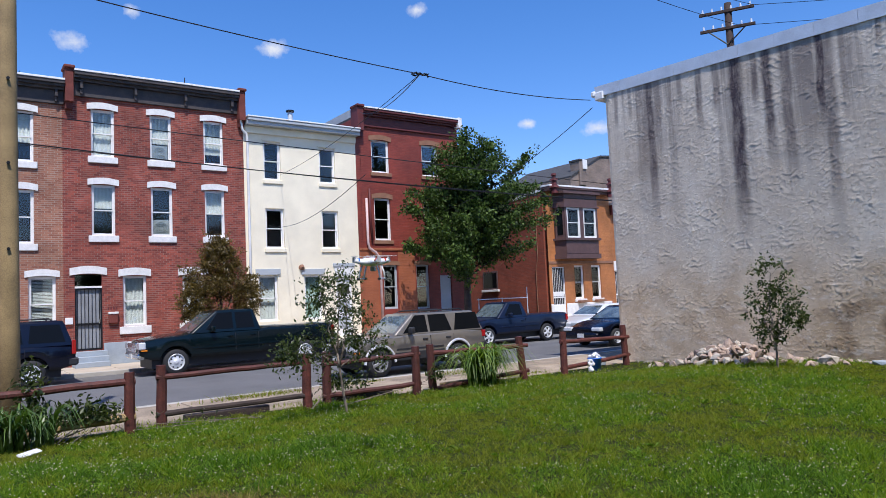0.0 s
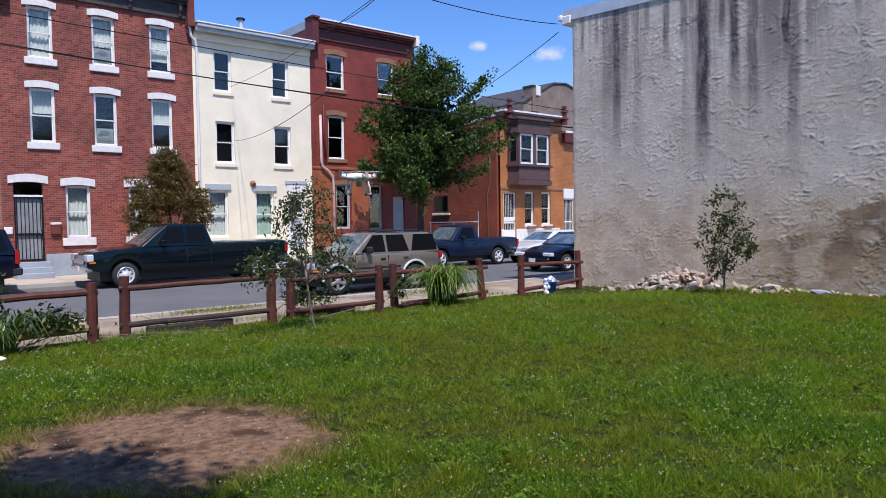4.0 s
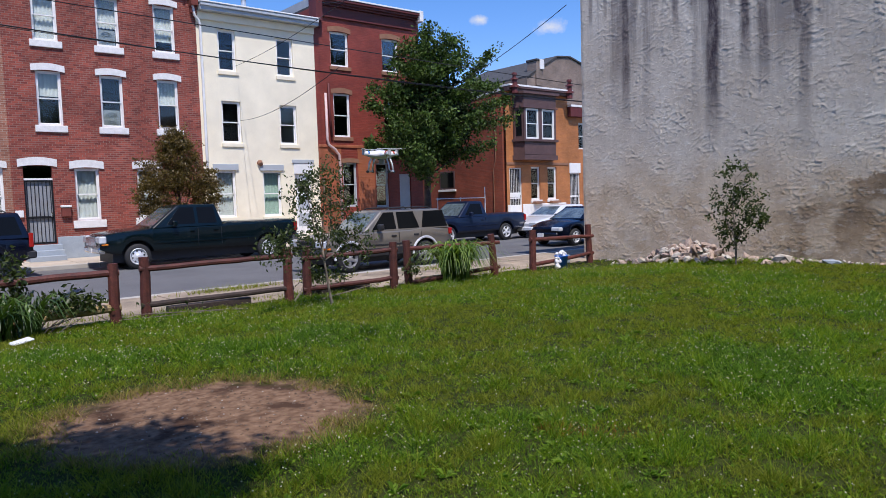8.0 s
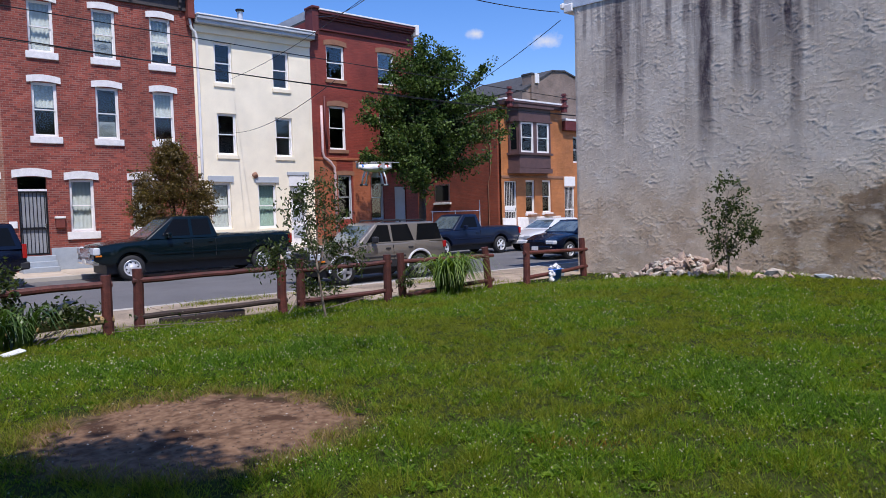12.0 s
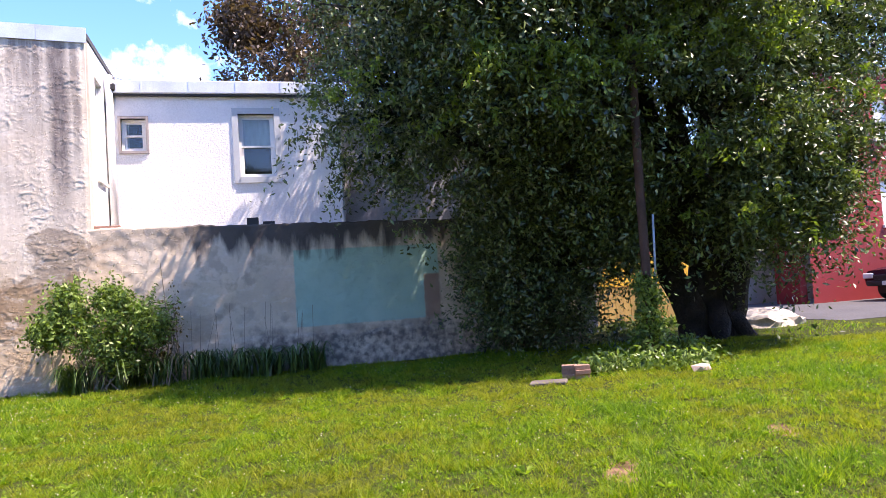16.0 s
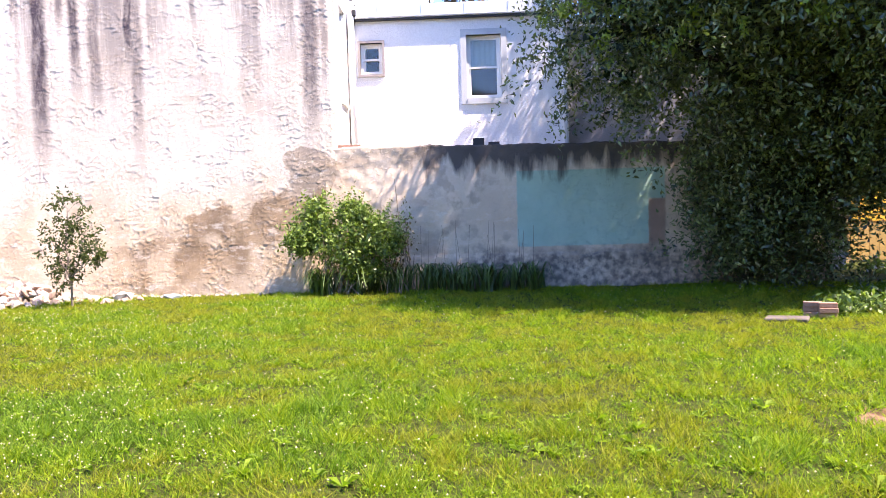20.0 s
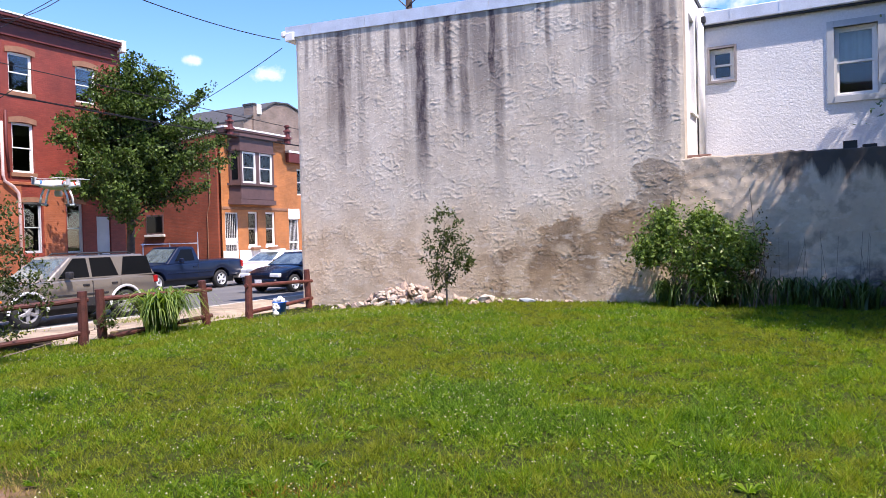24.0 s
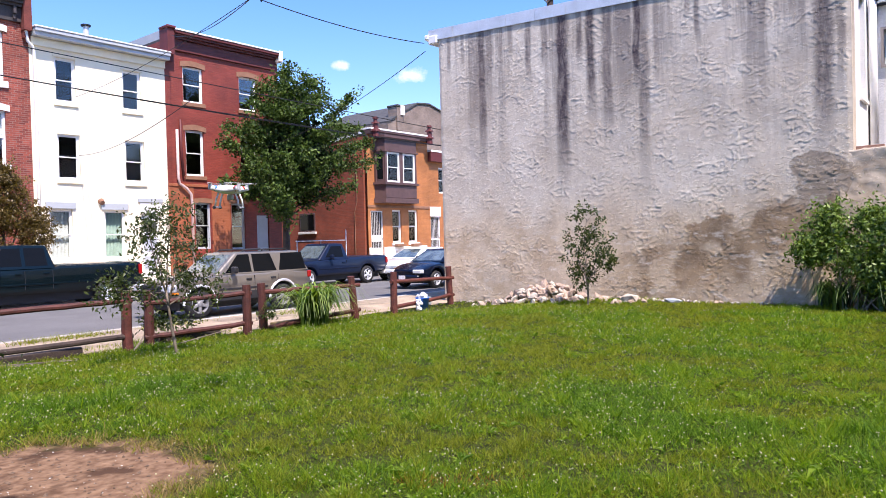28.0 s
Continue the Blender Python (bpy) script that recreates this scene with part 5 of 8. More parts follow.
def lathe(profile, axis_y0, seg=24, caps=True):
    """A solid of revolution about the y axis. profile: (y, radius)."""
    bm = bmesh.new()
    rings = []
    for y, r in profile:
        rings.append([bm.verts.new((r * math.cos(2 * math.pi * j / seg), axis_y0 + y, r * math.sin(2 * math.pi * j / seg))) for j in range(seg)])
    for p, q in zip(rings, rings[1:]):
        for j in range(seg):
            bm.faces.new((p[j], p[(j + 1) % seg], q[(j + 1) % seg], q[j]))
    if caps:
        bm.faces.new(rings[0])
        bm.faces.new(rings[-1][::-1])
    bmesh.ops.recalc_face_normals(bm, faces=bm.faces)
    return bm


def wheel(car, x, y, r, side, rim_mat, spokes=5):
    """side -1: the outer face looks to -y."""
    w = 0.22
    prof = [(-w / 2, r * 0.66), (-w / 2, r * 0.9), (-w / 2 + 0.03, r * 0.985), (-0.05, r), (0.05, r), (w / 2 - 0.03, r * 0.985), (w / 2, r * 0.9), (w / 2, r * 0.66)]
    tyre = part("wheel", lathe(prof, 0, caps=False), M_RUBBER, car, smooth=True)
    tyre.location = (x, y, r)
    s = side
    bm = lathe([(-s * 0.08, r * 0.60), (s * 0.105, r * 0.665), (s * 0.118, r * 0.62), (s * 0.075, r * 0.55), (s * 0.03, r * 0.53)], 0, caps=False)
    softened(part("rim", bm, rim_mat, tyre))
    # black disc backing the gaps between the spokes
    part("brake_drum", lathe([(s * 0.0, r * 0.56), (s * 0.035, r * 0.545), (s * 0.04, 0.03)], 0), M_PLASTIC, tyre)
    if not spokes:
        part("wheel_disc", lathe([(s * 0.045, r * 0.58), (s * 0.075, r * 0.50), (s * 0.088, r * 0.40), (s * 0.088, r * 0.22), (s * 0.10, r * 0.2)], 0), rim_mat, tyre, smooth=True)
        for k in range(8):
            a = 2 * math.pi * k / 8 + 0.2
            # black plug paints the dark of each hole
            hole = rod(bmesh.new(), (r * 0.44 * math.cos(a), s * 0.07, r * 0.44 * math.sin(a)), (r * 0.44 * math.cos(a), s * 0.0905, r * 0.44 * math.sin(a)), 0.026, seg=8)
            part("wheel_hole", hole, M_PLASTIC, tyre)
    for k in range(spokes):
        a = 2 * math.pi * k / spokes + 0.3
        bm = bmesh.new()
        box(bm, 0.05, r * 0.57, min(s * 0.06, s * 0.105), max(s * 0.06, s * 0.105), -0.04, 0.04, 0.012)
        bm.transform(Matrix.Rotation(a, 4, "Y"))
        part("spoke", bm, rim_mat, tyre)
    bm = lathe([(s * 0.06, 0.075), (s * 0.105, 0.07), (s * 0.115, 0.045)], 0, 14)
    part("hub_cap", bm, rim_mat, tyre, smooth=True)


def loft_body(profile, arches, z_sill, wheel_r, half):
    """The lower body: rounded cross-sections set close along its length, with round wheel arches cut into the sills
    and nose and tail drawn in. profile: nose foot, nose, then the upper line to the tail, tail, tail foot."""
    top = sorted(profile[2:-2])
    nose, tail = min(p[0] for p in profile), max(p[0] for p in profile)
    R = wheel_r + 0.075
    xs = [nose, nose + 0.02, *np.arange(nose + 0.07, tail - 0.05, 0.055), tail - 0.02, tail]
    for ax in arches:
        xs += [ax - R + 0.002, ax + R - 0.002, ax - R - 0.004, ax + R + 0.004]
    xs = sorted(xs)
    bm = bmesh.new()
    rings = []
    for x in xs:
        zt = float(np.interp(x, [p[0] for p in top], [p[1] for p in top]))
        end = min(x - nose, tail - x)
        if x <= nose + 0.021:
            zt = min(zt, profile[1][1] + 0.12)
        zb = z_sill + 0.10 * max(0, 1 - end / 0.35)
        for ax in arches:
            if abs(x - ax) < R:
                zb = max(zb, wheel_r + math.sqrt(R * R - (x - ax) ** 2))
        h = half * (1 - 0.085 * max(0, 1 - end / 0.75) ** 2)
        d = max(zt - zb, 0.05)
        sec = [(0.93 * h, zb), (0.985 * h, zb + 0.10 * d), (h, zb + 0.42 * d), (0.995 * h, zb + 0.66 * d), (0.978 * h, zb + 0.78 * d), (0.965 * h, zb + 0.88 * d), (0.90 * h, zb + 0.97 * d), (0.80 * h, zt), (0.3 * h, zt + 0.025)]
        ring = [(x, -y, z) for y, z in sec] + [(x, y, z) for y, z in reversed(sec)]
        rings.append([bm.verts.new(p) for p in ring])
    m = len(rings[0])
    for p, q in zip(rings, rings[1:]):
        for j in range(m):
            k = (j + 1) % m
            bm.faces.new((p[j], q[j], q[k], p[k]))
    bm.faces.new(rings[0])
    bm.faces.new(rings[-1][::-1])
    bmesh.ops.recalc_face_normals(bm, faces=bm.faces)
    return bm


def softened(ob, degrees=32):
    """Smooth shading with creases kept where the surface turns sharply."""
    ob.data.polygons.foreach_set("use_smooth", [True] * len(ob.data.polygons))
    ob.data.set_sharp_from_angle(angle=radians(degrees))
    return ob


def greenhouse(low, top, half_low, half_top):
    """The cabin above the belt line: low and top are (front x, rear x, z)."""
    bm = bmesh.new()
    a = [bm.verts.new(p) for p in ((low[0], -half_low, low[2]), (low[1], -half_low, low[2]), (low[1], half_low, low[2]), (low[0], half_low, low[2]))]
    b = [bm.verts.new(p) for p in ((top[0], -half_top, top[2]), (top[1], -half_top, top[2]), (top[1], half_top, top[2]), (top[0], half_top, top[2]))]
    for i in range(4):
        j = (i + 1) % 4
        bm.faces.new((a[i], a[j], b[j], b[i]))
    bm.faces.new(b)
    bm.faces.new(a[::-1])
    bmesh.ops.recalc_face_normals(bm, faces=bm.faces)
    es = [e for e in bm.edges if max(v.co.z for v in e.verts) > low[2] + 0.1]
    bmesh.ops.bevel(bm, geom=es, offset=0.07, segments=3, profile=0.6, affect="EDGES")
    return bm


def side_pane(low, top, half_low, half_top, u0, u1, slant0=0.0, slant1=0.0, v0=0.10, v1=0.86):
    """Four-cornered pane lying on the cabin's flank; u runs along it, v up it. Returns meshes for both sides."""
    out = []
    for s in (-1, 1):
        bm = bmesh.new()
        ring = []
        for u, v in ((u0, v0), (u1, v0), (u1 - slant1, v1), (u0 + slant0, v1)):
            xa, xb = low[0] + (top[0] - low[0]) * v, low[1] + (top[1] - low[1]) * v
            y = half_low + (half_top - half_low) * v
            z = low[2] + (top[2] - low[2]) * v
            ring.append((u, s * (y + 0.004), z))
        outer = [bm.verts.new(p) for p in ring]
        inner = [bm.verts.new((x, y - s * 0.012, z)) for x, y, z in ring]
        bm.faces.new(outer)
        bm.faces.new(inner[::-1])
        for i in range(4):
            j = (i + 1) % 4
            bm.faces.new((outer[i], inner[i], inner[j], outer[j]))
        bmesh.ops.recalc_face_normals(bm, faces=bm.faces)
        out.append(bm)
    return out


def end_pane(low, top, half_low, half_top, front, v0=0.1, v1=0.88):
    bm = bmesh.new()
    i = 0 if front else 1
    s = -1 if front else 1
    ring = []
    for v, sy in ((v0, -1), (v0, 1), (v1, 1), (v1, -1)):
        x = low[i] + (top[i] - low[i]) * v + s * 0.004
        ring.append((x, sy * (half_low + (half_top - half_low) * v - 0.10), low[2] + (top[2] - low[2]) * v))
    a = [bm.verts.new(p) for p in ring]
    b = [bm.verts.new((x - s * 0.012, y, z)) for x, y, z in ring]
    bm.faces.new(a)
    bm.faces.new(b[::-1])
    for k in range(4):
        j = (k + 1) % 4
        bm.faces.new((a[k], b[k], b[j], a[j]))
    bmesh.ops.recalc_face_normals(bm, faces=bm.faces)
    return bm


def vehicle(name, label, category, at, paint, profile, arches, z_sill, r, half, low, top, half_top, panes, rim, trim, seams=(), bed=None, front_lamp=None, rear_lamp=None, bumper=M_PLASTIC, rack=False, grille=None, amber=False, arch_trim=None, pane_v=(0.14, 0.84), spokes=5, cladding=None):
    """A car standing along x with its nose to -x."""
    car = thing(name, label, category, "parked vehicles", at)
    softened(part("body", loft_body(profile, arches, z_sill, r, half), paint, car))
    part("underbody", nbox(profile[0][0] + 0.35, max(p[0] for p in profile) - 0.35, -half + 0.25, half - 0.25, 0.22, z_sill + 0.25), M_PLASTIC, car)
    for ax in arches:
        part("wheel_well", nbox(ax - r - 0.05, ax + r + 0.05, -half + 0.26, half - 0.26, r * 0.6, r * 2.05), M_PLASTIC, car)
        for s in (-1, 1):
            wheel(car, ax, s * (half - 0.13), r, s, rim, spokes)
            if arch_trim is not None:
                pts = [(ax + (r + 0.09) * math.cos(a), s * (half - 0.005), r + (r + 0.09) * math.sin(a)) for a in [math.pi * k / 12 for k in range(13)]]
                part("arch_trim", tube(pts, 0.035, 6), arch_trim, car)
    hl = half - 0.06
    softened(part("cabin", greenhouse(low, top, hl, half_top), paint, car))
    for u0, u1, s0, s1 in panes:
        for bm in side_pane(low, top, hl, half_top, u0, u1, s0, s1, *pane_v):
            part("side_window", bm, M_TINT, car)
    part("roof_panel", nbox(top[0] + 0.14, top[1] - 0.14, -half_top + 0.14, half_top - 0.14, top[2] - 0.02, top[2] + 0.012, 0.01), paint, car)
    part("windscreen", end_pane(low, top, hl, half_top, True), M_SCREEN, car)
    part("rear_window", end_pane(low, top, hl, half_top, False), M_TINT, car)
    nose, tail = min(p[0] for p in profile), max(p[0] for p in profile)
    part("front_bumper", nbox(nose - 0.05, nose + 0.20, -half + 0.09, half - 0.09, z_sill + 0.02, z_sill + 0.22, 0.06), bumper, car)
    part("rear_bumper", nbox(tail - 0.2, tail + 0.08, -half + 0.05, half - 0.05, z_sill + 0.08, z_sill + 0.30, 0.04), bumper, car)
    for s in (-1, 1):
        y0, y1 = sorted((s * (half - 0.03), s * (half - 0.42)))
        if front_lamp:
            z0, z1 = front_lamp
            hlamp = part("headlight", nbox(nose - 0.02, nose + 0.17, y0 + (0.02 if s > 0 else -0.04), y1 + (0.04 if s > 0 else -0.02), z0, z1, 0.03), M_LAMPCLEAR, car)
            if amber:
                part("indicator", nbox(nose + 0.04, nose + 0.22, min(s * (half - 0.01), s * (half - 0.2)), max(s * (half - 0.01), s * (half - 0.2)), z0 - 0.055, z0 - 0.005, 0.012), M_LAMPAMBER, car)
        if rear_lamp:
            z0, z1 = rear_lamp
            ya, yb = sorted((s * (half + 0.008), s * (half - 0.2)))
            part("tail_light", nbox(tail - 0.10, tail + 0.012, ya * 0.965, yb * 0.965, z0, z1, 0.015), M_LAMPRED, car)
        x = panes[0][0] + 0.12
        ya, yb = sorted((s * (half + 0.17), s * (half - 0.02)))
        part("wing_mirror", nbox(x, x + 0.13, ya, yb, low[2] + 0.02, low[2] + 0.19, 0.03), trim, car)
        ya, yb = sorted((s * (half + 0.012), s * (half - 0.03)))
        part("rubbing_strip", nbox(arches[0] + r + 0.14, arches[1] - r - 0.14, ya, yb, z_sill + 0.24, z_sill + 0.29, 0.008), trim, car)
        for u in seams:
            ya, yb = sorted((s * (half + 0.001), s * (half - 0.03)))
            part("door_seam", nbox(u, u + 0.012, ya, yb + 0.0, z_sill + 0.12, low[2] - 0.06), M_PLASTIC, car)
            ya, yb = sorted((s * (half + 0.02), s * (half - 0.02)))
            part("door_handle", nbox(u - 0.25, u - 0.09, ya, yb, low[2] - 0.17, low[2] - 0.12, 0.01), trim, car)
        if rack:
            part("roof_rail", tube([(top[0] + 0.25, s * (half_top - 0.12), top[2] - 0.01), (top[0] + 0.35, s * (half_top - 0.12), top[2] + 0.06), (top[1] - 0.35, s * (half_top - 0.12), top[2] + 0.06), (top[1] - 0.25, s * (half_top - 0.12), top[2] - 0.01)], 0.018, 6), M_PLASTIC, car)
    if cladding:
        for s in (-1, 1):
            ya, yb = sorted((s * (half + 0.006), s * (half - 0.06)))
            part("sill_cladding", nbox(arches[0] + r + 0.10, arches[1] - r - 0.10, ya, yb, z_sill - 0.03, z_sill + 0.20, 0.02), cladding, car)
    if grille:
        g = part("grille", nbox(nose - 0.03, nose + 0.1, -half * 0.55, half * 0.55, grille[0], grille[1], 0.02), grille[2], car)
        for k in range(3):
            z = grille[0] + (grille[1] - grille[0]) * (k + 0.6) / 3.4
            part("grille_bar", nbox(nose - 0.045, nose - 0.02, -half * 0.52, half * 0.52, z, z + 0.025), bumper, g)
    part("number_plate", nbox(nose - 0.068, nose - 0.051, -0.15, 0.15, z_sill + 0.05, z_sill + 0.19), M_STONE, car)
    if bed:
        part("bed_liner", nbox(bed[0], bed[1], -half + 0.17, half - 0.17, bed[2] - 0.03, bed[2] + 0.006), M_PLASTIC, car)
    return car


def build_vehicles():
    # full-size pickup
    vehicle("pickup_truck", "dark green extended-cab pickup truck with silver wheels", "pickup truck", pose(6.03, 23.30, STREET), M_PAINT_GREEN,
            [(-1.02, 0.50), (-1.05, 0.78), (-1.00, 1.00), (-0.86, 1.09), (-0.3, 1.17), (0.55, 1.24), (0.75, 1.25), (2.75, 1.26), (2.77, 1.29), (5.30, 1.29), (5.34, 0.62), (5.3, 0.52)],
            (0.0, 4.24), 0.50, 0.385, 1.0, (0.42, 2.72, 1.22), (1.30, 2.52, 1.90), 0.74,
            [(0.92, 1.80, 0.42, 0.0), (1.90, 2.50, 0.0, 0.05)], M_ALLOY, M_PAINT_GREEN, seams=(1.84, 2.6), bed=(2.85, 5.25, 1.29),
            front_lamp=(0.82, 1.04), rear_lamp=(0.90, 1.22), bumper=M_CHROME, grille=(0.74, 1.02, M_CHROME), amber=True, pane_v=(0.12, 0.88), spokes=0)
    # tan sport-utility car, nearest
    vehicle("sport_utility_car", "pewter tan four-door sport-utility car parked by the lot", "car", pose(9.30, 16.45, STREET), M_PAINT_TAN,
            [(-0.75, 0.42), (-0.78, 0.62), (-0.71, 0.88), (-0.1, 0.99), (0.66, 1.05), (0.85, 1.06), (3.36, 1.06), (3.44, 0.98), (3.46, 0.50), (3.42, 0.42)],
            (0.0, 2.48), 0.40, 0.355, 0.86, (0.44, 3.42, 1.03), (1.12, 3.14, 1.57), 0.67,
            [(0.74, 1.53, 0.44, 0.02), (1.60, 2.32, 0.0, 0.14), (2.40, 3.32, 0.14, 0.08)], M_ALLOYDARK, M_PLASTIC, seams=(1.57, 2.33), cladding=M_PLASTIC,
            front_lamp=(0.68, 0.86), rear_lamp=(0.82, 1.0), grille=(0.62, 0.84, M_PLASTIC), amber=True, rack=True, arch_trim=M_PAINT_SILVER, pane_v=(0.06, 0.90))
    # blue pickup beyond
    vehicle("pickup_truck", "dark blue compact pickup truck parked across the street", "pickup truck", pose(17.55, 22.30, STREET), M_PAINT_BLUE,
            [(-0.85, 0.48), (-0.88, 0.7), (-0.8, 0.95), (-0.1, 1.03), (0.7, 1.08), (2.1, 1.1), (2.12, 1.12), (4.35, 1.12), (4.37, 0.58), (4.32, 0.5)],
            (0.0, 3.15), 0.44, 0.36, 0.92, (0.5, 2.12, 1.06), (1.2, 1.95, 1.68), 0.68,
            [(0.9, 1.85, 0.4, 0.03)], M_ALLOY, M_PAINT_BLUE, seams=(1.95,), bed=(2.2, 4.28, 1.12),
            front_lamp=(0.72, 0.9), rear_lamp=(0.8, 1.05), bumper=M_PLASTIC, grille=(0.68, 0.9, M_PLASTIC))
    sedan = dict(profile=[(-0.88, 0.34), (-0.9, 0.5), (-0.82, 0.68), (-0.1, 0.86), (0.5, 0.93), (3.0, 0.97), (3.55, 0.96), (3.66, 0.86), (3.66, 0.45), (3.6, 0.34)],
                 arches=(0.0, 2.65), z_sill=0.30, r=0.315, half=0.86, low=(0.35, 3.15, 0.93), top=(1.15, 2.5, 1.38), half_top=0.60,
                 panes=[(0.82, 1.62, 0.5, 0.0), (1.72, 2.62, 0.0, 0.35)], seams=(1.67, 2.5), front_lamp=(0.56, 0.70), rear_lamp=(0.62, 0.85))
    vehicle("sedan_car", "silver white sedan parked in front of the bay house", "car", pose(22.7, 21.6, STREET), M_PAINT_SILVER, rim=M_ALLOY, trim=M_PAINT_SILVER, bumper=M_PAINT_SILVER, **sedan)
    vehicle("sedan_car", "dark navy sedan parked near the corner building", "car", pose(19.35, 17.35, STREET), M_PAINT_NAVY, rim=M_ALLOY, trim=M_PAINT_NAVY, bumper=M_PAINT_NAVY, **sedan)
    # dark sport-utility car at the far kerb, tail to the right
    vehicle("sport_utility_car", "dark navy sport-utility car with roof rails at the kerb", "car", pose(-0.65, 23.50, STREET), M_PAINT_NAVY,
            [(-0.85, 0.48), (-0.88, 0.7), (-0.8, 0.98), (-0.1, 1.08), (0.72, 1.13), (0.9, 1.14), (3.86, 1.14), (3.95, 1.05), (3.97, 0.58), (3.92, 0.48)],
            (0.0, 2.85), 0.45, 0.375, 0.93, (0.48, 3.92, 1.11), (1.22, 3.68, 1.82), 0.72,
            [(0.88, 1.7, 0.45, 0.02), (1.82, 2.66, 0.0, 0.05), (2.8, 3.72, 0.05, 0.14)], M_ALLOY, M_PLASTIC, seams=(1.76, 2.7),
            front_lamp=(0.72, 0.9), rear_lamp=(0.85, 1.25), grille=(0.62, 0.84, M_PLASTIC), rack=True)


build_vehicles()


# ---- fence along the pavement ----
def build_fence():
    posts = [(2.48, 11.30), (2.94, 11.33), (5.28, 11.20), (5.72, 11.36), (7.42, 11.05), (7.93, 11.25), (10.12, 11.05), (11.18, 10.98), (13.55, 11.25)]
    lean = [0.0, 0.0, 0.0, 0.02, 0.0, -0.05, -0.14, 0.02, -0.08]
    f = tagged(thing("fence", "low red-stained timber post and rail fence with leaning posts", "fence"))
    tops = []
    for (x, y), k in zip(posts, lean):
        z = land(x, y)
        h = 0.92 + random.uniform(-0.04, 0.04)
        bm = rod(bmesh.new(), (x, y, z - 0.25), (x + k, y, z + h), 0.085, 0.075, 10, 0.008, 4)
        part("post", bm, M_WOODRED, f, smooth=False)
        tops.append((x, k, y, z, h))

    def rail(i, j, z0, z1, r=0.047, mat=M_WOODRED, ends=0.08, dy=-0.02):
        xa, ka, ya, za, ha = tops[i]
        xb, kb, yb, zb, hb = tops[j]
        a, b = Vector((xa - ends, ya + dy, za + z0)), Vector((xb + ends, yb + dy, zb + z1))
        part("rail", rod(bmesh.new(), a, b, r, r * 0.92, 9, 0.007, 10), mat, f)

    rail(1, 2, 0.78, 0.80)
    rail(1, 2, 0.22, 0.24, mat=M_WOODDARK)
    rail(3, 4, 0.72, 0.76)
    rail(3, 4, 0.16, 0.22, mat=M_WOODRED)
    rail(5, 6, 0.74, 0.72)
    rail(5, 6, 0.05, 0.2, mat=M_WOODRED)
    rail(7, 8, 0.72, 0.66)
    rail(7, 8, 0.14, 0.24)
    x, k, y, z, h = tops[0]
    for zz, mat, r, ze in ((0.76, M_WOODRED, 0.055, 0.70), (0.24, M_WOODGREY, 0.065, 0.12)):
        part("rail", rod(bmesh.new(), (-1.6, y + 0.05, z + ze), (x + 0.08, y, z + zz), r, r, 9, 0.007, 10), mat, f)
    post0 = (-1.5, 11.3)
    part("post", rod(bmesh.new(), (*post0, land(*post0) - 0.25), (*post0, land(*post0) + 0.92), 0.085, 0.075, 10, 0.008, 4), M_WOODRED, f)
    # fallen sleepers behind the rails
    for i, (x0, x1, yy, col) in enumerate(((3.35, 4.75, 11.55, M_WOODDARK), (6.0, 7.2, 11.55, M_WOODDARK), (8.25, 9.7, 11.35, M_WOODGREY))):
        t = thing("timber_sleeper", "dark weathered timber sleeper lying behind the fence", "timber", "sleepers")
        part("beam", nbox(x0, x1, yy, yy + 0.17, land(x0, yy) - 0.06, land(x0, yy) + 0.12, 0.015), col, t)


build_fence()


# ---- plants ----
def leaf_material(name, dark, light, trans=0.35, spec=0.5, rough=0.42):
    m = bpy.data.materials.new(name)
    m.use_nodes = True
    n, l = m.node_tree.nodes, m.node_tree.links
    p = n["Principled BSDF"]
    p.inputs["Roughness"].default_value, p.inputs["Specular IOR Level"].default_value = rough, spec
    geo = n.new("ShaderNodeNewGeometry")
    r = n.new("ShaderNodeValToRGB")
    r.color_ramp.elements[0].color, r.color_ramp.elements[1].color = (*dark, 1), (*light, 1)
    l.new(geo.outputs["Random Per Island"], r.inputs["Fac"])
    l.new(r.outputs["Color"], p.inputs["Base Color"])
    tr, mx = n.new("ShaderNodeBsdfTranslucent"), n.new("ShaderNodeMixShader")
    mulc = n.new("ShaderNodeMix")
    mulc.data_type, mulc.blend_type = "RGBA", "MULTIPLY"
    mulc.inputs["Factor"].default_value = 1.0
    mulc.inputs["B"].default_value = (1.5, 1.7, 0.6, 1)
    l.new(r.outputs["Color"], mulc.inputs["A"])
    l.new(mulc.outputs["Result"], tr.inputs["Color"])
    mx.inputs[0].default_value = trans
    l.new(p.outputs[0], mx.inputs[1])
    l.new(tr.outputs[0], mx.inputs[2])
    l.new(mx.outputs[0], n["Material Output"].inputs["Surface"])
    return m


M_LEAF = leaf_material("broad_green_leaves", (0.010, 0.024, 0.007), (0.165, 0.220, 0.066), 0.12, 0.55, 0.36)
# dark copy of the leaf colour: the crown's inner shade is painted in
M_LEAF_SHADED = leaf_material("shaded_inner_leaves", (0.008, 0.017, 0.006), (0.022, 0.040, 0.012), 0.0, 0.2, 0.6)
# bright copy of the leaf colour, with sunlight painted into it
M_LEAF_LIT = leaf_material("sunlit_yellow_green_leaves", (0.085, 0.145, 0.020), (0.240, 0.310, 0.060), 0.35, 0.4, 0.42)
M_LEAF_STREET = leaf_material("street_tree_leaves", (0.009, 0.024, 0.004), (0.095, 0.152, 0.026), 0.13, 0.22, 0.5)
M_LEAF_BRONZE = leaf_material("bronze_green_leaves", (0.050, 0.034, 0.010), (0.185, 0.125, 0.030))
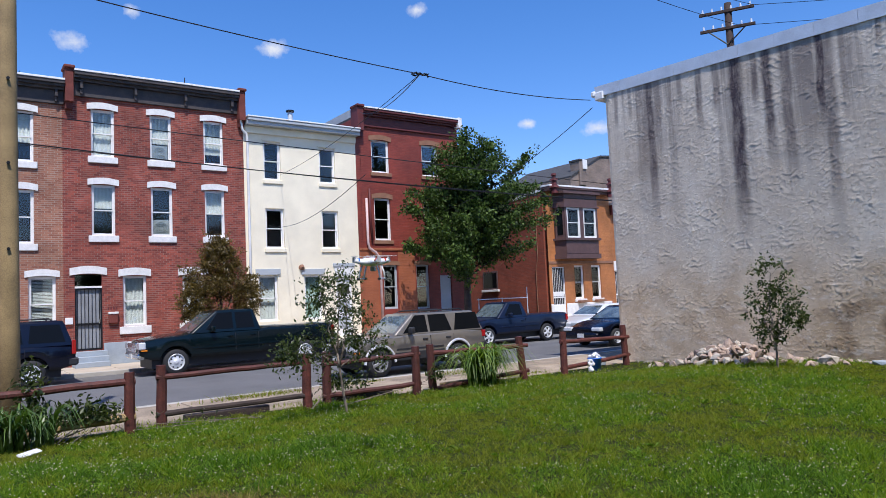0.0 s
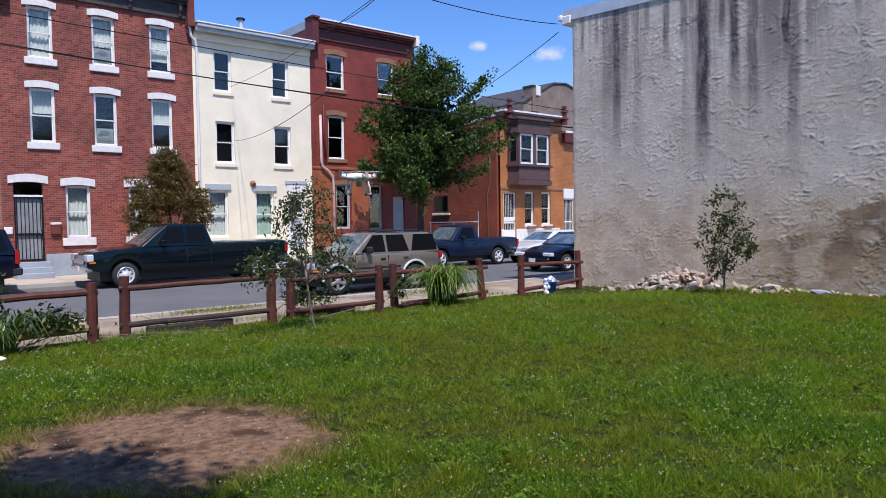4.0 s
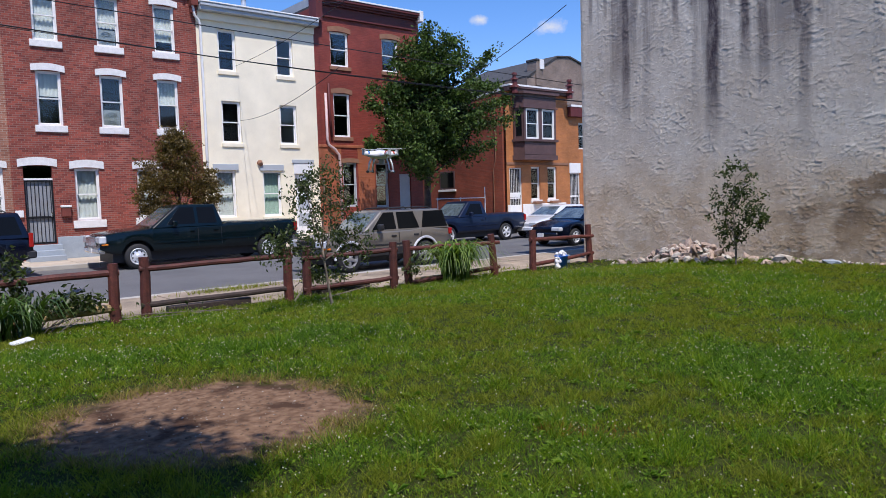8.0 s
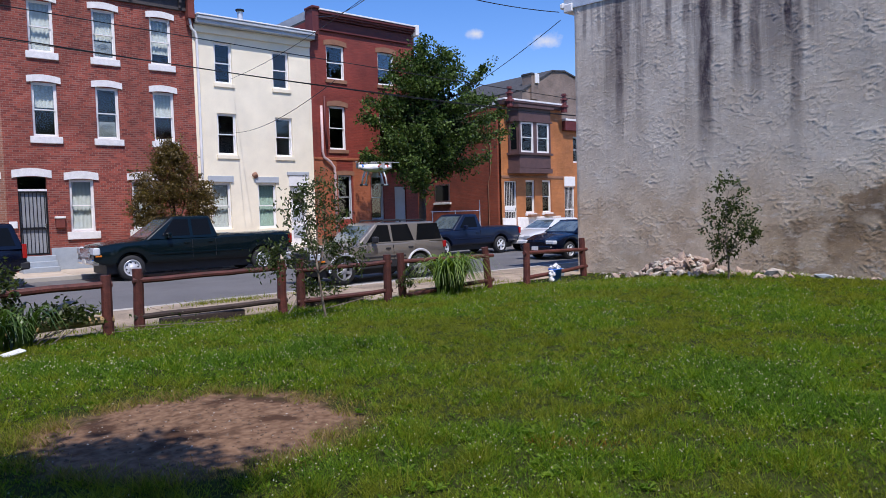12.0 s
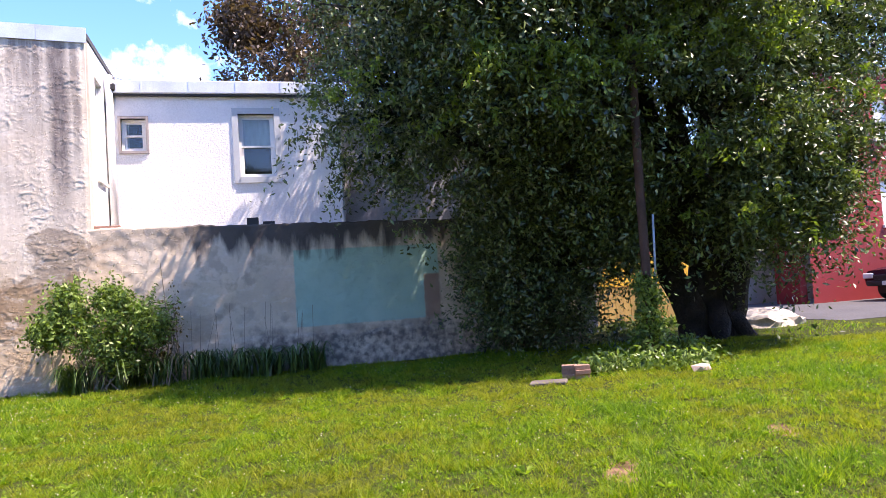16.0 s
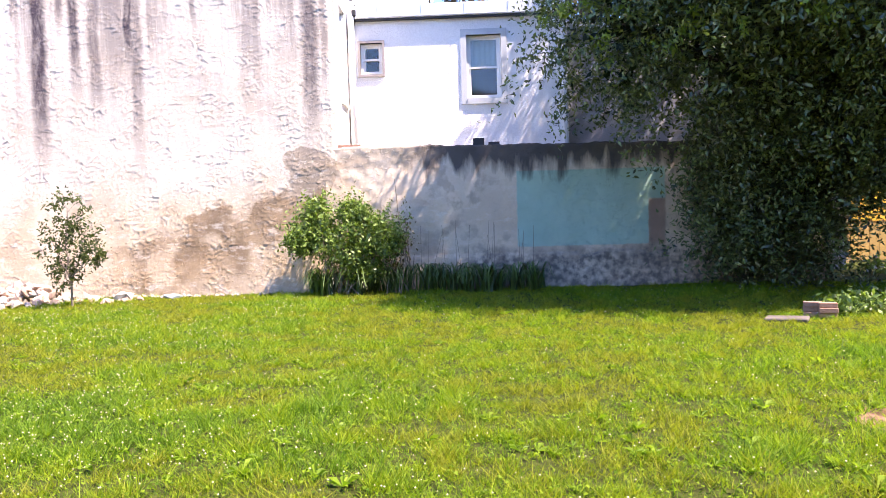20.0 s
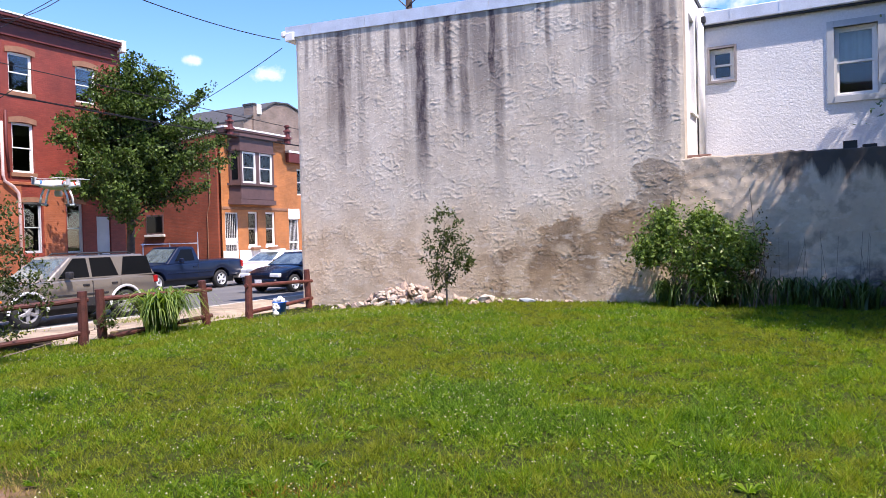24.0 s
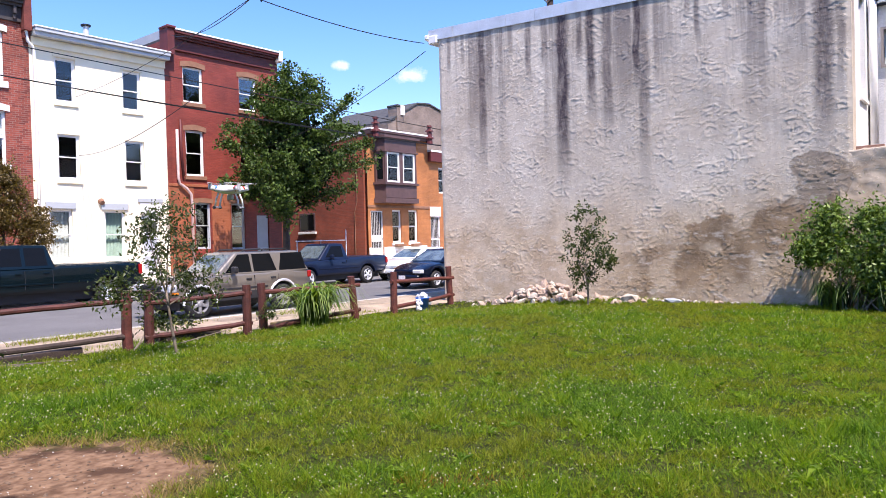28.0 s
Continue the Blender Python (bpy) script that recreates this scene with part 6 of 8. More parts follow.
M_LEAF_OLIVE = leaf_material("olive_sapling_leaves", (0.018, 0.032, 0.008), (0.085, 0.110, 0.030), 0.3, 0.35)
M_LEAF_BUSH = leaf_material("bright_bush_leaves", (0.026, 0.064, 0.011), (0.235, 0.335, 0.078), 0.28, 0.4)
M_LEAF_DARKRED = leaf_material("purple_brown_leaves", (0.035, 0.022, 0.018), (0.085, 0.055, 0.035))
M_LILY = leaf_material("sunlit_lily_leaves", (0.050, 0.095, 0.012), (0.235, 0.320, 0.070), 0.3, 0.35)
M_BLADE = leaf_material("strap_leaves", (0.016, 0.048, 0.008), (0.11, 0.18, 0.035), 0.2)
M_GRASS = leaf_material("grass_blades", (0.052, 0.115, 0.005), (0.275, 0.370, 0.024), 0.5, 0.16, 0.52)
M_CLOVER = material("clover_bloom", (0.50, 0.48, 0.27), 0.8, bump=0)


def leaves(name, centers, size, mat, parent, rng, droop=0.3, long=1.9, flat=0.0):
    """Many small pointed leaves, each a folded pair of faces, one at each centre."""
    c = np.asarray(centers, float)
    n = len(c)
    d = rng.normal(size=(n, 3))
    d[:, 2] -= droop
    d /= np.linalg.norm(d, axis=1)[:, None]
    u = np.cross(d, rng.normal(size=(n, 3)) * (1 - flat) + np.array((0, 0, 1.6)) * flat)
    u /= np.linalg.norm(u, axis=1)[:, None]
    w = np.cross(d, u)
    s = size * rng.uniform(0.6, 1.35, n)[:, None]
    tip, a = c + d * s * long, c + d * s * 0.8 + u * s * 0.45 + w * s * 0.12
    b = c + d * s * 0.8 - u * s * 0.45 + w * s * 0.12
    verts = np.stack([c, a, tip, b], 1).reshape(-1, 3)
    k = np.arange(n)[:, None] * 4
    faces = np.concatenate([k + [0, 1, 2], k + [0, 2, 3]], 1).reshape(-1, 3)
    me = bpy.data.meshes.new(name)
    me.vertices.add(len(verts))
    me.vertices.foreach_set("co", verts.ravel())
    me.loops.add(faces.size)
    me.loops.foreach_set("vertex_index", faces.ravel())
    me.polygons.add(len(faces))
    me.polygons.foreach_set("loop_start", np.arange(len(faces)) * 3)
    me.update(calc_edges=True)
    me.validate()
    me.materials.append(mat)
    ob = new(name, me)
    ob.parent = parent
    return ob


def grow(rng, base, height, trunk_r, lobes, limbs, leaves_each, leaf, mat_leaf, mat_bark, name, label, category="tree", shell_bias=0.6, lean=(0, 0), clump=0.45, limb_r=0.35, twigs=0, spray=0.0, droop=0.35, flat=0.0, long=1.9, inner=0):
    """A tree: tapered trunk, limbs that reach into each lobe of the crown, and leaves in clumps over the lobes.
    lobes: (x, y, z, rx, ry, rz) from the base."""
    base = Vector(base)
    t = thing(name, label, category)
    bm = bmesh.new()
    fork = Vector((lean[0] * height, lean[1] * height, height))
    rod(bm, base - Vector((0, 0, 0.15)), base + fork, trunk_r, trunk_r * 0.7, 10, trunk_r * 0.25, 5)
    part("trunk", bm, mat_bark, t, smooth=True)
    centers = []
    for i, (x, y, z, rx, ry, rz) in enumerate(lobes):
        c = base + Vector((x, y, z))
        bm = bmesh.new()
        start = base + fork * rng.uniform(0.75, 1.0)
        mid = start.lerp(c, 0.5) + Vector(rng.normal(size=3)) * 0.12 * max(rx, 0.3)
        lr = trunk_r * limb_r * (0.25 if z < height * 1.5 and trunk_r > 0.4 else 1.0)
        rod(bm, start, mid, lr * 1.2, lr * 0.8, 7)
        rod(bm, mid, c, lr * 0.8, lr * 0.4, 6)
        for _ in range(5):
            e = c + Vector(rng.normal(size=3) * (rx, ry, rz) * 0.5)
            rod(bm, c.lerp(mid, rng.uniform(0, 0.6)), e, trunk_r * limb_r * 0.3, trunk_r * limb_r * 0.08, 5)
        part("limb", bm, mat_bark, t, smooth=True)
        vol = rx * ry * rz
        k = max(4, int(leaves_each[0]))
        d = rng.normal(size=(k, 3))
        d /= np.linalg.norm(d, axis=1)[:, None]
        rad = rng.uniform(0, 1, k) ** (1 / 3) * (1 - shell_bias) + shell_bias * rng.uniform(0.75, 1.08, k)
        cl = np.array(c) + d * rad[:, None] * (rx, ry, rz)
        for q, dq in zip(cl, d):
            m = rng.normal(size=(leaves_each[1], 3)) * clump * (0.6 + 0.6 * rng.random())
            m[:, 2] *= 0.7
            if spray:
                # leaves along a drooping twig that points out of the crown
                run = rng.random(leaves_each[1])[:, None] * spray * rng.uniform(0.5, 1.4)
                way = dq + rng.normal(size=3) * 0.45
                m = m * 0.4 + run * way + run * run * np.array((0, 0, -droop / spray))
            centers.append(q + m)
    mass = base + sum((Vector(l[:3]) for l in lobes), Vector()) / len(lobes)
    if twigs:
        bm = bmesh.new()
        for x, y, z, rx, ry, rz in lobes:
            c = base + Vector((x, y, z))
            for _ in range(twigs):
                d = (c - mass) / max((c - mass).length, 0.4) * 0.8 + Vector(rng.normal(size=3)) * 0.8 + Vector((0, 0, 0.35))
                d.normalize()
                a = c + Vector((d.x * rx, d.y * ry, d.z * rz)) * 0.7
                ln = max(rx, rz) * rng.uniform(0.45, 0.95)
                b = a + d * ln
                rod(bm, a, b, 0.012 + leaf * 0.06, 0.004, 4)
                k = int(14 + 26 * ln / max(leaf * 6, 0.1))
                s = rng.random(k) ** 0.8
                q = np.array(a)[None] + np.array(d)[None] * (ln * s)[:, None] + rng.normal(size=(k, 3)) * (clump * 0.55 * (1.1 - s))[:, None]
                centers.append(q)
        tagged(part("twig", bm, mat_bark, t), kind="stuff")
    leaves("crown", np.concatenate(centers), leaf, mat_leaf, t, rng, flat=flat, long=long)
    # oversized dark leaves added inside the lobes to hold back light
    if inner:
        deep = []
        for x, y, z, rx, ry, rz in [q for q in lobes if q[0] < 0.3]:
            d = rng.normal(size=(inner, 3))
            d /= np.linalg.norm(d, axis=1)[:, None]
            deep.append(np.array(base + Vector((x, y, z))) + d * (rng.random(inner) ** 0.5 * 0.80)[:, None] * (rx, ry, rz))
        leaves("inner_foliage", np.concatenate(deep), leaf * 2.9, M_LEAF_SHADED, t, rng)
    return t


# bark made darker so the trunk's shade under the crown is in its colour
M_BARKDARK = material("dark_furrowed_bark", (0.034, 0.025, 0.020), 0.95, var=0.45, scale=4.0, fine=26, bump=0.9, dist=0.05, second=(0.016, 0.012, 0.010))


def street_tree(rng):
    """An open street tree: a leader with rising limbs, each carrying flat sprays of leaves."""
    t = thing("street_tree", "open-crowned green street tree on the pavement by the red house", "tree")
    base = Vector((19.4, 25.1, -0.24))
    line = [base, base + Vector((0.05, 0, 2.6)), base + Vector((-0.05, 0, 5.2)), base + Vector((0.25, 0, 7.4)), base + Vector((0.35, 0, 8.9))]
    bm = bmesh.new()
    for k in range(4):
        rod(bm, line[k], line[k + 1], (0.19, 0.15, 0.10, 0.05)[k], (0.15, 0.10, 0.05, 0.015)[k], 9, 0.012, 3)
    part("trunk", bm, M_BARK, t, smooth=True)
    cs = []
    reach_at = ((2.5, 1.7), (3.6, 2.9), (4.6, 3.4), (5.6, 3.7), (6.6, 3.6), (7.6, 2.7), (8.6, 1.7), (9.5, 0.5))
    count = 74
    for i in range(count):
        tz = 3.5 + 5.5 * ((i * 0.618) % 1.0) ** 0.95
        a = rng.uniform(0, 2 * math.pi)
        full = float(np.interp(tz, [q[0] for q in reach_at], [q[1] for q in reach_at])) * (rng.uniform(0.55, 1.0) if i < 52 else rng.uniform(0.3, 0.6))
        dx = math.cos(a) * full * (1.38 if math.cos(a) > 0 else 0.86)
        dy = math.sin(a) * min(full, 2.6) * 0.85
        tip = base + Vector((dx + 0.2, dy, tz))
        z0 = max(2.0, tz - 0.55 * full)
        s = base + Vector((0.03 * z0, 0, z0))
        mid = s.lerp(tip, 0.5) + Vector((0, 0, 0.12 * full))
        bm = bmesh.new()
        rod(bm, s, mid, 0.05, 0.03, 6)
        rod(bm, mid, tip, 0.03, 0.008, 5)
        part("limb", bm, M_BARK, t, smooth=True)
        n = max(4, int(full / 0.22))
        for k in range(n):
            f = 0.25 + 0.75 * (k + rng.random()) / n
            p = (s.lerp(mid, f * 2) if f < 0.5 else mid.lerp(tip, f * 2 - 1))
            for sgn in (-1, 1):
                w = a + sgn * rng.uniform(0.3, 1.3)
                ln = rng.uniform(0.35, 0.85) * (1.15 - 0.5 * f)
                m = 30
                r = rng.random(m)[:, None] * ln
                way = np.array((math.cos(w), math.sin(w), rng.normal() * 0.5 - 0.05))
                cs.append(np.array(p) + r * way + rng.normal(size=(m, 3)) * (0.12, 0.12, 0.11))
    # long limb that reaches up over the next house
    for s, e in ((Vector((0.3, -0.2, 5.2)), Vector((3.9, -0.3, 8.6))), (Vector((0.3, 0, 4.6)), Vector((5.0, 0, 6.5))), (Vector((0.2, 0, 6.4)), Vector((0.1, -0.1, 9.2))), (Vector((-0.2, 0, 4.4)), Vector((-3.0, -0.2, 5.8))), (Vector((-0.2, 0, 3.4)), Vector((-3.2, -0.3, 4.1)))):
        bm = rod(bmesh.new(), base + s, base + e, 0.06, 0.012, 6, 0.05, 5)
        part("limb", bm, M_BARK, t, smooth=True)
        for k in range(34):
            p = np.array(base + s.lerp(e, 0.3 + 0.7 * rng.random()))
            way = rng.normal(size=3) * (0.5, 0.5, 0.35) + np.array((e - s).normalized()) * 0.6
            cs.append(p + rng.random(40)[:, None] * rng.uniform(0.2, 0.6) * way + rng.normal(size=(40, 3)) * 0.09)
    leaves("crown", np.concatenate(cs), 0.092, M_LEAF_STREET, t, rng, flat=0.25, long=1.5)
    # dark leaves added in the crown's middle as painted shade
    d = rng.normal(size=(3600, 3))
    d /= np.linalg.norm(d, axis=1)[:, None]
    leaves("inner_foliage", np.array(base + Vector((0.8, 0, 5.4))) + d * (rng.random(3600) ** 0.5)[:, None] * (1.7, 1.2, 2.0), 0.17, M_LEAF_SHADED, t, rng)


def build_trees():
    rng = np.random.default_rng(7)
    street_tree(rng)
    # small bronze tree by the brick house
    grow(rng, (8.5, 25.6, -0.24), 1.3, 0.08,
         [(0, 0, 2.2, 1.15, 0.9, 0.8), (-0.4, 0, 2.9, 0.8, 0.7, 0.65), (0.45, 0, 2.8, 0.8, 0.7, 0.6), (0.0, 0, 3.5, 0.6, 0.5, 0.5), (-0.1, 0, 4.0, 0.28, 0.22, 0.35), (0.95, 0, 2.2, 0.45, 0.5, 0.5), (-0.95, 0, 2.1, 0.45, 0.5, 0.5)],
         2, (120, 30), 0.046, M_LEAF_BRONZE, M_BARK, "small_street_tree", "small bronze-green tree in front of the brick house", clump=0.16, twigs=3, shell_bias=0.4, spray=0.26, droop=-0.1, flat=0.4)
    # sapling inside the fence, leaning
    grow(rng, (5.30, 9.75, land(5.3, 9.75)), 0.95, 0.022,
         [(-0.12, 0, 1.05, 0.35, 0.3, 0.25), (-0.28, 0, 1.55, 0.3, 0.28, 0.3), (0.05, 0, 1.75, 0.25, 0.25, 0.35), (-0.62, 0, 1.05, 0.28, 0.2, 0.12), (-0.05, 0, 2.0, 0.14, 0.14, 0.2), (-0.4, 0, 1.9, 0.1, 0.1, 0.2), (0.42, 0, 1.05, 0.25, 0.2, 0.18), (-0.95, 0, 1.0, 0.14, 0.12, 0.08), (0.2, 0, 1.35, 0.25, 0.2, 0.25)],
         2, (34, 13), 0.032, M_LEAF_OLIVE, M_BARKPALE, "fruit_sapling", "thin leaning fruit sapling with olive leaves", lean=(-0.16, 0), clump=0.10, limb_r=0.5, spray=0.20, droop=0.2, flat=0.3)
    # sapling by the rubble
    grow(rng, (12.77, 7.05, land(12.77, 7.05)), 0.55, 0.022,
         [(0, 0, 1.0, 0.3, 0.3, 0.45), (0, 0.3, 1.15, 0.22, 0.25, 0.35), (0, -0.25, 1.2, 0.2, 0.22, 0.4), (0, 0, 1.75, 0.14, 0.25, 0.25), (0, -0.42, 0.95, 0.14, 0.16, 0.16), (0, 0.1, 0.6, 0.18, 0.2, 0.2)],
         2, (42, 11), 0.034, M_LEAF_OLIVE, M_BARKPALE, "wall_sapling", "slender upright sapling standing by the rubble heap", clump=0.09, limb_r=0.5, spray=0.12, droop=-0.1, flat=0.2)
    # large tree at the back of the lot
    lobes = [(12.6, -2.7, 4.6, 1.2, 1.2, 1.3), (13.2, -3.2, 6.2, 1.6, 1.6, 1.4), (12.0, -4.2, 4.5, 1.5, 1.5, 1.4), (12.5, -4.6, 6.6, 1.9, 1.9, 1.6), (11.5, -6.0, 5.0, 1.9, 1.9, 1.8),
             (12.0, -7.0, 7.0, 2.4, 2.2, 2.0), (11.2, -8.0, 4.3, 1.8, 1.7, 1.6), (11.8, -9.5, 6.0, 2.2, 2.0, 2.0), (11.5, -10.8, 5.7, 1.6, 1.5, 1.0), (12.5, -12.0, 6.6, 1.8, 1.8, 1.3),
             (11.0, -9.1, 2.9, 0.9, 0.9, 0.9), (11.3, -9.7, 3.0, 0.9, 0.8, 0.8), (13.4, -5.3, 2.8, 0.8, 1.2, 1.2), (13.75, -5.8, 1.2, 0.5, 1.0, 1.0), (12.7, -6.9, 2.15, 0.5, 0.5, 0.4), (13.7, -4.9, 1.7, 0.5, 0.5, 1.0),
             # the last three lobes are added above the view to shade the lawn
             (12.3, -6.4, 3.1, 1.0, 1.0, 0.8), (11.0, -8.6, 3.0, 0.8, 1.0, 0.9), (11.4, -9.6, 2.9, 0.5, 0.75, 0.5), (11.2, -10.0, 3.7, 0.9, 0.9, 0.9), (12.0, -10.2, 3.1, 0.6, 0.7, 0.6), (13.2, -5.4, 1.9, 0.6, 1.0, 1.0), (12.8, -5.9, 3.9, 1.1, 1.2, 1.0), (14.6, -9.2, 4.6, 1.6, 2.2, 1.6), (14.9, -6.0, 5.2, 1.3, 1.8, 1.5), (15.1, -3.9, 7.5, 1.2, 1.1, 1.2), (15.2, -4.8, 6.4, 1.1, 1.2, 1.2), (13.5, -7.5, 8.6, 2.5, 3.0, 1.5), (13.0, -3.8, 8.0, 1.8, 1.8, 1.2), (14.0, -11.0, 7.8, 2.4, 2.4, 1.6), (10.6, -7.4, 6.4, 1.5, 1.8, 1.4), (10.9, -4.6, 5.4, 1.3, 1.5, 1.2), (10.6, -3.6, 6.6, 1.2, 1.3, 1.0), (10.6, -5.2, 7.3, 1.4, 1.6, 1.0), (9.9, -5.9, 6.7, 1.0, 1.3, 0.8), (9.8, -7.5, 6.9, 1.2, 1.3, 0.9)]
    base = Vector((13.07, -9.15, 0))
    t = grow(rng, base, 1.9, 0.42, [(x - base.x, y - base.y, z, a, b, c) for x, y, z, a, b, c in lobes], 2, (150, 70), 0.046, M_LEAF, M_BARKDARK, "large_tree", "large spreading broadleaf tree at the back of the lot", clump=0.30, limb_r=0.42, twigs=6, shell_bias=0.45, spray=0.60, droop=0.7, flat=0.25, long=2.2, inner=220)
    # sprays hanging out of the crown, their sunlight painted in as brighter leaf colour
    lit_sprays = []
    for x, y, z, n in ((10.2, -3.8, 4.85, 5), (10.1, -4.9, 4.7, 6), (10.1, -5.7, 4.9, 8), (10.0, -7.3, 5.25, 7), (10.0, -8.0, 5.0, 6), (10.1, -8.4, 4.0, 5), (10.4, -4.5, 3.9, 3), (11.2, -2.8, 4.2, 3), (10.0, -7.4, 3.1, 4), (10.6, -9.9, 3.0, 5), (10.6, -9.5, 2.0, 5), (11.5, -2.0, 4.7, 3), (10.3, -6.6, 5.6, 6), (10.2, -5.6, 6.2, 7), (10.1, -8.8, 5.4, 7), (10.4, -10.2, 4.4, 8), (10.2, -9.2, 3.4, 6), (10.9, -3.6, 5.6, 6), (11.0, -10.6, 5.2, 6), (10.1, -8.2, 2.4, 5)):
        for _ in range(n * (4 if z > 4.5 else 2)):
            a = np.array((x, y, z)) + rng.normal(size=3) * (0.25, 0.42, 0.22)
            way = np.array((-0.5, rng.normal() * 0.6, rng.normal() * 0.35 + 0.1))
            run = rng.random(34)[:, None] * rng.uniform(0.25, 0.6)
            lit_sprays.append(a + run * way + run * run * (0, 0, -0.8) + rng.normal(size=(34, 3)) * 0.04)
    leaves("young_foliage", np.concatenate(lit_sprays), 0.047, M_LEAF_LIT, t, rng, droop=0.7, long=2.2)
    bm = bmesh.new()
    for k in range(5):
        a = 2 * math.pi * k / 5 + 0.3
        out = Vector((math.cos(a), math.sin(a), 0))
        rod(bm, base + out * 0.80 + Vector((0, 0, -0.12)), base + out * 0.12 + Vector((0, 0, 0.6)), 0.11, 0.30, 9, 0.04, 4)
    rod(bm, base + Vector((0, 0.2, -0.2)), base + Vector((-0.1, 1.35, 2.4)), 0.36, 0.20, 12, 0.05, 7)
    rod(bm, base + Vector((0, -0.2, -0.2)), base + Vector((-0.3, -0.8, 2.6)), 0.36, 0.22, 12, 0.05, 7)
    part("leaning_stem", bm, M_BARKDARK, t, smooth=True)
    # a crown overhead that throws the dappled shade beside the bare patch
    grow(rng, (-2.85, -0.80, 0), 3.0, 0.28, [(1.3, 1.6, 6.2, 1.2, 1.1, 0.9), (2.1, 2.0, 5.8, 0.8, 0.8, 0.6), (0.3, 0.6, 6.6, 1.6, 1.5, 1.2), (-0.8, 0.2, 6.0, 1.4, 1.4, 1.2), (0.2, 2.4, 6.4, 1.2, 1.0, 0.8)], 2, (150, 24), 0.075, M_LEAF, M_BARK, "shade_tree", "leafy tree that shades the bare earth patch", clump=0.2)
    # purple-leaved tree behind the white wing
    grow(rng, (25.5, -3.5, 0), 6.0, 0.3, [(-1.5, 2.4, 9.0, 1.7, 1.7, 1.5), (-1.2, 0.6, 9.6, 2.0, 2.0, 1.8), (-0.5, 1.6, 11.2, 1.6, 1.8, 1.3), (0, -1.2, 10.4, 2.2, 2.2, 2.0), (-1.5, 3.2, 10.4, 0.9, 0.9, 0.8)], 2, (130, 24), 0.10, M_LEAF_DARKRED, M_BARK, "purple_tree", "purple-brown leaved tree behind the white wing", clump=0.28)
    grow(rng, (-0.5, 52, -0.3), 8.0, 0.35, [(0, 0, 15.5, 3.0, 3.0, 2.0), (2.0, 0, 16.6, 2.2, 2.2, 1.6), (-2.5, 0, 16.0, 2.4, 2.4, 1.8)], 2, (120, 20), 0.2, M_LEAF_STREET, M_BARK, "far_tree", "green tree rising behind the row houses", clump=0.5)


build_trees()


# ---- poles and cables ----
def sag(a, b, drop, n=24):
    a, b = Vector(a), Vector(b)
    return [a.lerp(b, i / n) - Vector((0, 0, drop * 4 * (i / n) * (1 - i / n))) for i in range(n + 1)]


def build_poles():
    p = thing("utility_pole", "weathered round timber utility pole beside the fence", "utility pole")
    part("pole", rod(bmesh.new(), (1.02, 12.3, -0.4), (0.99, 12.3, 10.5), 0.15, 0.115, 14, 0.006, 6), M_WOODGREY, p, smooth=True)
    for z in (4.85, 4.36):
        part("cable_bracket", rod(bmesh.new(), (1.0, 12.4, z - 0.02), (1.0, 12.84, z), 0.02, 0.016, 8), M_IRON, p)
    for z in (2.6, 3.9, 5.2):
        part("bolt", rod(bmesh.new(), (1.0, 12.12, z), (1.0, 12.18, z), 0.025, 0.02, 8), M_IRON, p)


build_poles()


def crossarm_pole():
    p = thing("crossarm_pole", "tall timber utility pole with two crossarms and insulators", "utility pole")
    x, y = 24.7, 14.7
    part("pole", rod(bmesh.new(), (x, y, -0.4), (x, y, 12.35), 0.17, 0.13, 10), M_POLEDARK, p, smooth=True)
    d = Vector((0.50, -0.86, 0)).normalized()
    for k, z in enumerate((11.9, 11.35)):
        a = Vector((x, y, z + (0.12 if k == 0 else 0))) - d * 0.98
        b = Vector((x, y, z + (0.12 if k == 0 else 0))) + d * 0.98
        arm = part("crossarm", rod(bmesh.new(), a - Vector((0.12, 0, 0)), b - Vector((0.12, 0, 0)), 0.07, seg=4), M_POLEDARK, p)
        for i in range(6):
            q = a.lerp(b, (i + 0.4) / 5.8)
            part("insulator", rod(bmesh.new(), q + Vector((-0.12, 0, 0.05)), q + Vector((-0.12, 0, 0.2)), 0.045, 0.03, 8), M_TIN, arm)
    for s in (-1, 1):
        part("brace", rod(bmesh.new(), Vector((x - 0.15, y, 10.7)), Vector((x - 0.15, y, 11.35)) + d * 0.7 * s, 0.025, seg=5), M_IRON, p)
    for i, z in enumerate((12.1, 11.4)):
        for k, (ex, ey, ez) in enumerate(((0, 13.2, 12.8), (60, -20, 13))):
            w = thing("overhead_line", "thin black overhead power line at the crossarm pole", "cable", "overhead lines")
            part("cable", tube(sag((x + d.x * (0.9 - 0.5 * i), y + d.y * (0.9 - 0.5 * i), z), (ex, ey, ez), 0.8), 0.013, 4), M_WIRE, w)


crossarm_pole()


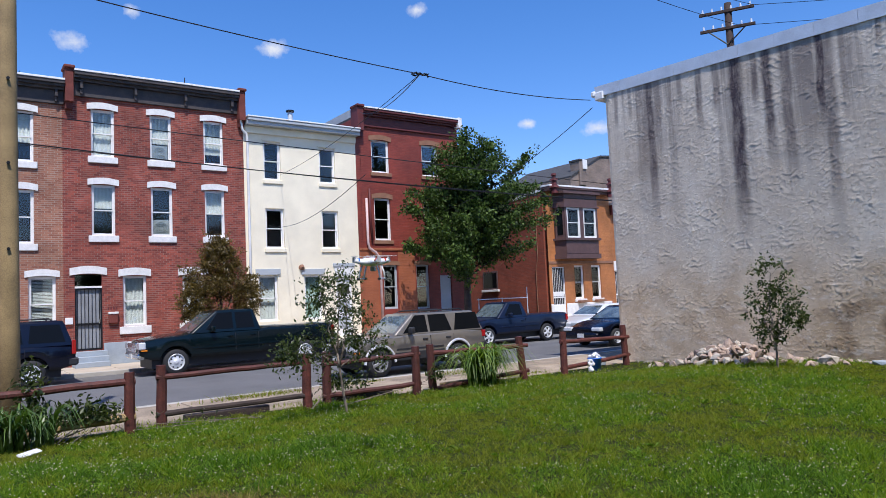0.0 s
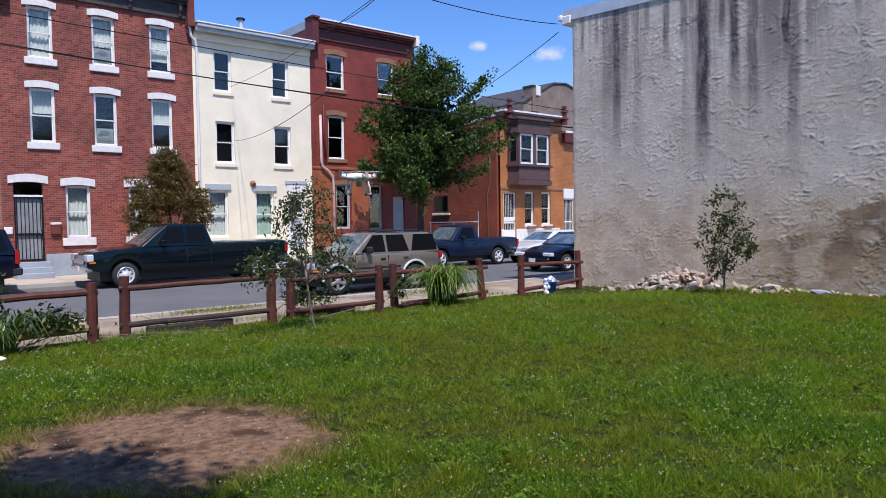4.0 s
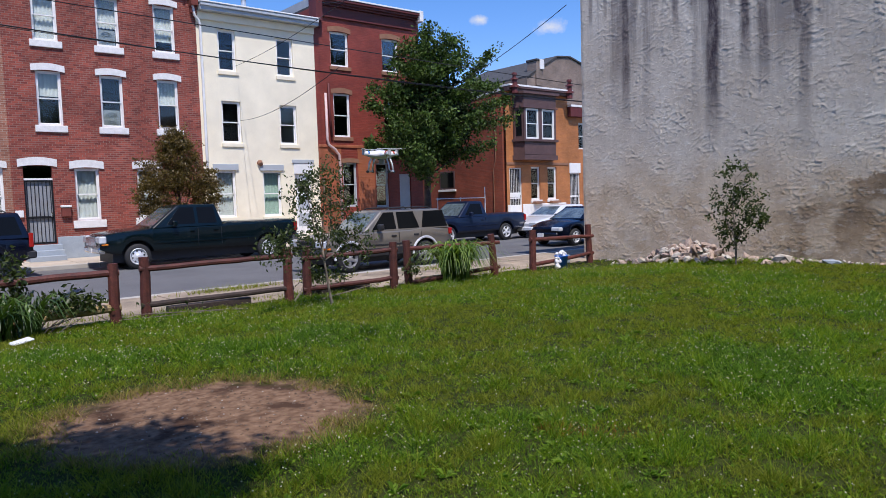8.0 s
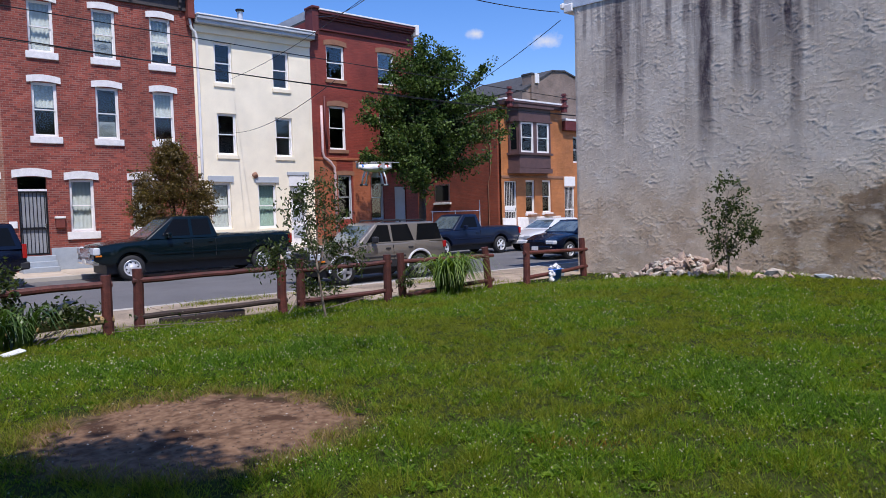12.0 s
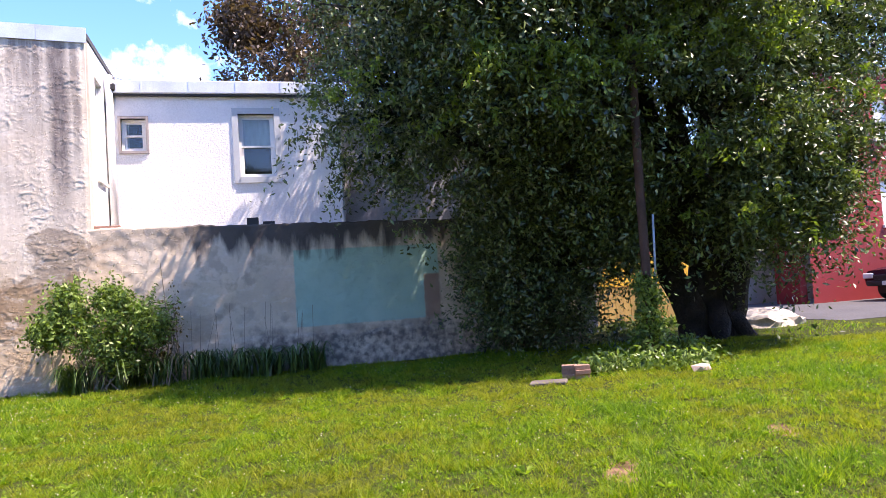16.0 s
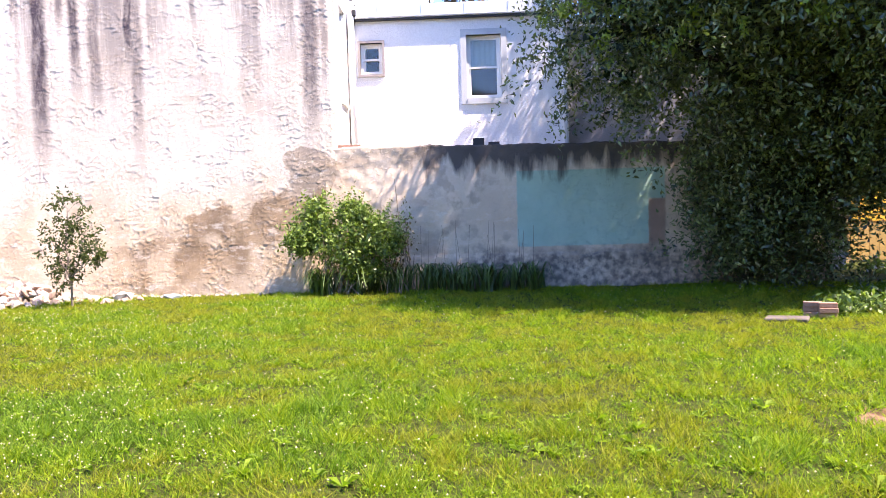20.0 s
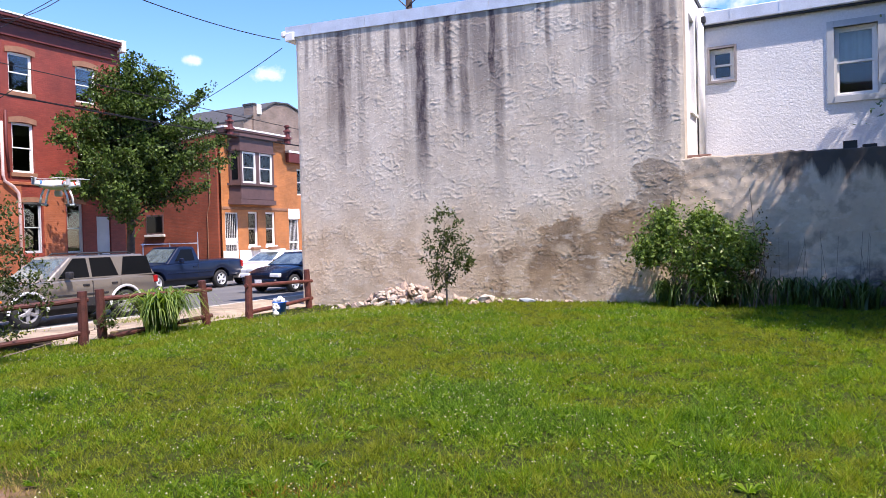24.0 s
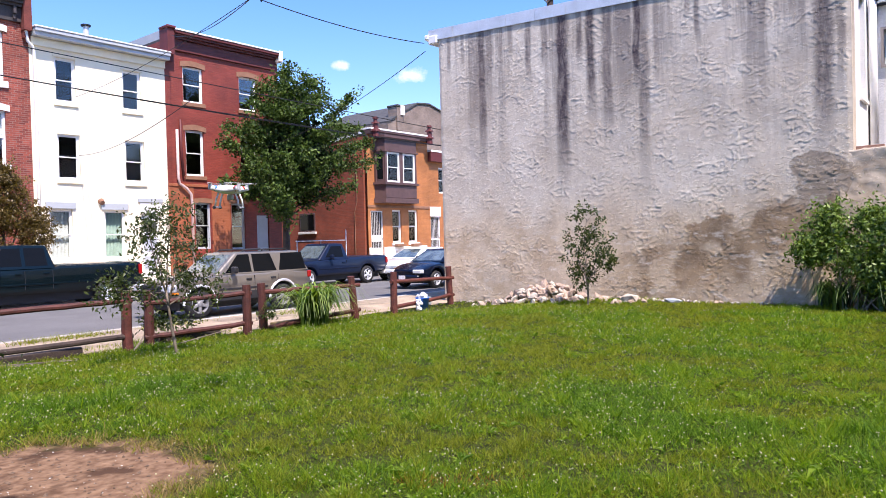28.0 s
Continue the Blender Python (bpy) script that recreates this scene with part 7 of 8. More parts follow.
def cables():
    knot = (8.70, 12.35, 6.48)
    runs = [("service_cable", "black service cable from the pole to the corner building", sag((1.0, 12.3, 6.85), knot, 0.06) + sag(knot, (14.25, 12.5, 6.65), 0.12)[1:], 0.011),
            ("service_cable", "thin drop wire from the cable to the red house", sag(knot, (15.75, 27.7, 10.25), 0.35), 0.010),
            ("service_cable", "thin drop wire from the cable to the cream house", sag(knot, (11.9, 28.0, 7.15), 0.2), 0.008),
            ("service_cable", "thin drop wire across to the cream house", sag((7.6, 13.0, 4.30), (12.0, 28.0, 4.95), 0.25), 0.008),
            ("service_cable", "drop wire from the corner building to the red house", sag((14.3, 12.5, 6.45), (19.2, 27.9, 5.6), 0.5), 0.010),
            ("street_cable", "black street cable running along the pavement", sag((-30, 12.8, 5.6), (1.0, 12.8, 4.85), 0.5) + sag((1.0, 12.8, 4.85), (34, 12.9, 4.3), 0.12)[1:], 0.009),
            ("street_cable", "thick bundled street cable running along the pavement", sag((-30, 12.8, 5.0), (1.0, 12.8, 4.37), 0.5) + sag((1.0, 12.8, 4.37), (34, 12.9, 4.85), 0.55)[1:], 0.011),
            ("street_cable", "thin lower street cable running along the pavement", sag((1.0, 12.8, 4.34), (34, 12.85, 4.62), 0.42), 0.006)]
    for name, label, pts, r in runs:
        w = thing(name, label, "cable", "overhead lines")
        part("cable", tube(pts, r, 5), M_WIRE, w)
    w = thing("cable_splice", "tangled black splice on an overhead cable", "cable")
    for k in range(4):
        pts = [Vector(knot) + Vector((0.45 * (i / 8 - 0.5), random.uniform(-0.03, 0.03), random.uniform(-0.06, 0.06))) for i in range(9)]
        part("loop", tube(pts, 0.012, 5), M_WIRE, w)


cables()


# ---- strap-leaved clumps, bushes, ivy ----
def straps(name, label, spots, height, count, rng, mat=None, category="plant", wide=0.022, arch=1.0, stalks=0):
    t = thing(name, label, category)
    for cx, cy in spots:
        verts, faces = [], []
        for _ in range(count):
            a = rng.uniform(0, 2 * math.pi)
            h = height * rng.uniform(0.65, 1.15)
            out = h * rng.uniform(0.25, 0.95) * arch
            b = np.array([cx + rng.normal() * 0.07, cy + rng.normal() * 0.07, land(cx, cy) - 0.02])
            side = np.array([-math.sin(a), math.cos(a), 0]) * wide * rng.uniform(0.6, 1.2)
            k0 = len(verts)
            n = 5
            for i in range(n + 1):
                s = i / n
                p = b + np.array([math.cos(a) * out * s ** 1.4, math.sin(a) * out * s ** 1.4, h * (1.55 * s - (0.75 if arch < 1.05 else 1.25) * s * s * s)])
                w = side * (1 - s * 0.95)
                verts += [tuple(p - w), tuple(p + w)]
            for i in range(n):
                q = k0 + 2 * i
                faces.append((q, q + 1, q + 3, q + 2))
        for _ in range(stalks):
            bx, by = cx + rng.normal() * 0.1, cy + rng.normal() * 0.1
            bm = rod(bmesh.new(), (bx, by, land(bx, by)), (bx + rng.normal() * 0.05, by + rng.normal() * 0.1, height * rng.uniform(1.3, 1.8)), 0.006, 0.004, 4)
            part("seed_stalk", bm, M_BARKPALE, t)
        tagged(arr("clump", verts, faces, mat or M_BLADE, t, smooth=True), kind="stuff")
    return t


def bushy(name, label, lobes, clumps, leaf, mat, rng, category="bush", clump=0.07, stems=14, foot=None, shoots=0):
    t = thing(name, label, category)
    cs = []
    bm = bmesh.new()
    fx, fy = foot if foot else (np.mean([l[0] for l in lobes]), np.mean([l[1] for l in lobes]))
    for x, y, z, a, b, c in lobes:
        d = rng.normal(size=(clumps[0], 3))
        d /= np.linalg.norm(d, axis=1)[:, None]
        q = np.array((x, y, z)) + d * (rng.uniform(0.3, 1.06, clumps[0])[:, None]) * (a, b, c)
        for p in q:
            cs.append(p + rng.normal(size=(clumps[1], 3)) * clump)
    for _ in range(stems):
        x, y, z, a, b, c = lobes[rng.integers(len(lobes))]
        s = Vector((fx + rng.normal() * 0.12, fy + rng.normal() * 0.2, land(fx, fy) - 0.05))
        e = Vector((x, y, z)) + Vector(rng.normal(size=3) * (a, b, c) * 0.5)
        rod(bm, s, e, 0.014, 0.005, 5, 0.02, 3)
    part("stem", bm, M_BARKPALE, t)
    for _ in range(shoots):
        x, y, z, a, b, c = lobes[rng.integers(len(lobes))]
        d = rng.normal(size=3) * (0.7, 0.8, 0.5) + (-0.2, 0, 0.75)
        d /= np.linalg.norm(d)
        p = np.array((x, y, z)) + d * (a, b, c) * 0.85
        cs.append(p + rng.random(16)[:, None] * rng.uniform(0.2, 0.42) * d + rng.normal(size=(16, 3)) * 0.03)
    pts = np.concatenate(cs)
    leaves("foliage", pts[pts[:, 2] > 0.03], leaf, mat, t, rng)
    return t


def lot_plants():
    rng = np.random.default_rng(11)
    bushy("leafy_bush", "bright green leafy bush against the rendered wall", [(13.85, 2.98, 1.2, 0.42, 0.45, 0.42), (13.75, 2.35, 1.12, 0.5, 0.6, 0.5), (13.85, 1.7, 1.15, 0.4, 0.5, 0.42), (13.8, 2.3, 0.75, 0.42, 0.55, 0.3), (13.8, 3.2, 1.02, 0.28, 0.28, 0.24), (13.9, 2.88, 1.55, 0.16, 0.18, 0.26), (13.85, 2.15, 1.55, 0.2, 0.3, 0.18), (13.8, 1.6, 1.0, 0.35, 0.36, 0.32), (13.8, 1.95, 0.5, 0.3, 0.35, 0.22)], (135, 14), 0.040, M_LEAF_BUSH, rng, shoots=64)
    bushy("dry_shrub", "thin half-dead brown shrub beside the bush", [(13.9, 1.2, 1.1, 0.15, 0.22, 0.75), (13.85, 1.35, 0.7, 0.2, 0.25, 0.4)], (34, 5), 0.035, M_LEAF_BRONZE, rng, clump=0.05, stems=12)
    straps("wall_lilies", "dark strap-leaved lilies along the foot of the low wall", [(13.95 + rng.normal() * 0.10, y + rng.normal() * 0.06) for y in np.arange(3.0, -1.35, -0.30)], 0.76, 52, rng, arch=1.12, wide=0.026, stalks=2)
    straps("fence_lilies", "arching green lily clump hanging over the fence", [(8.8, 11.05), (9.0, 11.1), (8.95, 10.9), (9.12, 11.0), (8.9, 11.0)], 1.15, 70, rng, mat=M_LILY, wide=0.034, arch=1.12)
    straps("fence_lilies", "green lily clumps beside the utility pole", [(0.55, 11.1), (0.95, 11.0), (1.3, 11.1), (0.2, 11.0), (-0.2, 11.1)], 0.85, 60, rng, wide=0.030, arch=1.1)
    bushy("weeds", "tall leafy weeds behind the fence rail", [(1.75, 11.25, 0.15, 0.35, 0.2, 0.25), (2.1, 11.3, 0.1, 0.3, 0.2, 0.2), (1.2, 11.35, 0.5, 0.12, 0.1, 0.45), (0.5, 11.3, 0.1, 0.4, 0.2, 0.25)], (55, 8), 0.045, M_LEAF_OLIVE, rng, category="weeds")
    bushy("weeds", "low weeds under the fence rails", [(2.6, 11.1, -0.1, 0.3, 0.15, 0.08), (6.3, 11.4, 0.05, 0.5, 0.2, 0.2), (5.9, 11.5, 0.15, 0.3, 0.15, 0.2), (7.9, 11.1, 0.0, 0.15, 0.12, 0.3), (3.4, 10.9, -0.12, 0.5, 0.1, 0.08)], (45, 7), 0.04, M_LEAF_OLIVE, rng, category="weeds", stems=6)
    # ivy over the foot of the dark pole and the ground round it
    p = thing("ivy_pole", "dark timber pole with ivy climbing its foot", "utility pole")
    part("pole", rod(bmesh.new(), (10.45, -6.12, -0.3), (10.5, -6.3, 9.0), 0.075, 0.065, 10, 0.01, 6), M_POLEBROWN, p, smooth=True)
    part("conduit", rod(bmesh.new(), (10.42, -6.27, 0.9), (10.46, -6.36, 2.3), 0.018, seg=8), M_GREYPAINT, p, smooth=True)
    bushy("ivy", "glossy ivy round the foot of the pole", [(10.42, -6.1, 0.45, 0.28, 0.28, 0.5), (10.4, -6.12, 1.05, 0.2, 0.2, 0.4), (10.0, -5.4, 0.08, 0.5, 0.8, 0.12), (9.6, -6.1, 0.08, 0.6, 0.7, 0.12), (9.9, -4.9, 0.06, 0.3, 0.5, 0.1), (10.5, -6.7, 0.15, 0.4, 0.5, 0.2)], (85, 10), 0.05, M_LEAF_BUSH, rng, category="ivy", stems=4, foot=(10.4, -6.0))
    bushy("grass_verge", "rough weedy verge beyond the tree", [(15.5, -8.9, 0.15, 0.6, 1.2, 0.25), (16.5, -10.5, 0.1, 0.8, 1.2, 0.2)], (60, 9), 0.06, M_LEAF_BUSH, rng, category="weeds", stems=4)


lot_plants()


# ---- stones, rubble and litter ----
def stone_mesh(rng, name, mat, squash=0.65):
    bm = bmesh.new()
    bmesh.ops.create_icosphere(bm, subdivisions=1, radius=1.0)
    for v in bm.verts:
        v.co *= rng.uniform(0.58, 1.18)
        v.co.z *= squash
        v.co.x = max(-0.85, min(0.85, v.co.x))
        v.co.z = max(-0.5, min(0.55, v.co.z))
    me = bpy.data.meshes.new(name)
    bm.to_mesh(me)
    bm.free()
    me.materials.append(mat)
    return me


def rubble():
    rng = np.random.default_rng(5)
    m1 = material("pale_pinkish_rubble", (0.38, 0.285, 0.225), 0.9, var=0.28, scale=6, fine=50, bump=0.4, per_object=0.22)
    m2 = material("white_broken_stone", (0.46, 0.41, 0.34), 0.9, var=0.2, scale=6, fine=50, bump=0.4, per_object=0.12)
    kinds = [stone_mesh(rng, "stone", m1 if i < 6 else m2, rng.uniform(0.5, 0.8)) for i in range(8)]
    heap = thing("rubble_heap", "heap of pale pinkish broken stones against the wall", "rubble")
    for i in range(210):
        k = rng.random()
        y = 8.55 + rng.normal() * 0.62 if i < 150 else rng.uniform(6.2, 10.3)
        x = 13.72 + rng.normal() * 0.24 if i < 150 else rng.uniform(13.1, 14.2)
        h = max(0.0, 0.36 * (1 - ((y - 8.7) / 1.15) ** 2 - ((x - 13.8) / 0.55) ** 2))
        s = rng.uniform(0.04, 0.135)
        o = new("stone", kinds[rng.integers(8)])
        o.parent = heap
        o.location = (min(x, 14.25), y, land(x, y) + h * rng.uniform(0.5, 1.0) + s * 0.25)
        o.rotation_euler = rng.uniform(-1.2, 1.2, 3)
        o.scale = (s * rng.uniform(0.8, 1.5), s * rng.uniform(0.8, 1.4), s * rng.uniform(0.7, 1.1))
    foot = thing("wall_foot_stones", "scattered small white stones along the foot of the wall", "stones")
    for i in range(90):
        y = rng.uniform(3.3, 6.4) if i < 70 else rng.uniform(10.0, 11.4)
        s = rng.uniform(0.015, 0.055)
        o = new("stone", kinds[4 + rng.integers(4)])
        o.parent = foot
        o.location = (14.22 - abs(rng.normal()) * 0.10, y, land(14, y) + s * 0.3)
        o.rotation_euler = rng.uniform(-1.2, 1.2, 3)
        o.scale = (s, s * rng.uniform(0.9, 1.8), s)
    for x, y, s, label in ((13.7, 6.62, (0.16, 0.27, 0.2), "large white boulder by the rubble heap"), (14.0, 5.75, (0.13, 0.25, 0.1), "flat bluish-grey stone by the wall"), (9.0, -6.0, (0.12, 0.16, 0.12), "pale broken stone beside the ivy")):
        b = tagged(new("boulder", stone_mesh(rng, "boulder", m2 if "white" in label else m1 if "pale" in label else M_BASE, 0.7)), label, "stone")
        b.location, b.scale = (x, y, land(x, y) + s[2] * 0.35), s
    # bricks and a slab on the grass near the ivy
    mb = material("old_loose_brick", (0.30, 0.17, 0.12), 0.9, var=0.2, fine=40, bump=0.4, per_object=0.15)
    st = thing("brick_stack", "short stack of old loose bricks on the grass", "bricks")
    for i in range(6):
        me = nbox(-0.105, 0.105, -0.05, 0.05, 0, 0.062, 0.006)
        b = part("brick", me, mb, st)
        b.matrix_basis = pose(9.42 + 0.12 * (i % 2) + random.uniform(-0.02, 0.02), -4.42 + 0.12 * (i % 2), 0.0 + 0.064 * (i // 2) + 0.01, 0, 0, 70 + random.uniform(-12, 12))
    sl = tagged(part("stone_slab", nbox(-0.24, 0.24, -0.15, 0.15, 0, 0.045, 0.012), material("dull_stone_slab", (0.12, 0.10, 0.085), 0.9, var=0.2)), "flat dull stone slab lying in the grass", "slab")
    sl.matrix_basis = pose(9.25, -3.85, 0.01, 0, 2, 60)
    sl = tagged(part("cinder_block", nbox(-0.2, 0.2, -0.1, 0.1, 0, 0.2, 0.012), M_BASE), "grey concrete block behind the fence", "block")
    sl.matrix_basis = pose(13.1, 11.75, -0.22, 0, 0, 10)
    bk = thing("wall_top_bricks", "loose bricks lying on top of the low wall", "bricks")
    for y, z, mat in ((-0.25, 2.83, M_PLASTIC), (-0.55, 2.83, M_PLASTIC), (2.42, 2.86, mb), (2.2, 2.86, mb)):
        part("brick", nbox(XG + 0.03, XG + 0.16, y - 0.11, y + 0.11, z - 0.03, z + (0.13 if mat is M_PLASTIC and y > -0.4 else 0.05), 0.006), mat, bk)
    # mound of pale concrete beyond the tree
    bm = bmesh.new()
    bmesh.ops.create_icosphere(bm, subdivisions=3, radius=1.0)
    for v in bm.verts:
        v.co *= 1 + 0.25 * noise.noise(v.co * 2.5)
        v.co = Vector((v.co.x * 0.7, v.co.y * 1.05, max(-0.05, v.co.z * 0.38)))
    o = tagged(part("concrete_mound", bm, m2), "pale broken concrete mound beyond the tree", "rubble")
    o.location = (14.4, -11.4, 0.02)


rubble()


def pebbles():
    """Small stones and clods over the bare earth."""
    rng = np.random.default_rng(21)
    o = np.array([(1, 0, 0), (-1, 0, 0), (0, 1, 0), (0, -1, 0), (0, 0, 1), (0, 0, -1)], float)
    f = [(0, 2, 4), (2, 1, 4), (1, 3, 4), (3, 0, 4), (2, 0, 5), (1, 2, 5), (3, 1, 5), (0, 3, 5)]
    for label, mat, count, big in (("small pale pebbles on the bare earth", M_CONCRETE, 90, 0.009), ("brown clods of soil on the bare earth", material("soil_clod", (0.13, 0.085, 0.055), 0.95, var=0.3), 420, 0.016)):
        v, q = [], []
        cx, cy, rx, ry, turn = BARE[0]
        for i in range(count):
            a, k = rng.uniform(0, 2 * math.pi), math.sqrt(rng.random()) * 0.95
            u, w = rx * k * math.cos(a), ry * k * math.sin(a)
            x, y = cx + u * math.cos(turn) - w * math.sin(turn), cy + u * math.sin(turn) + w * math.cos(turn)
            p = o * rng.uniform(0.3, 1.0, 3) * big * (0.5 + rng.random()) * (1, 1, 0.6) + (x, y, land(x, y) + 0.002)
            q += [tuple(6 * i + j for j in t) for t in f]
            v += p.tolist()
        tagged(arr("pebbles", v, q, mat), label, "pebbles", kind="stuff")


pebbles()


def bucket():
    x, y = 12.12, 10.95
    z = land(x, y)
    mb = material("blue_bucket_plastic", (0.025, 0.15, 0.60), 0.35, var=0.06, bump=0.0)
    b = thing("bucket", "blue plastic bucket stuffed with white plastic bags", "bucket", at=pose(x, y, z))
    bm = bmesh.new()
    seg = 20
    rings = []
    for zz, r in ((0.0, 0.125), (0.0, 0.128), (0.27, 0.152), (0.275, 0.162), (0.295, 0.162), (0.295, 0.146), (0.02, 0.118)):
        rings.append([bm.verts.new((r * math.cos(2 * math.pi * j / seg), r * math.sin(2 * math.pi * j / seg), zz)) for j in range(seg)])
    for p, q in zip(rings, rings[1:]):
        for j in range(seg):
            bm.faces.new((p[j], p[(j + 1) % seg], q[(j + 1) % seg], q[j]))
    bm.faces.new(rings[0][::-1])
    bm.faces.new(rings[-1])
    part("pail", bm, mb, b, smooth=True)
    bags = thing("plastic_bags", "crumpled white plastic bags in a bucket", "bags", at=pose(x, y, z))
    mw = material("white_plastic_bag", (0.72, 0.72, 0.72), 0.5, var=0.08, fine=25, bump=0.5, dist=0.02)
    for i, (dx, dy, dz, s) in enumerate(((-0.02, 0, 0.30, 0.09), (-0.17, -0.03, 0.20, 0.075), (-0.19, -0.05, 0.07, 0.065), (0.07, 0.02, 0.32, 0.08))):
        bm = bmesh.new()
        bmesh.ops.create_icosphere(bm, subdivisions=3, radius=s)
        for v in bm.verts:
            v.co *= 1 + 0.95 * noise.noise(v.co * 17 + Vector((i * 5, 0, 0)))
            v.co += Vector((dx, dy, dz))
        part("bag", bm, mw, bags)
    lt = tagged(part("paper_litter", nbox(-0.13, 0.13, -0.07, 0.07, 0, 0.03, 0.012), mw), "crumpled white paper litter on the grass", "litter")
    lt.matrix_basis = pose(1.09, 10.2, land(1.09, 10.2) + 0.03, 6, -8, 20)


bucket()


def drone():
    mw = material("glossy_white_plastic", (0.82, 0.83, 0.84), 0.3, var=0.03, bump=0.0, coat=0.3)
    mg = material("grey_rotor_plastic", (0.45, 0.46, 0.47), 0.4, var=0.05, bump=0.0)
    d = thing("drone", "small white four-rotor camera drone hovering over the lawn", "drone", at=pose(3.50, 5.68, 1.93, 2, -2, 38))
    bm = bmesh.new()
    bmesh.ops.create_uvsphere(bm, u_segments=20, v_segments=12, radius=1.0)
    for v in bm.verts:
        k = 1 + 0.35 * math.cos(4 * math.atan2(v.co.y, v.co.x) - math.pi) * (abs(v.co.x) + abs(v.co.y))
        v.co = Vector((v.co.x * 0.105 * k, v.co.y * 0.105 * k, v.co.z * 0.042))
    part("shell", bm, mw, d, smooth=True)
    for i in range(4):
        a = math.pi / 4 + i * math.pi / 2
        e = Vector((0.175 * math.cos(a), 0.175 * math.sin(a), 0.012))
        arm = part("arm", rod(bmesh.new(), (0.06 * math.cos(a), 0.06 * math.sin(a), 0.0), e, 0.032, 0.020, 8), mw, d, smooth=True)
        part("motor", rod(bmesh.new(), e + Vector((0, 0, -0.015)), e + Vector((0, 0, 0.035)), 0.018, 0.016, 10), mg, arm)
        bm = bmesh.new()
        t = a + 0.6 + i * 0.4
        for s in (-1, 1):
            dirv = Vector((math.cos(t) * s, math.sin(t) * s, 0))
            w = Vector((-dirv.y, dirv.x, 0))
            c = e + Vector((0, 0, 0.04))
            ring = [c - w * 0.006, c + dirv * 0.06 - w * 0.014, c + dirv * 0.12 - w * 0.004, c + dirv * 0.12 + w * 0.004, c + dirv * 0.05 + w * 0.012, c + w * 0.006]
            up = [bm.verts.new(p + Vector((0, 0, 0.003))) for p in ring]
            lo = [bm.verts.new(p) for p in ring]
            bm.faces.new(up)
            bm.faces.new(lo[::-1])
            for j in range(6):
                k = (j + 1) % 6
                bm.faces.new((lo[j], lo[k], up[k], up[j]))
        part("rotor", bm, mw, arm)
        part("stripe", rod(bmesh.new(), e * 0.72, e * 0.80, 0.0285, 0.0265, 8), material("blue_stripe", (0.02, 0.16, 0.5), 0.4) if i < 2 else material("red_stripe", (0.5, 0.05, 0.02), 0.4), arm)
    for s in (-1, 1):
        pts = [(-0.055, s * 0.07, -0.02), (-0.06, s * 0.095, -0.09), (-0.06, s * 0.105, -0.155)]
        leg = part("landing_leg", tube(pts, 0.008, 6), mw, d, smooth=True)
        part("landing_leg", tube([(-p[0], p[1], p[2]) for p in map(tuple, pts)], 0.008, 6), mw, d, smooth=True)
        part("skid", rod(bmesh.new(), (-0.085, s * 0.105, -0.158), (0.085, s * 0.105, -0.158), 0.008, seg=6), mw, d)
        for e in (-0.08, 0.08):
            part("foot_pad", rod(bmesh.new(), (e - 0.012, s * 0.105, -0.16), (e + 0.012, s * 0.105, -0.16), 0.013, seg=8), M_PLASTIC, d)
    part("camera_pod", nbox(0.01, 0.06, -0.025, 0.025, -0.09, -0.042, 0.008), mg, d)
    return d


drone()


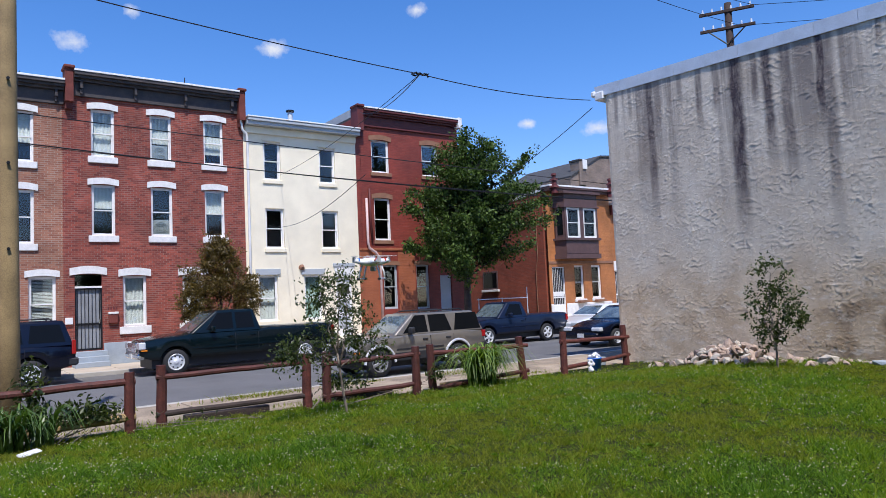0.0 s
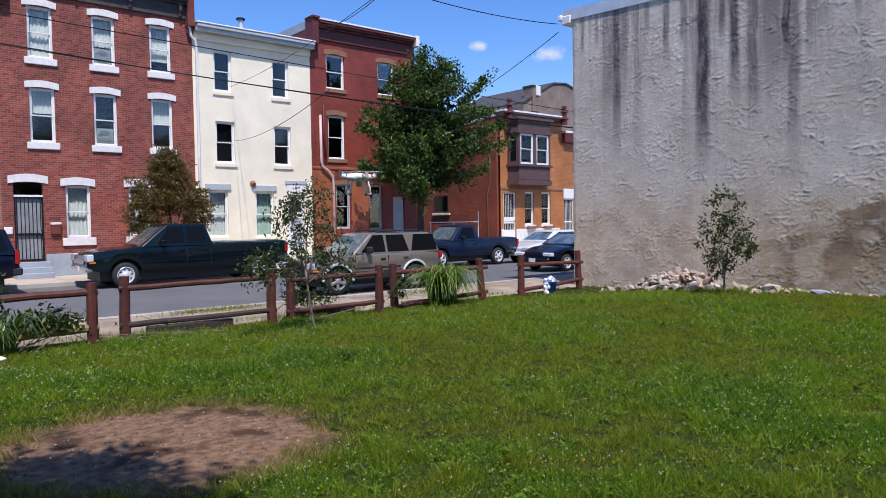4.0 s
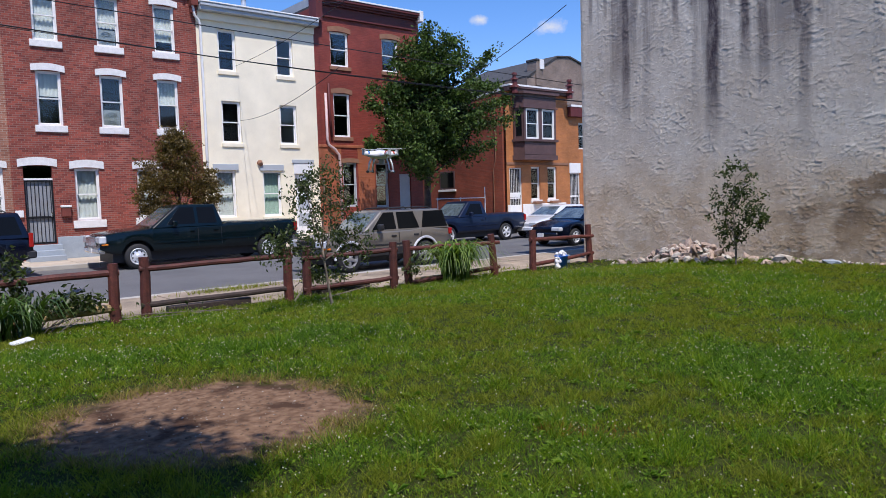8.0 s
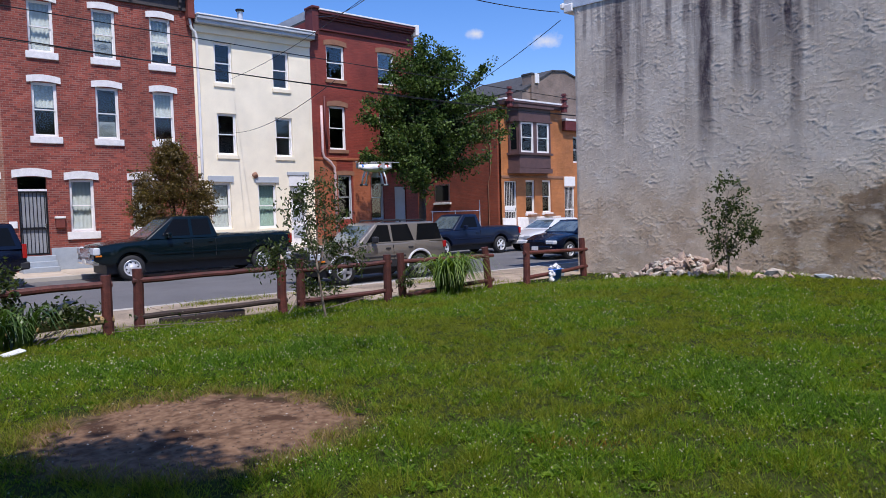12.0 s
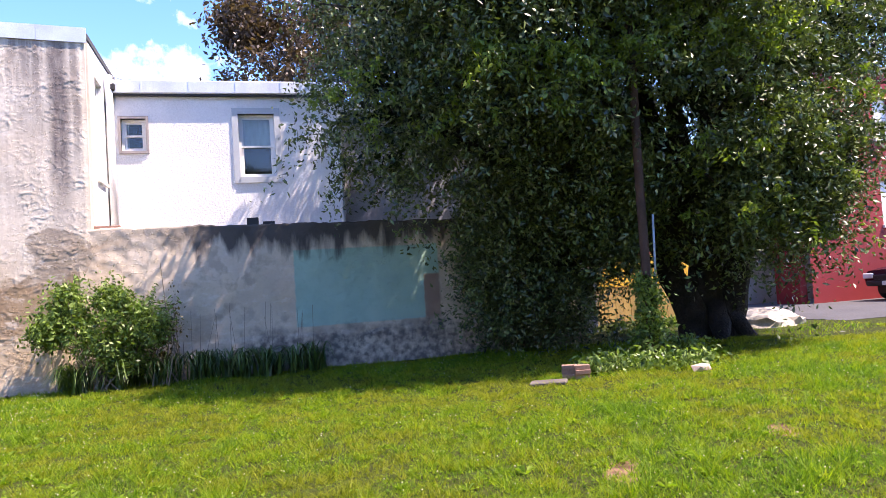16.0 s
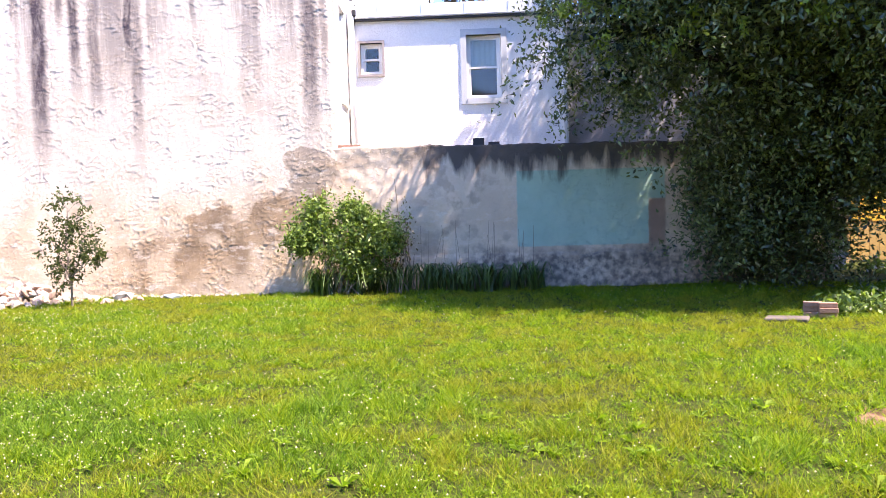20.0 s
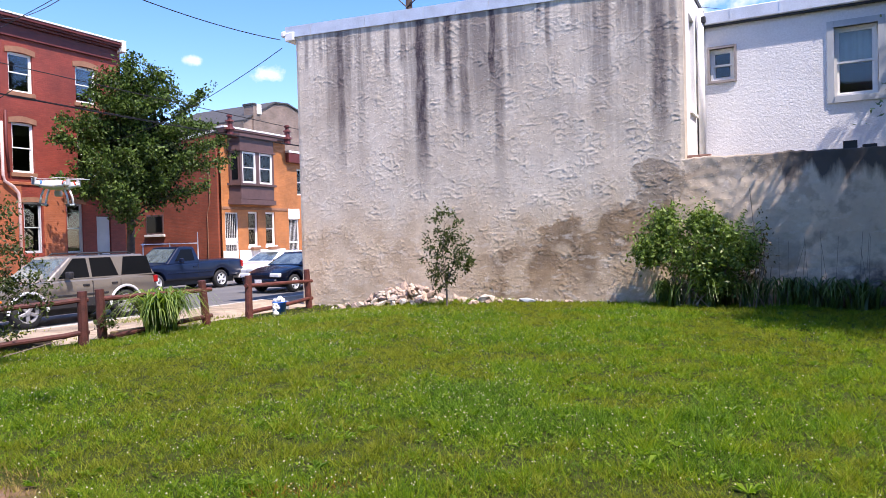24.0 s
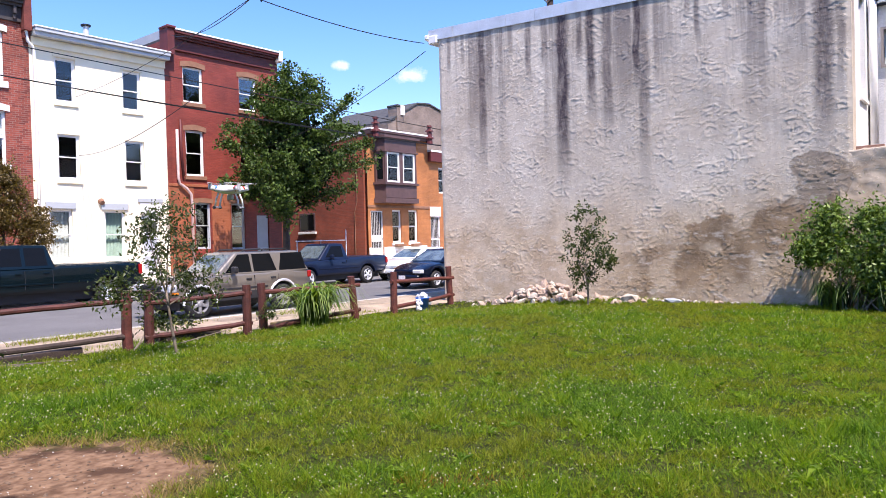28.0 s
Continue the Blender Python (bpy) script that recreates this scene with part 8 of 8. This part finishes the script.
# ---- beyond the back of the lot ----
def back_street():
    # darker than the street's asphalt: the driveway's shade is in its colour
    tagged(part("driveway", nbox(13.8, 40, -40, -13.2, -0.04, 0.012), material("shaded_driveway_asphalt", (0.058, 0.057, 0.060), 0.9, var=0.18, scale=0.9, fine=140, bump=0.3)), "grey asphalt driveway beyond the lot", "road", kind="structure")
    # red paint, deepened to carry the shade on this wall
    mr = material("red_painted_wall", (0.27, 0.018, 0.020), 0.7, var=0.12, scale=0.9, fine=40, bump=0.2)
    b = thing("red_building", "red painted building with white-headed windows beyond the lot", "building")
    turn = Matrix(((0, 1, 0, 20.2), (-1, 0, 0, 0), (0, 0, 1, 0), (0, 0, 0, 1)))
    ops = [(18.95 + 2.6 * k, 19.65 + 2.6 * k, 2.55, 4.1) for k in range(4)] + [(18.95 + 2.6 * k, 19.65 + 2.6 * k, 5.6, 7.0) for k in range(4)]
    bm = holed(bmesh.new(), 18.3, 30, -0.3, 8.0, 0, ops, 0.25)
    bm.transform(turn)
    part("front_wall", bm, mr, b)
    part("side_wall", nbox(20.46, 21.6, -18.3, -18.02, -0.3, 7.98), mr, b)
    part("roof", nbox(20.1, 21.7, -30, -17.95, 8.0, 8.15), M_ROOF, b)
    for u0, u1, z0, z1 in ops:
        part("shutter_board", nbox(20.3, 20.36, -u1, -u0, z0, z1), M_WHITE, b, "white board in a window opening")
        part("window_sill", nbox(20.12, 20.28, -u1 - 0.06, -u0 + 0.06, z0 - 0.12, z0 - 0.003, 0.01), M_STONE, b)
    # yellow boarded fence seen under the tree
    my = material("yellow_fence_paint", (0.72, 0.42, 0.04), 0.65, var=0.12, scale=3, fine=40, bump=0.15, per_object=0.12)
    mo = material("ochre_fence_board", (0.42, 0.27, 0.08), 0.75, var=0.2, scale=3, fine=40, bump=0.2, per_object=0.15)
    f = thing("yellow_fence", "yellow and ochre boarded fence beyond the tree", "fence")
    for i in range(26):
        y = -7.4 - 0.24 * i
        part("board", nbox(19.0, 19.03, y - 0.23, y, 0.05, 1.05, 0.004), mo, f)
        part("board", nbox(18.985, 19.015, y - 0.23, y, 1.06, 1.95, 0.004), my, f)
    for i in range(4):
        part("post", nbox(18.9, 18.98, -8.0 - 1.7 * i, -7.9 - 1.7 * i, -0.2, 2.0), M_WOODGREY, f)
    g = thing("rear_garage", "plain red brick garage behind the yellow fence", "building")
    part("wall", nbox(22, 28, -15.3, -6, -0.3, 3.4), M_BRICK_DS, g)
    part("roof", nbox(21.8, 28.2, -15.35, -5.9, 3.403, 3.6), M_ROOF, g)
    yw = thing("yard_wall", "pale grey rendered yard wall beside the red building", "wall")
    part("wall", nbox(23.0, 23.25, -24.0, -15.32, -0.3, 3.4, 0.01), M_CONCRETE, yw)
    vehicle("sport_utility_car", "near-black car parked beside the red building", "car", pose(18.6, -20.6, 0.013, 0, 0, -90), M_PAINT_NAVY,
            [(-0.85, 0.48), (-0.88, 0.7), (-0.8, 0.98), (-0.1, 1.08), (0.72, 1.13), (0.9, 1.14), (3.86, 1.14), (3.95, 1.05), (3.97, 0.58), (3.92, 0.48)],
            (0.0, 2.85), 0.45, 0.375, 0.93, (0.48, 3.92, 1.11), (1.22, 3.68, 1.56), 0.72,
            [(0.88, 1.7, 0.45, 0.02), (1.82, 2.66, 0.0, 0.05), (2.8, 3.72, 0.05, 0.14)], M_ALLOYDARK, M_PLASTIC, seams=(1.76, 2.7),
            front_lamp=(0.72, 0.9), rear_lamp=(0.85, 1.25), grille=(0.62, 0.84, M_PLASTIC))
    # pipe gate beside the red row house
    p = thing("pipe_gate", "galvanised pipe gate frame between the houses", "gate")
    for z in (1.45, 0.2):
        part("rail", rod(bmesh.new(), (21.6, 27.2, z), (24.9, 27.2, z), 0.025, seg=6), M_TIN, p)
    for x in (21.7, 23.2, 24.9):
        part("post", rod(bmesh.new(), (x, 27.2, -0.3), (x, 27.2, 1.5 + (0.5 if x > 24 else 0)), 0.03, seg=6), M_TIN, p)


back_street()


# ---- the lawn ----
def lawn():
    rng = np.random.default_rng(3)
    step = 0.125
    gx, gy = np.arange(-12, 15.01, step), np.arange(-14, 12.3, step)
    land_grid = np.array([[land(p, q) for q in gy] for p in gx])
    tone_grid = np.array([[1.25 * noise.noise(Vector((p * 0.5, q * 0.5, 8))) + 0.9 * noise.noise(Vector((p * 1.5, q * 1.5, 2))) + 0.5 * noise.noise(Vector((p * 3.6, q * 3.6, 5))) for q in gy] for p in gx])

    def sample(grid, px, py):
        u, v = (px - gx[0]) / step, (py - gy[0]) / step
        i, j = np.clip(u.astype(int), 0, len(gx) - 2), np.clip(v.astype(int), 0, len(gy) - 2)
        u, v = u - i, v - j
        return grid[i, j] * (1 - u) * (1 - v) + grid[i + 1, j] * u * (1 - v) + grid[i, j + 1] * (1 - u) * v + grid[i + 1, j + 1] * u * v

    fine_step = 0.06
    fx, fy = np.arange(-3, 14.5, fine_step), np.arange(-9, 12.0, fine_step)
    fine_grid = np.array([[noise.noise(Vector((p * 4.3, q * 4.3, 1))) + 0.8 * noise.noise(Vector((p * 9.5, q * 9.5, 4))) for q in fy] for p in fx])
    n = 1150000
    r = rng.uniform(1.0, 15.5, n)
    a = rng.uniform(radians(-62), radians(100), n)
    x, y = 0.2 + r * np.cos(a), 0.2 + r * np.sin(a)
    # thinner over the rest of the lot
    wide = slice(n - 90000, n)
    x[wide], y[wide] = rng.uniform(-11, 14.2, 90000), rng.uniform(-13, 11.5, 90000)
    r[wide] = np.hypot(x[wide], y[wide]) + 1
    # coarse tufts and weeds that stand above the rest
    m, each = 900, 34
    tr, ta = rng.uniform(1.5, 14, m), rng.uniform(radians(-62), radians(100), m)
    tuft = slice(n - 90000 - m * each, n - 90000)
    spread = rng.normal(size=(m * each, 2)) * 0.035
    x[tuft] = np.repeat(0.2 + tr * np.cos(ta), each) + spread[:, 0]
    y[tuft] = np.repeat(0.2 + tr * np.sin(ta), each) + spread[:, 1]
    r[tuft] = np.repeat(tr, each)
    tall = np.zeros(n)
    tall[tuft] = np.repeat(rng.uniform(0.03, 0.09, m), each)
    keep = (x < 14.25) & (y < 11.62 + 0.15 * np.sin(2.3 * x)) & (y > -13.0)
    rim = np.zeros(n, bool)
    for cx, cy, rx, ry, turn in BARE:
        dx, dy = x - cx, y - cy
        u = (dx * math.cos(turn) + dy * math.sin(turn)) / rx
        v = (-dx * math.sin(turn) + dy * math.cos(turn)) / ry
        ang = np.arctan2(v, u)
        rim |= (u * u + v * v < 1.12 + 0.5 * rng.random(n) ** 3) & (rx > 0.6) & (rng.random(n) < 0.75)
        keep &= (u * u + v * v) > (1.0 if rx > 0.6 else 0.0) + (-0.28 if rx > 0.6 else 0.15) + 0.45 * rng.random(n) ** 2 + 0.10 * np.sin(5 * ang) + 0.08 * np.sin(11 * ang + 1)
    x, y, r, tall, rim = x[keep], y[keep], r[keep], tall[keep], rim[keep]
    n = len(x)
    z = sample(land_grid, x, y)
    patch = sample(tone_grid, x, y)
    i, j = np.clip(((x - fx[0]) / fine_step).astype(int), 0, len(fx) - 1), np.clip(((y - fy[0]) / fine_step).astype(int), 0, len(fy) - 1)
    clumpy = fine_grid[i, j]
    h = (0.55 + 1.7 * np.clip(clumpy + 0.15, 0, 1)) * (0.026 + 0.026 * rng.random(n) + 0.030 * np.clip(patch + 0.2, 0, 1)) * (1 + 0.6 * (rng.random(n) > 0.975)) + tall * rng.uniform(0.4, 1.0, n)
    w = (0.0013 + 0.00036 * r) * rng.uniform(0.6, 1.5, n)
    t = rng.uniform(0, 2 * math.pi, n)
    lean = rng.normal(size=(n, 2)) * 0.75
    side = np.stack([np.cos(t), np.sin(t), 0 * t], 1) * w[:, None]
    base = np.stack([x, y, z - 0.005], 1)
    tip = base + np.stack([lean[:, 0] * h, lean[:, 1] * h, h], 1)
    pick = 1.15 * patch - 0.85 * clumpy + rng.normal(size=n) * 0.22 + (tall > 0) * 0.5
    bare = (clumpy < -0.14) & (rng.random(n) < 0.58)
    pick[bare] = 99
    lu, lv = (x - 3.12) * 0.707 - (y - 2.86) * 0.707, (x - 3.12) * 0.707 + (y - 2.86) * 0.707
    dry = (np.hypot(lu / 0.42, lv / 0.12) < 0.5 + 0.6 * rng.random(n)) & (rng.random(n) < 0.6)
    sets = [("grass", M_GRASS, "short green lawn grass", ~rim & ~dry & (pick > -0.28) & (pick <= 0.38)), ("grass", M_GRASS_DARK, "darker lush lawn grass", ~rim & ~dry & (pick > 0.38) & (pick < 50)), ("grass", M_GRASS_DRY, "yellowish lawn grass", ~rim & (pick <= -0.28) & ~dry), ("grass", M_GRASS_DEAD, "dead orange-brown lawn grass", dry & ~rim & (pick < 50)), ("grass", M_STRAW, "dry straw-coloured grass round the bare earth", rim)]
    for name, mat, label, sel in sets:
        m = int(sel.sum())
        if not m:
            continue
        v = np.stack([base[sel] - side[sel], base[sel] + side[sel], tip[sel]], 1).reshape(-1, 3)
        me = bpy.data.meshes.new(name)
        me.vertices.add(len(v))
        me.vertices.foreach_set("co", v.ravel())
        me.loops.add(m * 3)
        me.loops.foreach_set("vertex_index", np.arange(m * 3))
        me.polygons.add(m)
        me.polygons.foreach_set("loop_start", np.arange(m) * 3)
        me.update(calc_edges=True)
        me.materials.append(mat)
        tagged(new(name, me), label, "grass", kind="stuff")
    # clover leaves lying flat, and their white heads
    sel = rng.choice(n, 110000, replace=False)
    sel = sel[~dry[sel] & ~rim[sel]]
    sel = sel[patch[sel] + rng.normal(size=len(sel)) * 0.3 > -0.12]
    c = base[sel] + np.stack([0 * r[sel], 0 * r[sel], 0.02 + 0.035 * rng.random(len(sel))], 1)
    s = (0.0070 + 0.0005 * r[sel]) * rng.uniform(0.6, 1.3, len(sel))
    nrm = np.stack([rng.normal(size=len(sel)) * 0.35, rng.normal(size=len(sel)) * 0.35, np.ones(len(sel))], 1)
    u = np.cross(nrm, rng.normal(size=(len(sel), 3)))
    u /= np.linalg.norm(u, axis=1)[:, None]
    vv = np.cross(nrm, u)
    vv /= np.linalg.norm(vv, axis=1)[:, None]
    ring = np.stack([c + (u * math.cos(k * math.pi / 3) + vv * math.sin(k * math.pi / 3)) * (s * (1.25 if k % 2 else 0.7))[:, None] for k in range(6)], 1).reshape(-1, 3)
    me = bpy.data.meshes.new("clover")
    me.vertices.add(len(ring))
    me.vertices.foreach_set("co", ring.ravel())
    me.loops.add(len(ring))
    me.loops.foreach_set("vertex_index", np.arange(len(ring)))
    me.polygons.add(len(sel))
    me.polygons.foreach_set("loop_start", np.arange(len(sel)) * 6)
    me.update(calc_edges=True)
    me.materials.append(M_CLOVERLEAF)
    tagged(new("clover", me), "low clover leaves among the grass", "clover", kind="stuff")
    fl = np.where((patch + 0.35 * rng.normal(size=n) > 0.05) & (rng.random(n) < 0.072 * np.clip((y - 0.35 * x + 3.0) / 5.0, 0.22, 1.0)))[0]
    fl = rng.choice(fl, min(6400, len(fl)), replace=False)
    o = np.array([(1, 0, 0), (-1, 0, 0), (0, 1, 0), (0, -1, 0), (0, 0, 1), (0, 0, -1)], float)
    f = np.array([(0, 2, 4), (2, 1, 4), (1, 3, 4), (3, 0, 4), (2, 0, 5), (1, 2, 5), (3, 1, 5), (0, 3, 5)])
    c = base[fl] + np.stack([0 * fl, 0 * fl, 0.05 + 0.03 * rng.random(len(fl))], 1)
    s = (0.0044 + 0.00040 * r[fl]) * rng.uniform(0.6, 1.2, len(fl))
    v = (c[:, None] + o[None] * s[:, None, None]).reshape(-1, 3)
    q = (np.arange(len(fl))[:, None, None] * 6 + f[None]).reshape(-1, 3)
    me = bpy.data.meshes.new("clover_flowers")
    me.from_pydata(v.tolist(), [], q.tolist())
    me.materials.append(M_CLOVER)
    tagged(new("clover_flowers", me), "white clover flower heads in the grass", "flowers", kind="stuff")
    # broad-leaved weeds: low rosettes of pointed leaves
    at = rng.choice(np.where(~dry & ~rim)[0], 2600, replace=False)
    at = at[patch[at] + rng.normal(size=len(at)) * 0.5 > -0.1][:1300]
    v, q = [], []
    for i in at:
        big = rng.uniform(0.5, 1.0) ** 2
        for k in range(rng.integers(6, 11)):
            a, ln, up = rng.uniform(0, 6.28), rng.uniform(0.045, 0.085) * big + 0.018, rng.uniform(0.35, 1.1)
            d, e = np.array((math.cos(a), math.sin(a), 0.0)), np.array((-math.sin(a), math.cos(a), 0.0))
            b = base[i] + (0, 0, 0.012)
            m = b + d * ln * 0.55 + (0, 0, ln * up * 0.6)
            p = len(v)
            v += [tuple(b), tuple(m + e * ln * 0.17), tuple(b + d * ln + (0, 0, ln * up * 0.55)), tuple(m - e * ln * 0.17)]
            q += [(p, p + 1, p + 2), (p, p + 2, p + 3)]
    tagged(arr("weeds", v, q, M_WEED), "low broad-leaved weeds in the lawn", "weeds", kind="stuff")


M_WEED = leaf_material("broad_weed_leaves", (0.075, 0.150, 0.010), (0.210, 0.310, 0.030), 0.45, 0.25, 0.5)
M_GRASS_DARK = leaf_material("lush_grass_blades", (0.022, 0.075, 0.006), (0.175, 0.300, 0.026), 0.45, 0.16, 0.52)
M_GRASS_DRY = leaf_material("yellowed_grass_blades", (0.078, 0.110, 0.006), (0.295, 0.31, 0.038), 0.5, 0.14, 0.55)
M_STRAW = leaf_material("dry_straw_blades", (0.15, 0.12, 0.03), (0.36, 0.26, 0.11), 0.3, 0.12, 0.6)
M_GRASS_DEAD = leaf_material("dead_grass_blades", (0.20, 0.085, 0.012), (0.36, 0.19, 0.04), 0.3, 0.1, 0.6)
M_CLOVERLEAF = leaf_material("clover_leaves", (0.045, 0.105, 0.006), (0.165, 0.245, 0.016), 0.3, 0.08, 0.6)
lawn()


def verge():
    """Ragged grass and weeds rooted in the dirt along the kerb and the fence."""
    rng = np.random.default_rng(17)
    v, f = [], []
    for x0, y0, rx, ry, n, hh in ((2.2, 13.9, 0.7, 0.22, 260, 0.09), (5.3, 13.8, 1.1, 0.28, 520, 0.10), (7.6, 13.9, 0.9, 0.2, 260, 0.08), (10.2, 13.6, 0.8, 0.3, 220, 0.07), (6.0, 12.0, 2.5, 0.2, 420, 0.08), (2.0, 12.0, 2.0, 0.15, 260, 0.08), (10.5, 11.9, 1.2, 0.2, 300, 0.09), (-1.0, 13.8, 1.0, 0.25, 220, 0.09)):
        for _ in range(n):
            p = np.array((x0 + rng.normal() * rx * 0.5, y0 + rng.normal() * ry * 0.5, -0.228))
            h, a, w = hh * rng.uniform(0.4, 1.4), rng.uniform(0, 6.28), 0.007
            side = np.array((math.cos(a), math.sin(a), 0)) * w
            k = len(v)
            v += [tuple(p - side), tuple(p + side), tuple(p + np.array((rng.normal() * 0.5 * h, rng.normal() * 0.5 * h, h)))]
            f.append((k, k + 1, k + 2))
    tagged(arr("verge_grass", v, f, M_GRASS_DRY), "ragged yellow-green grass tufts along the kerb", "grass", kind="stuff")


verge()

# ---- set each thing's origin at its foot ----
bpy.context.view_layer.update()
for top_ob in [o for o in scene.objects if o.parent is None and o.type == "EMPTY" and o.matrix_basis == Matrix()]:
    lows, highs = Vector((1e9,) * 3), Vector((-1e9,) * 3)
    for o in top_ob.children_recursive:
        if o.type == "MESH":
            for c in o.bound_box:
                q = o.matrix_world @ Vector(c)
                lows, highs = Vector(map(min, lows, q)), Vector(map(max, highs, q))
    if lows.x > 1e8:
        continue
    foot = Vector(((lows.x + highs.x) / 2, (lows.y + highs.y) / 2, lows.z))
    top_ob.location = foot
    for o in top_ob.children:
        o.matrix_parent_inverse = Matrix.Translation(-foot)
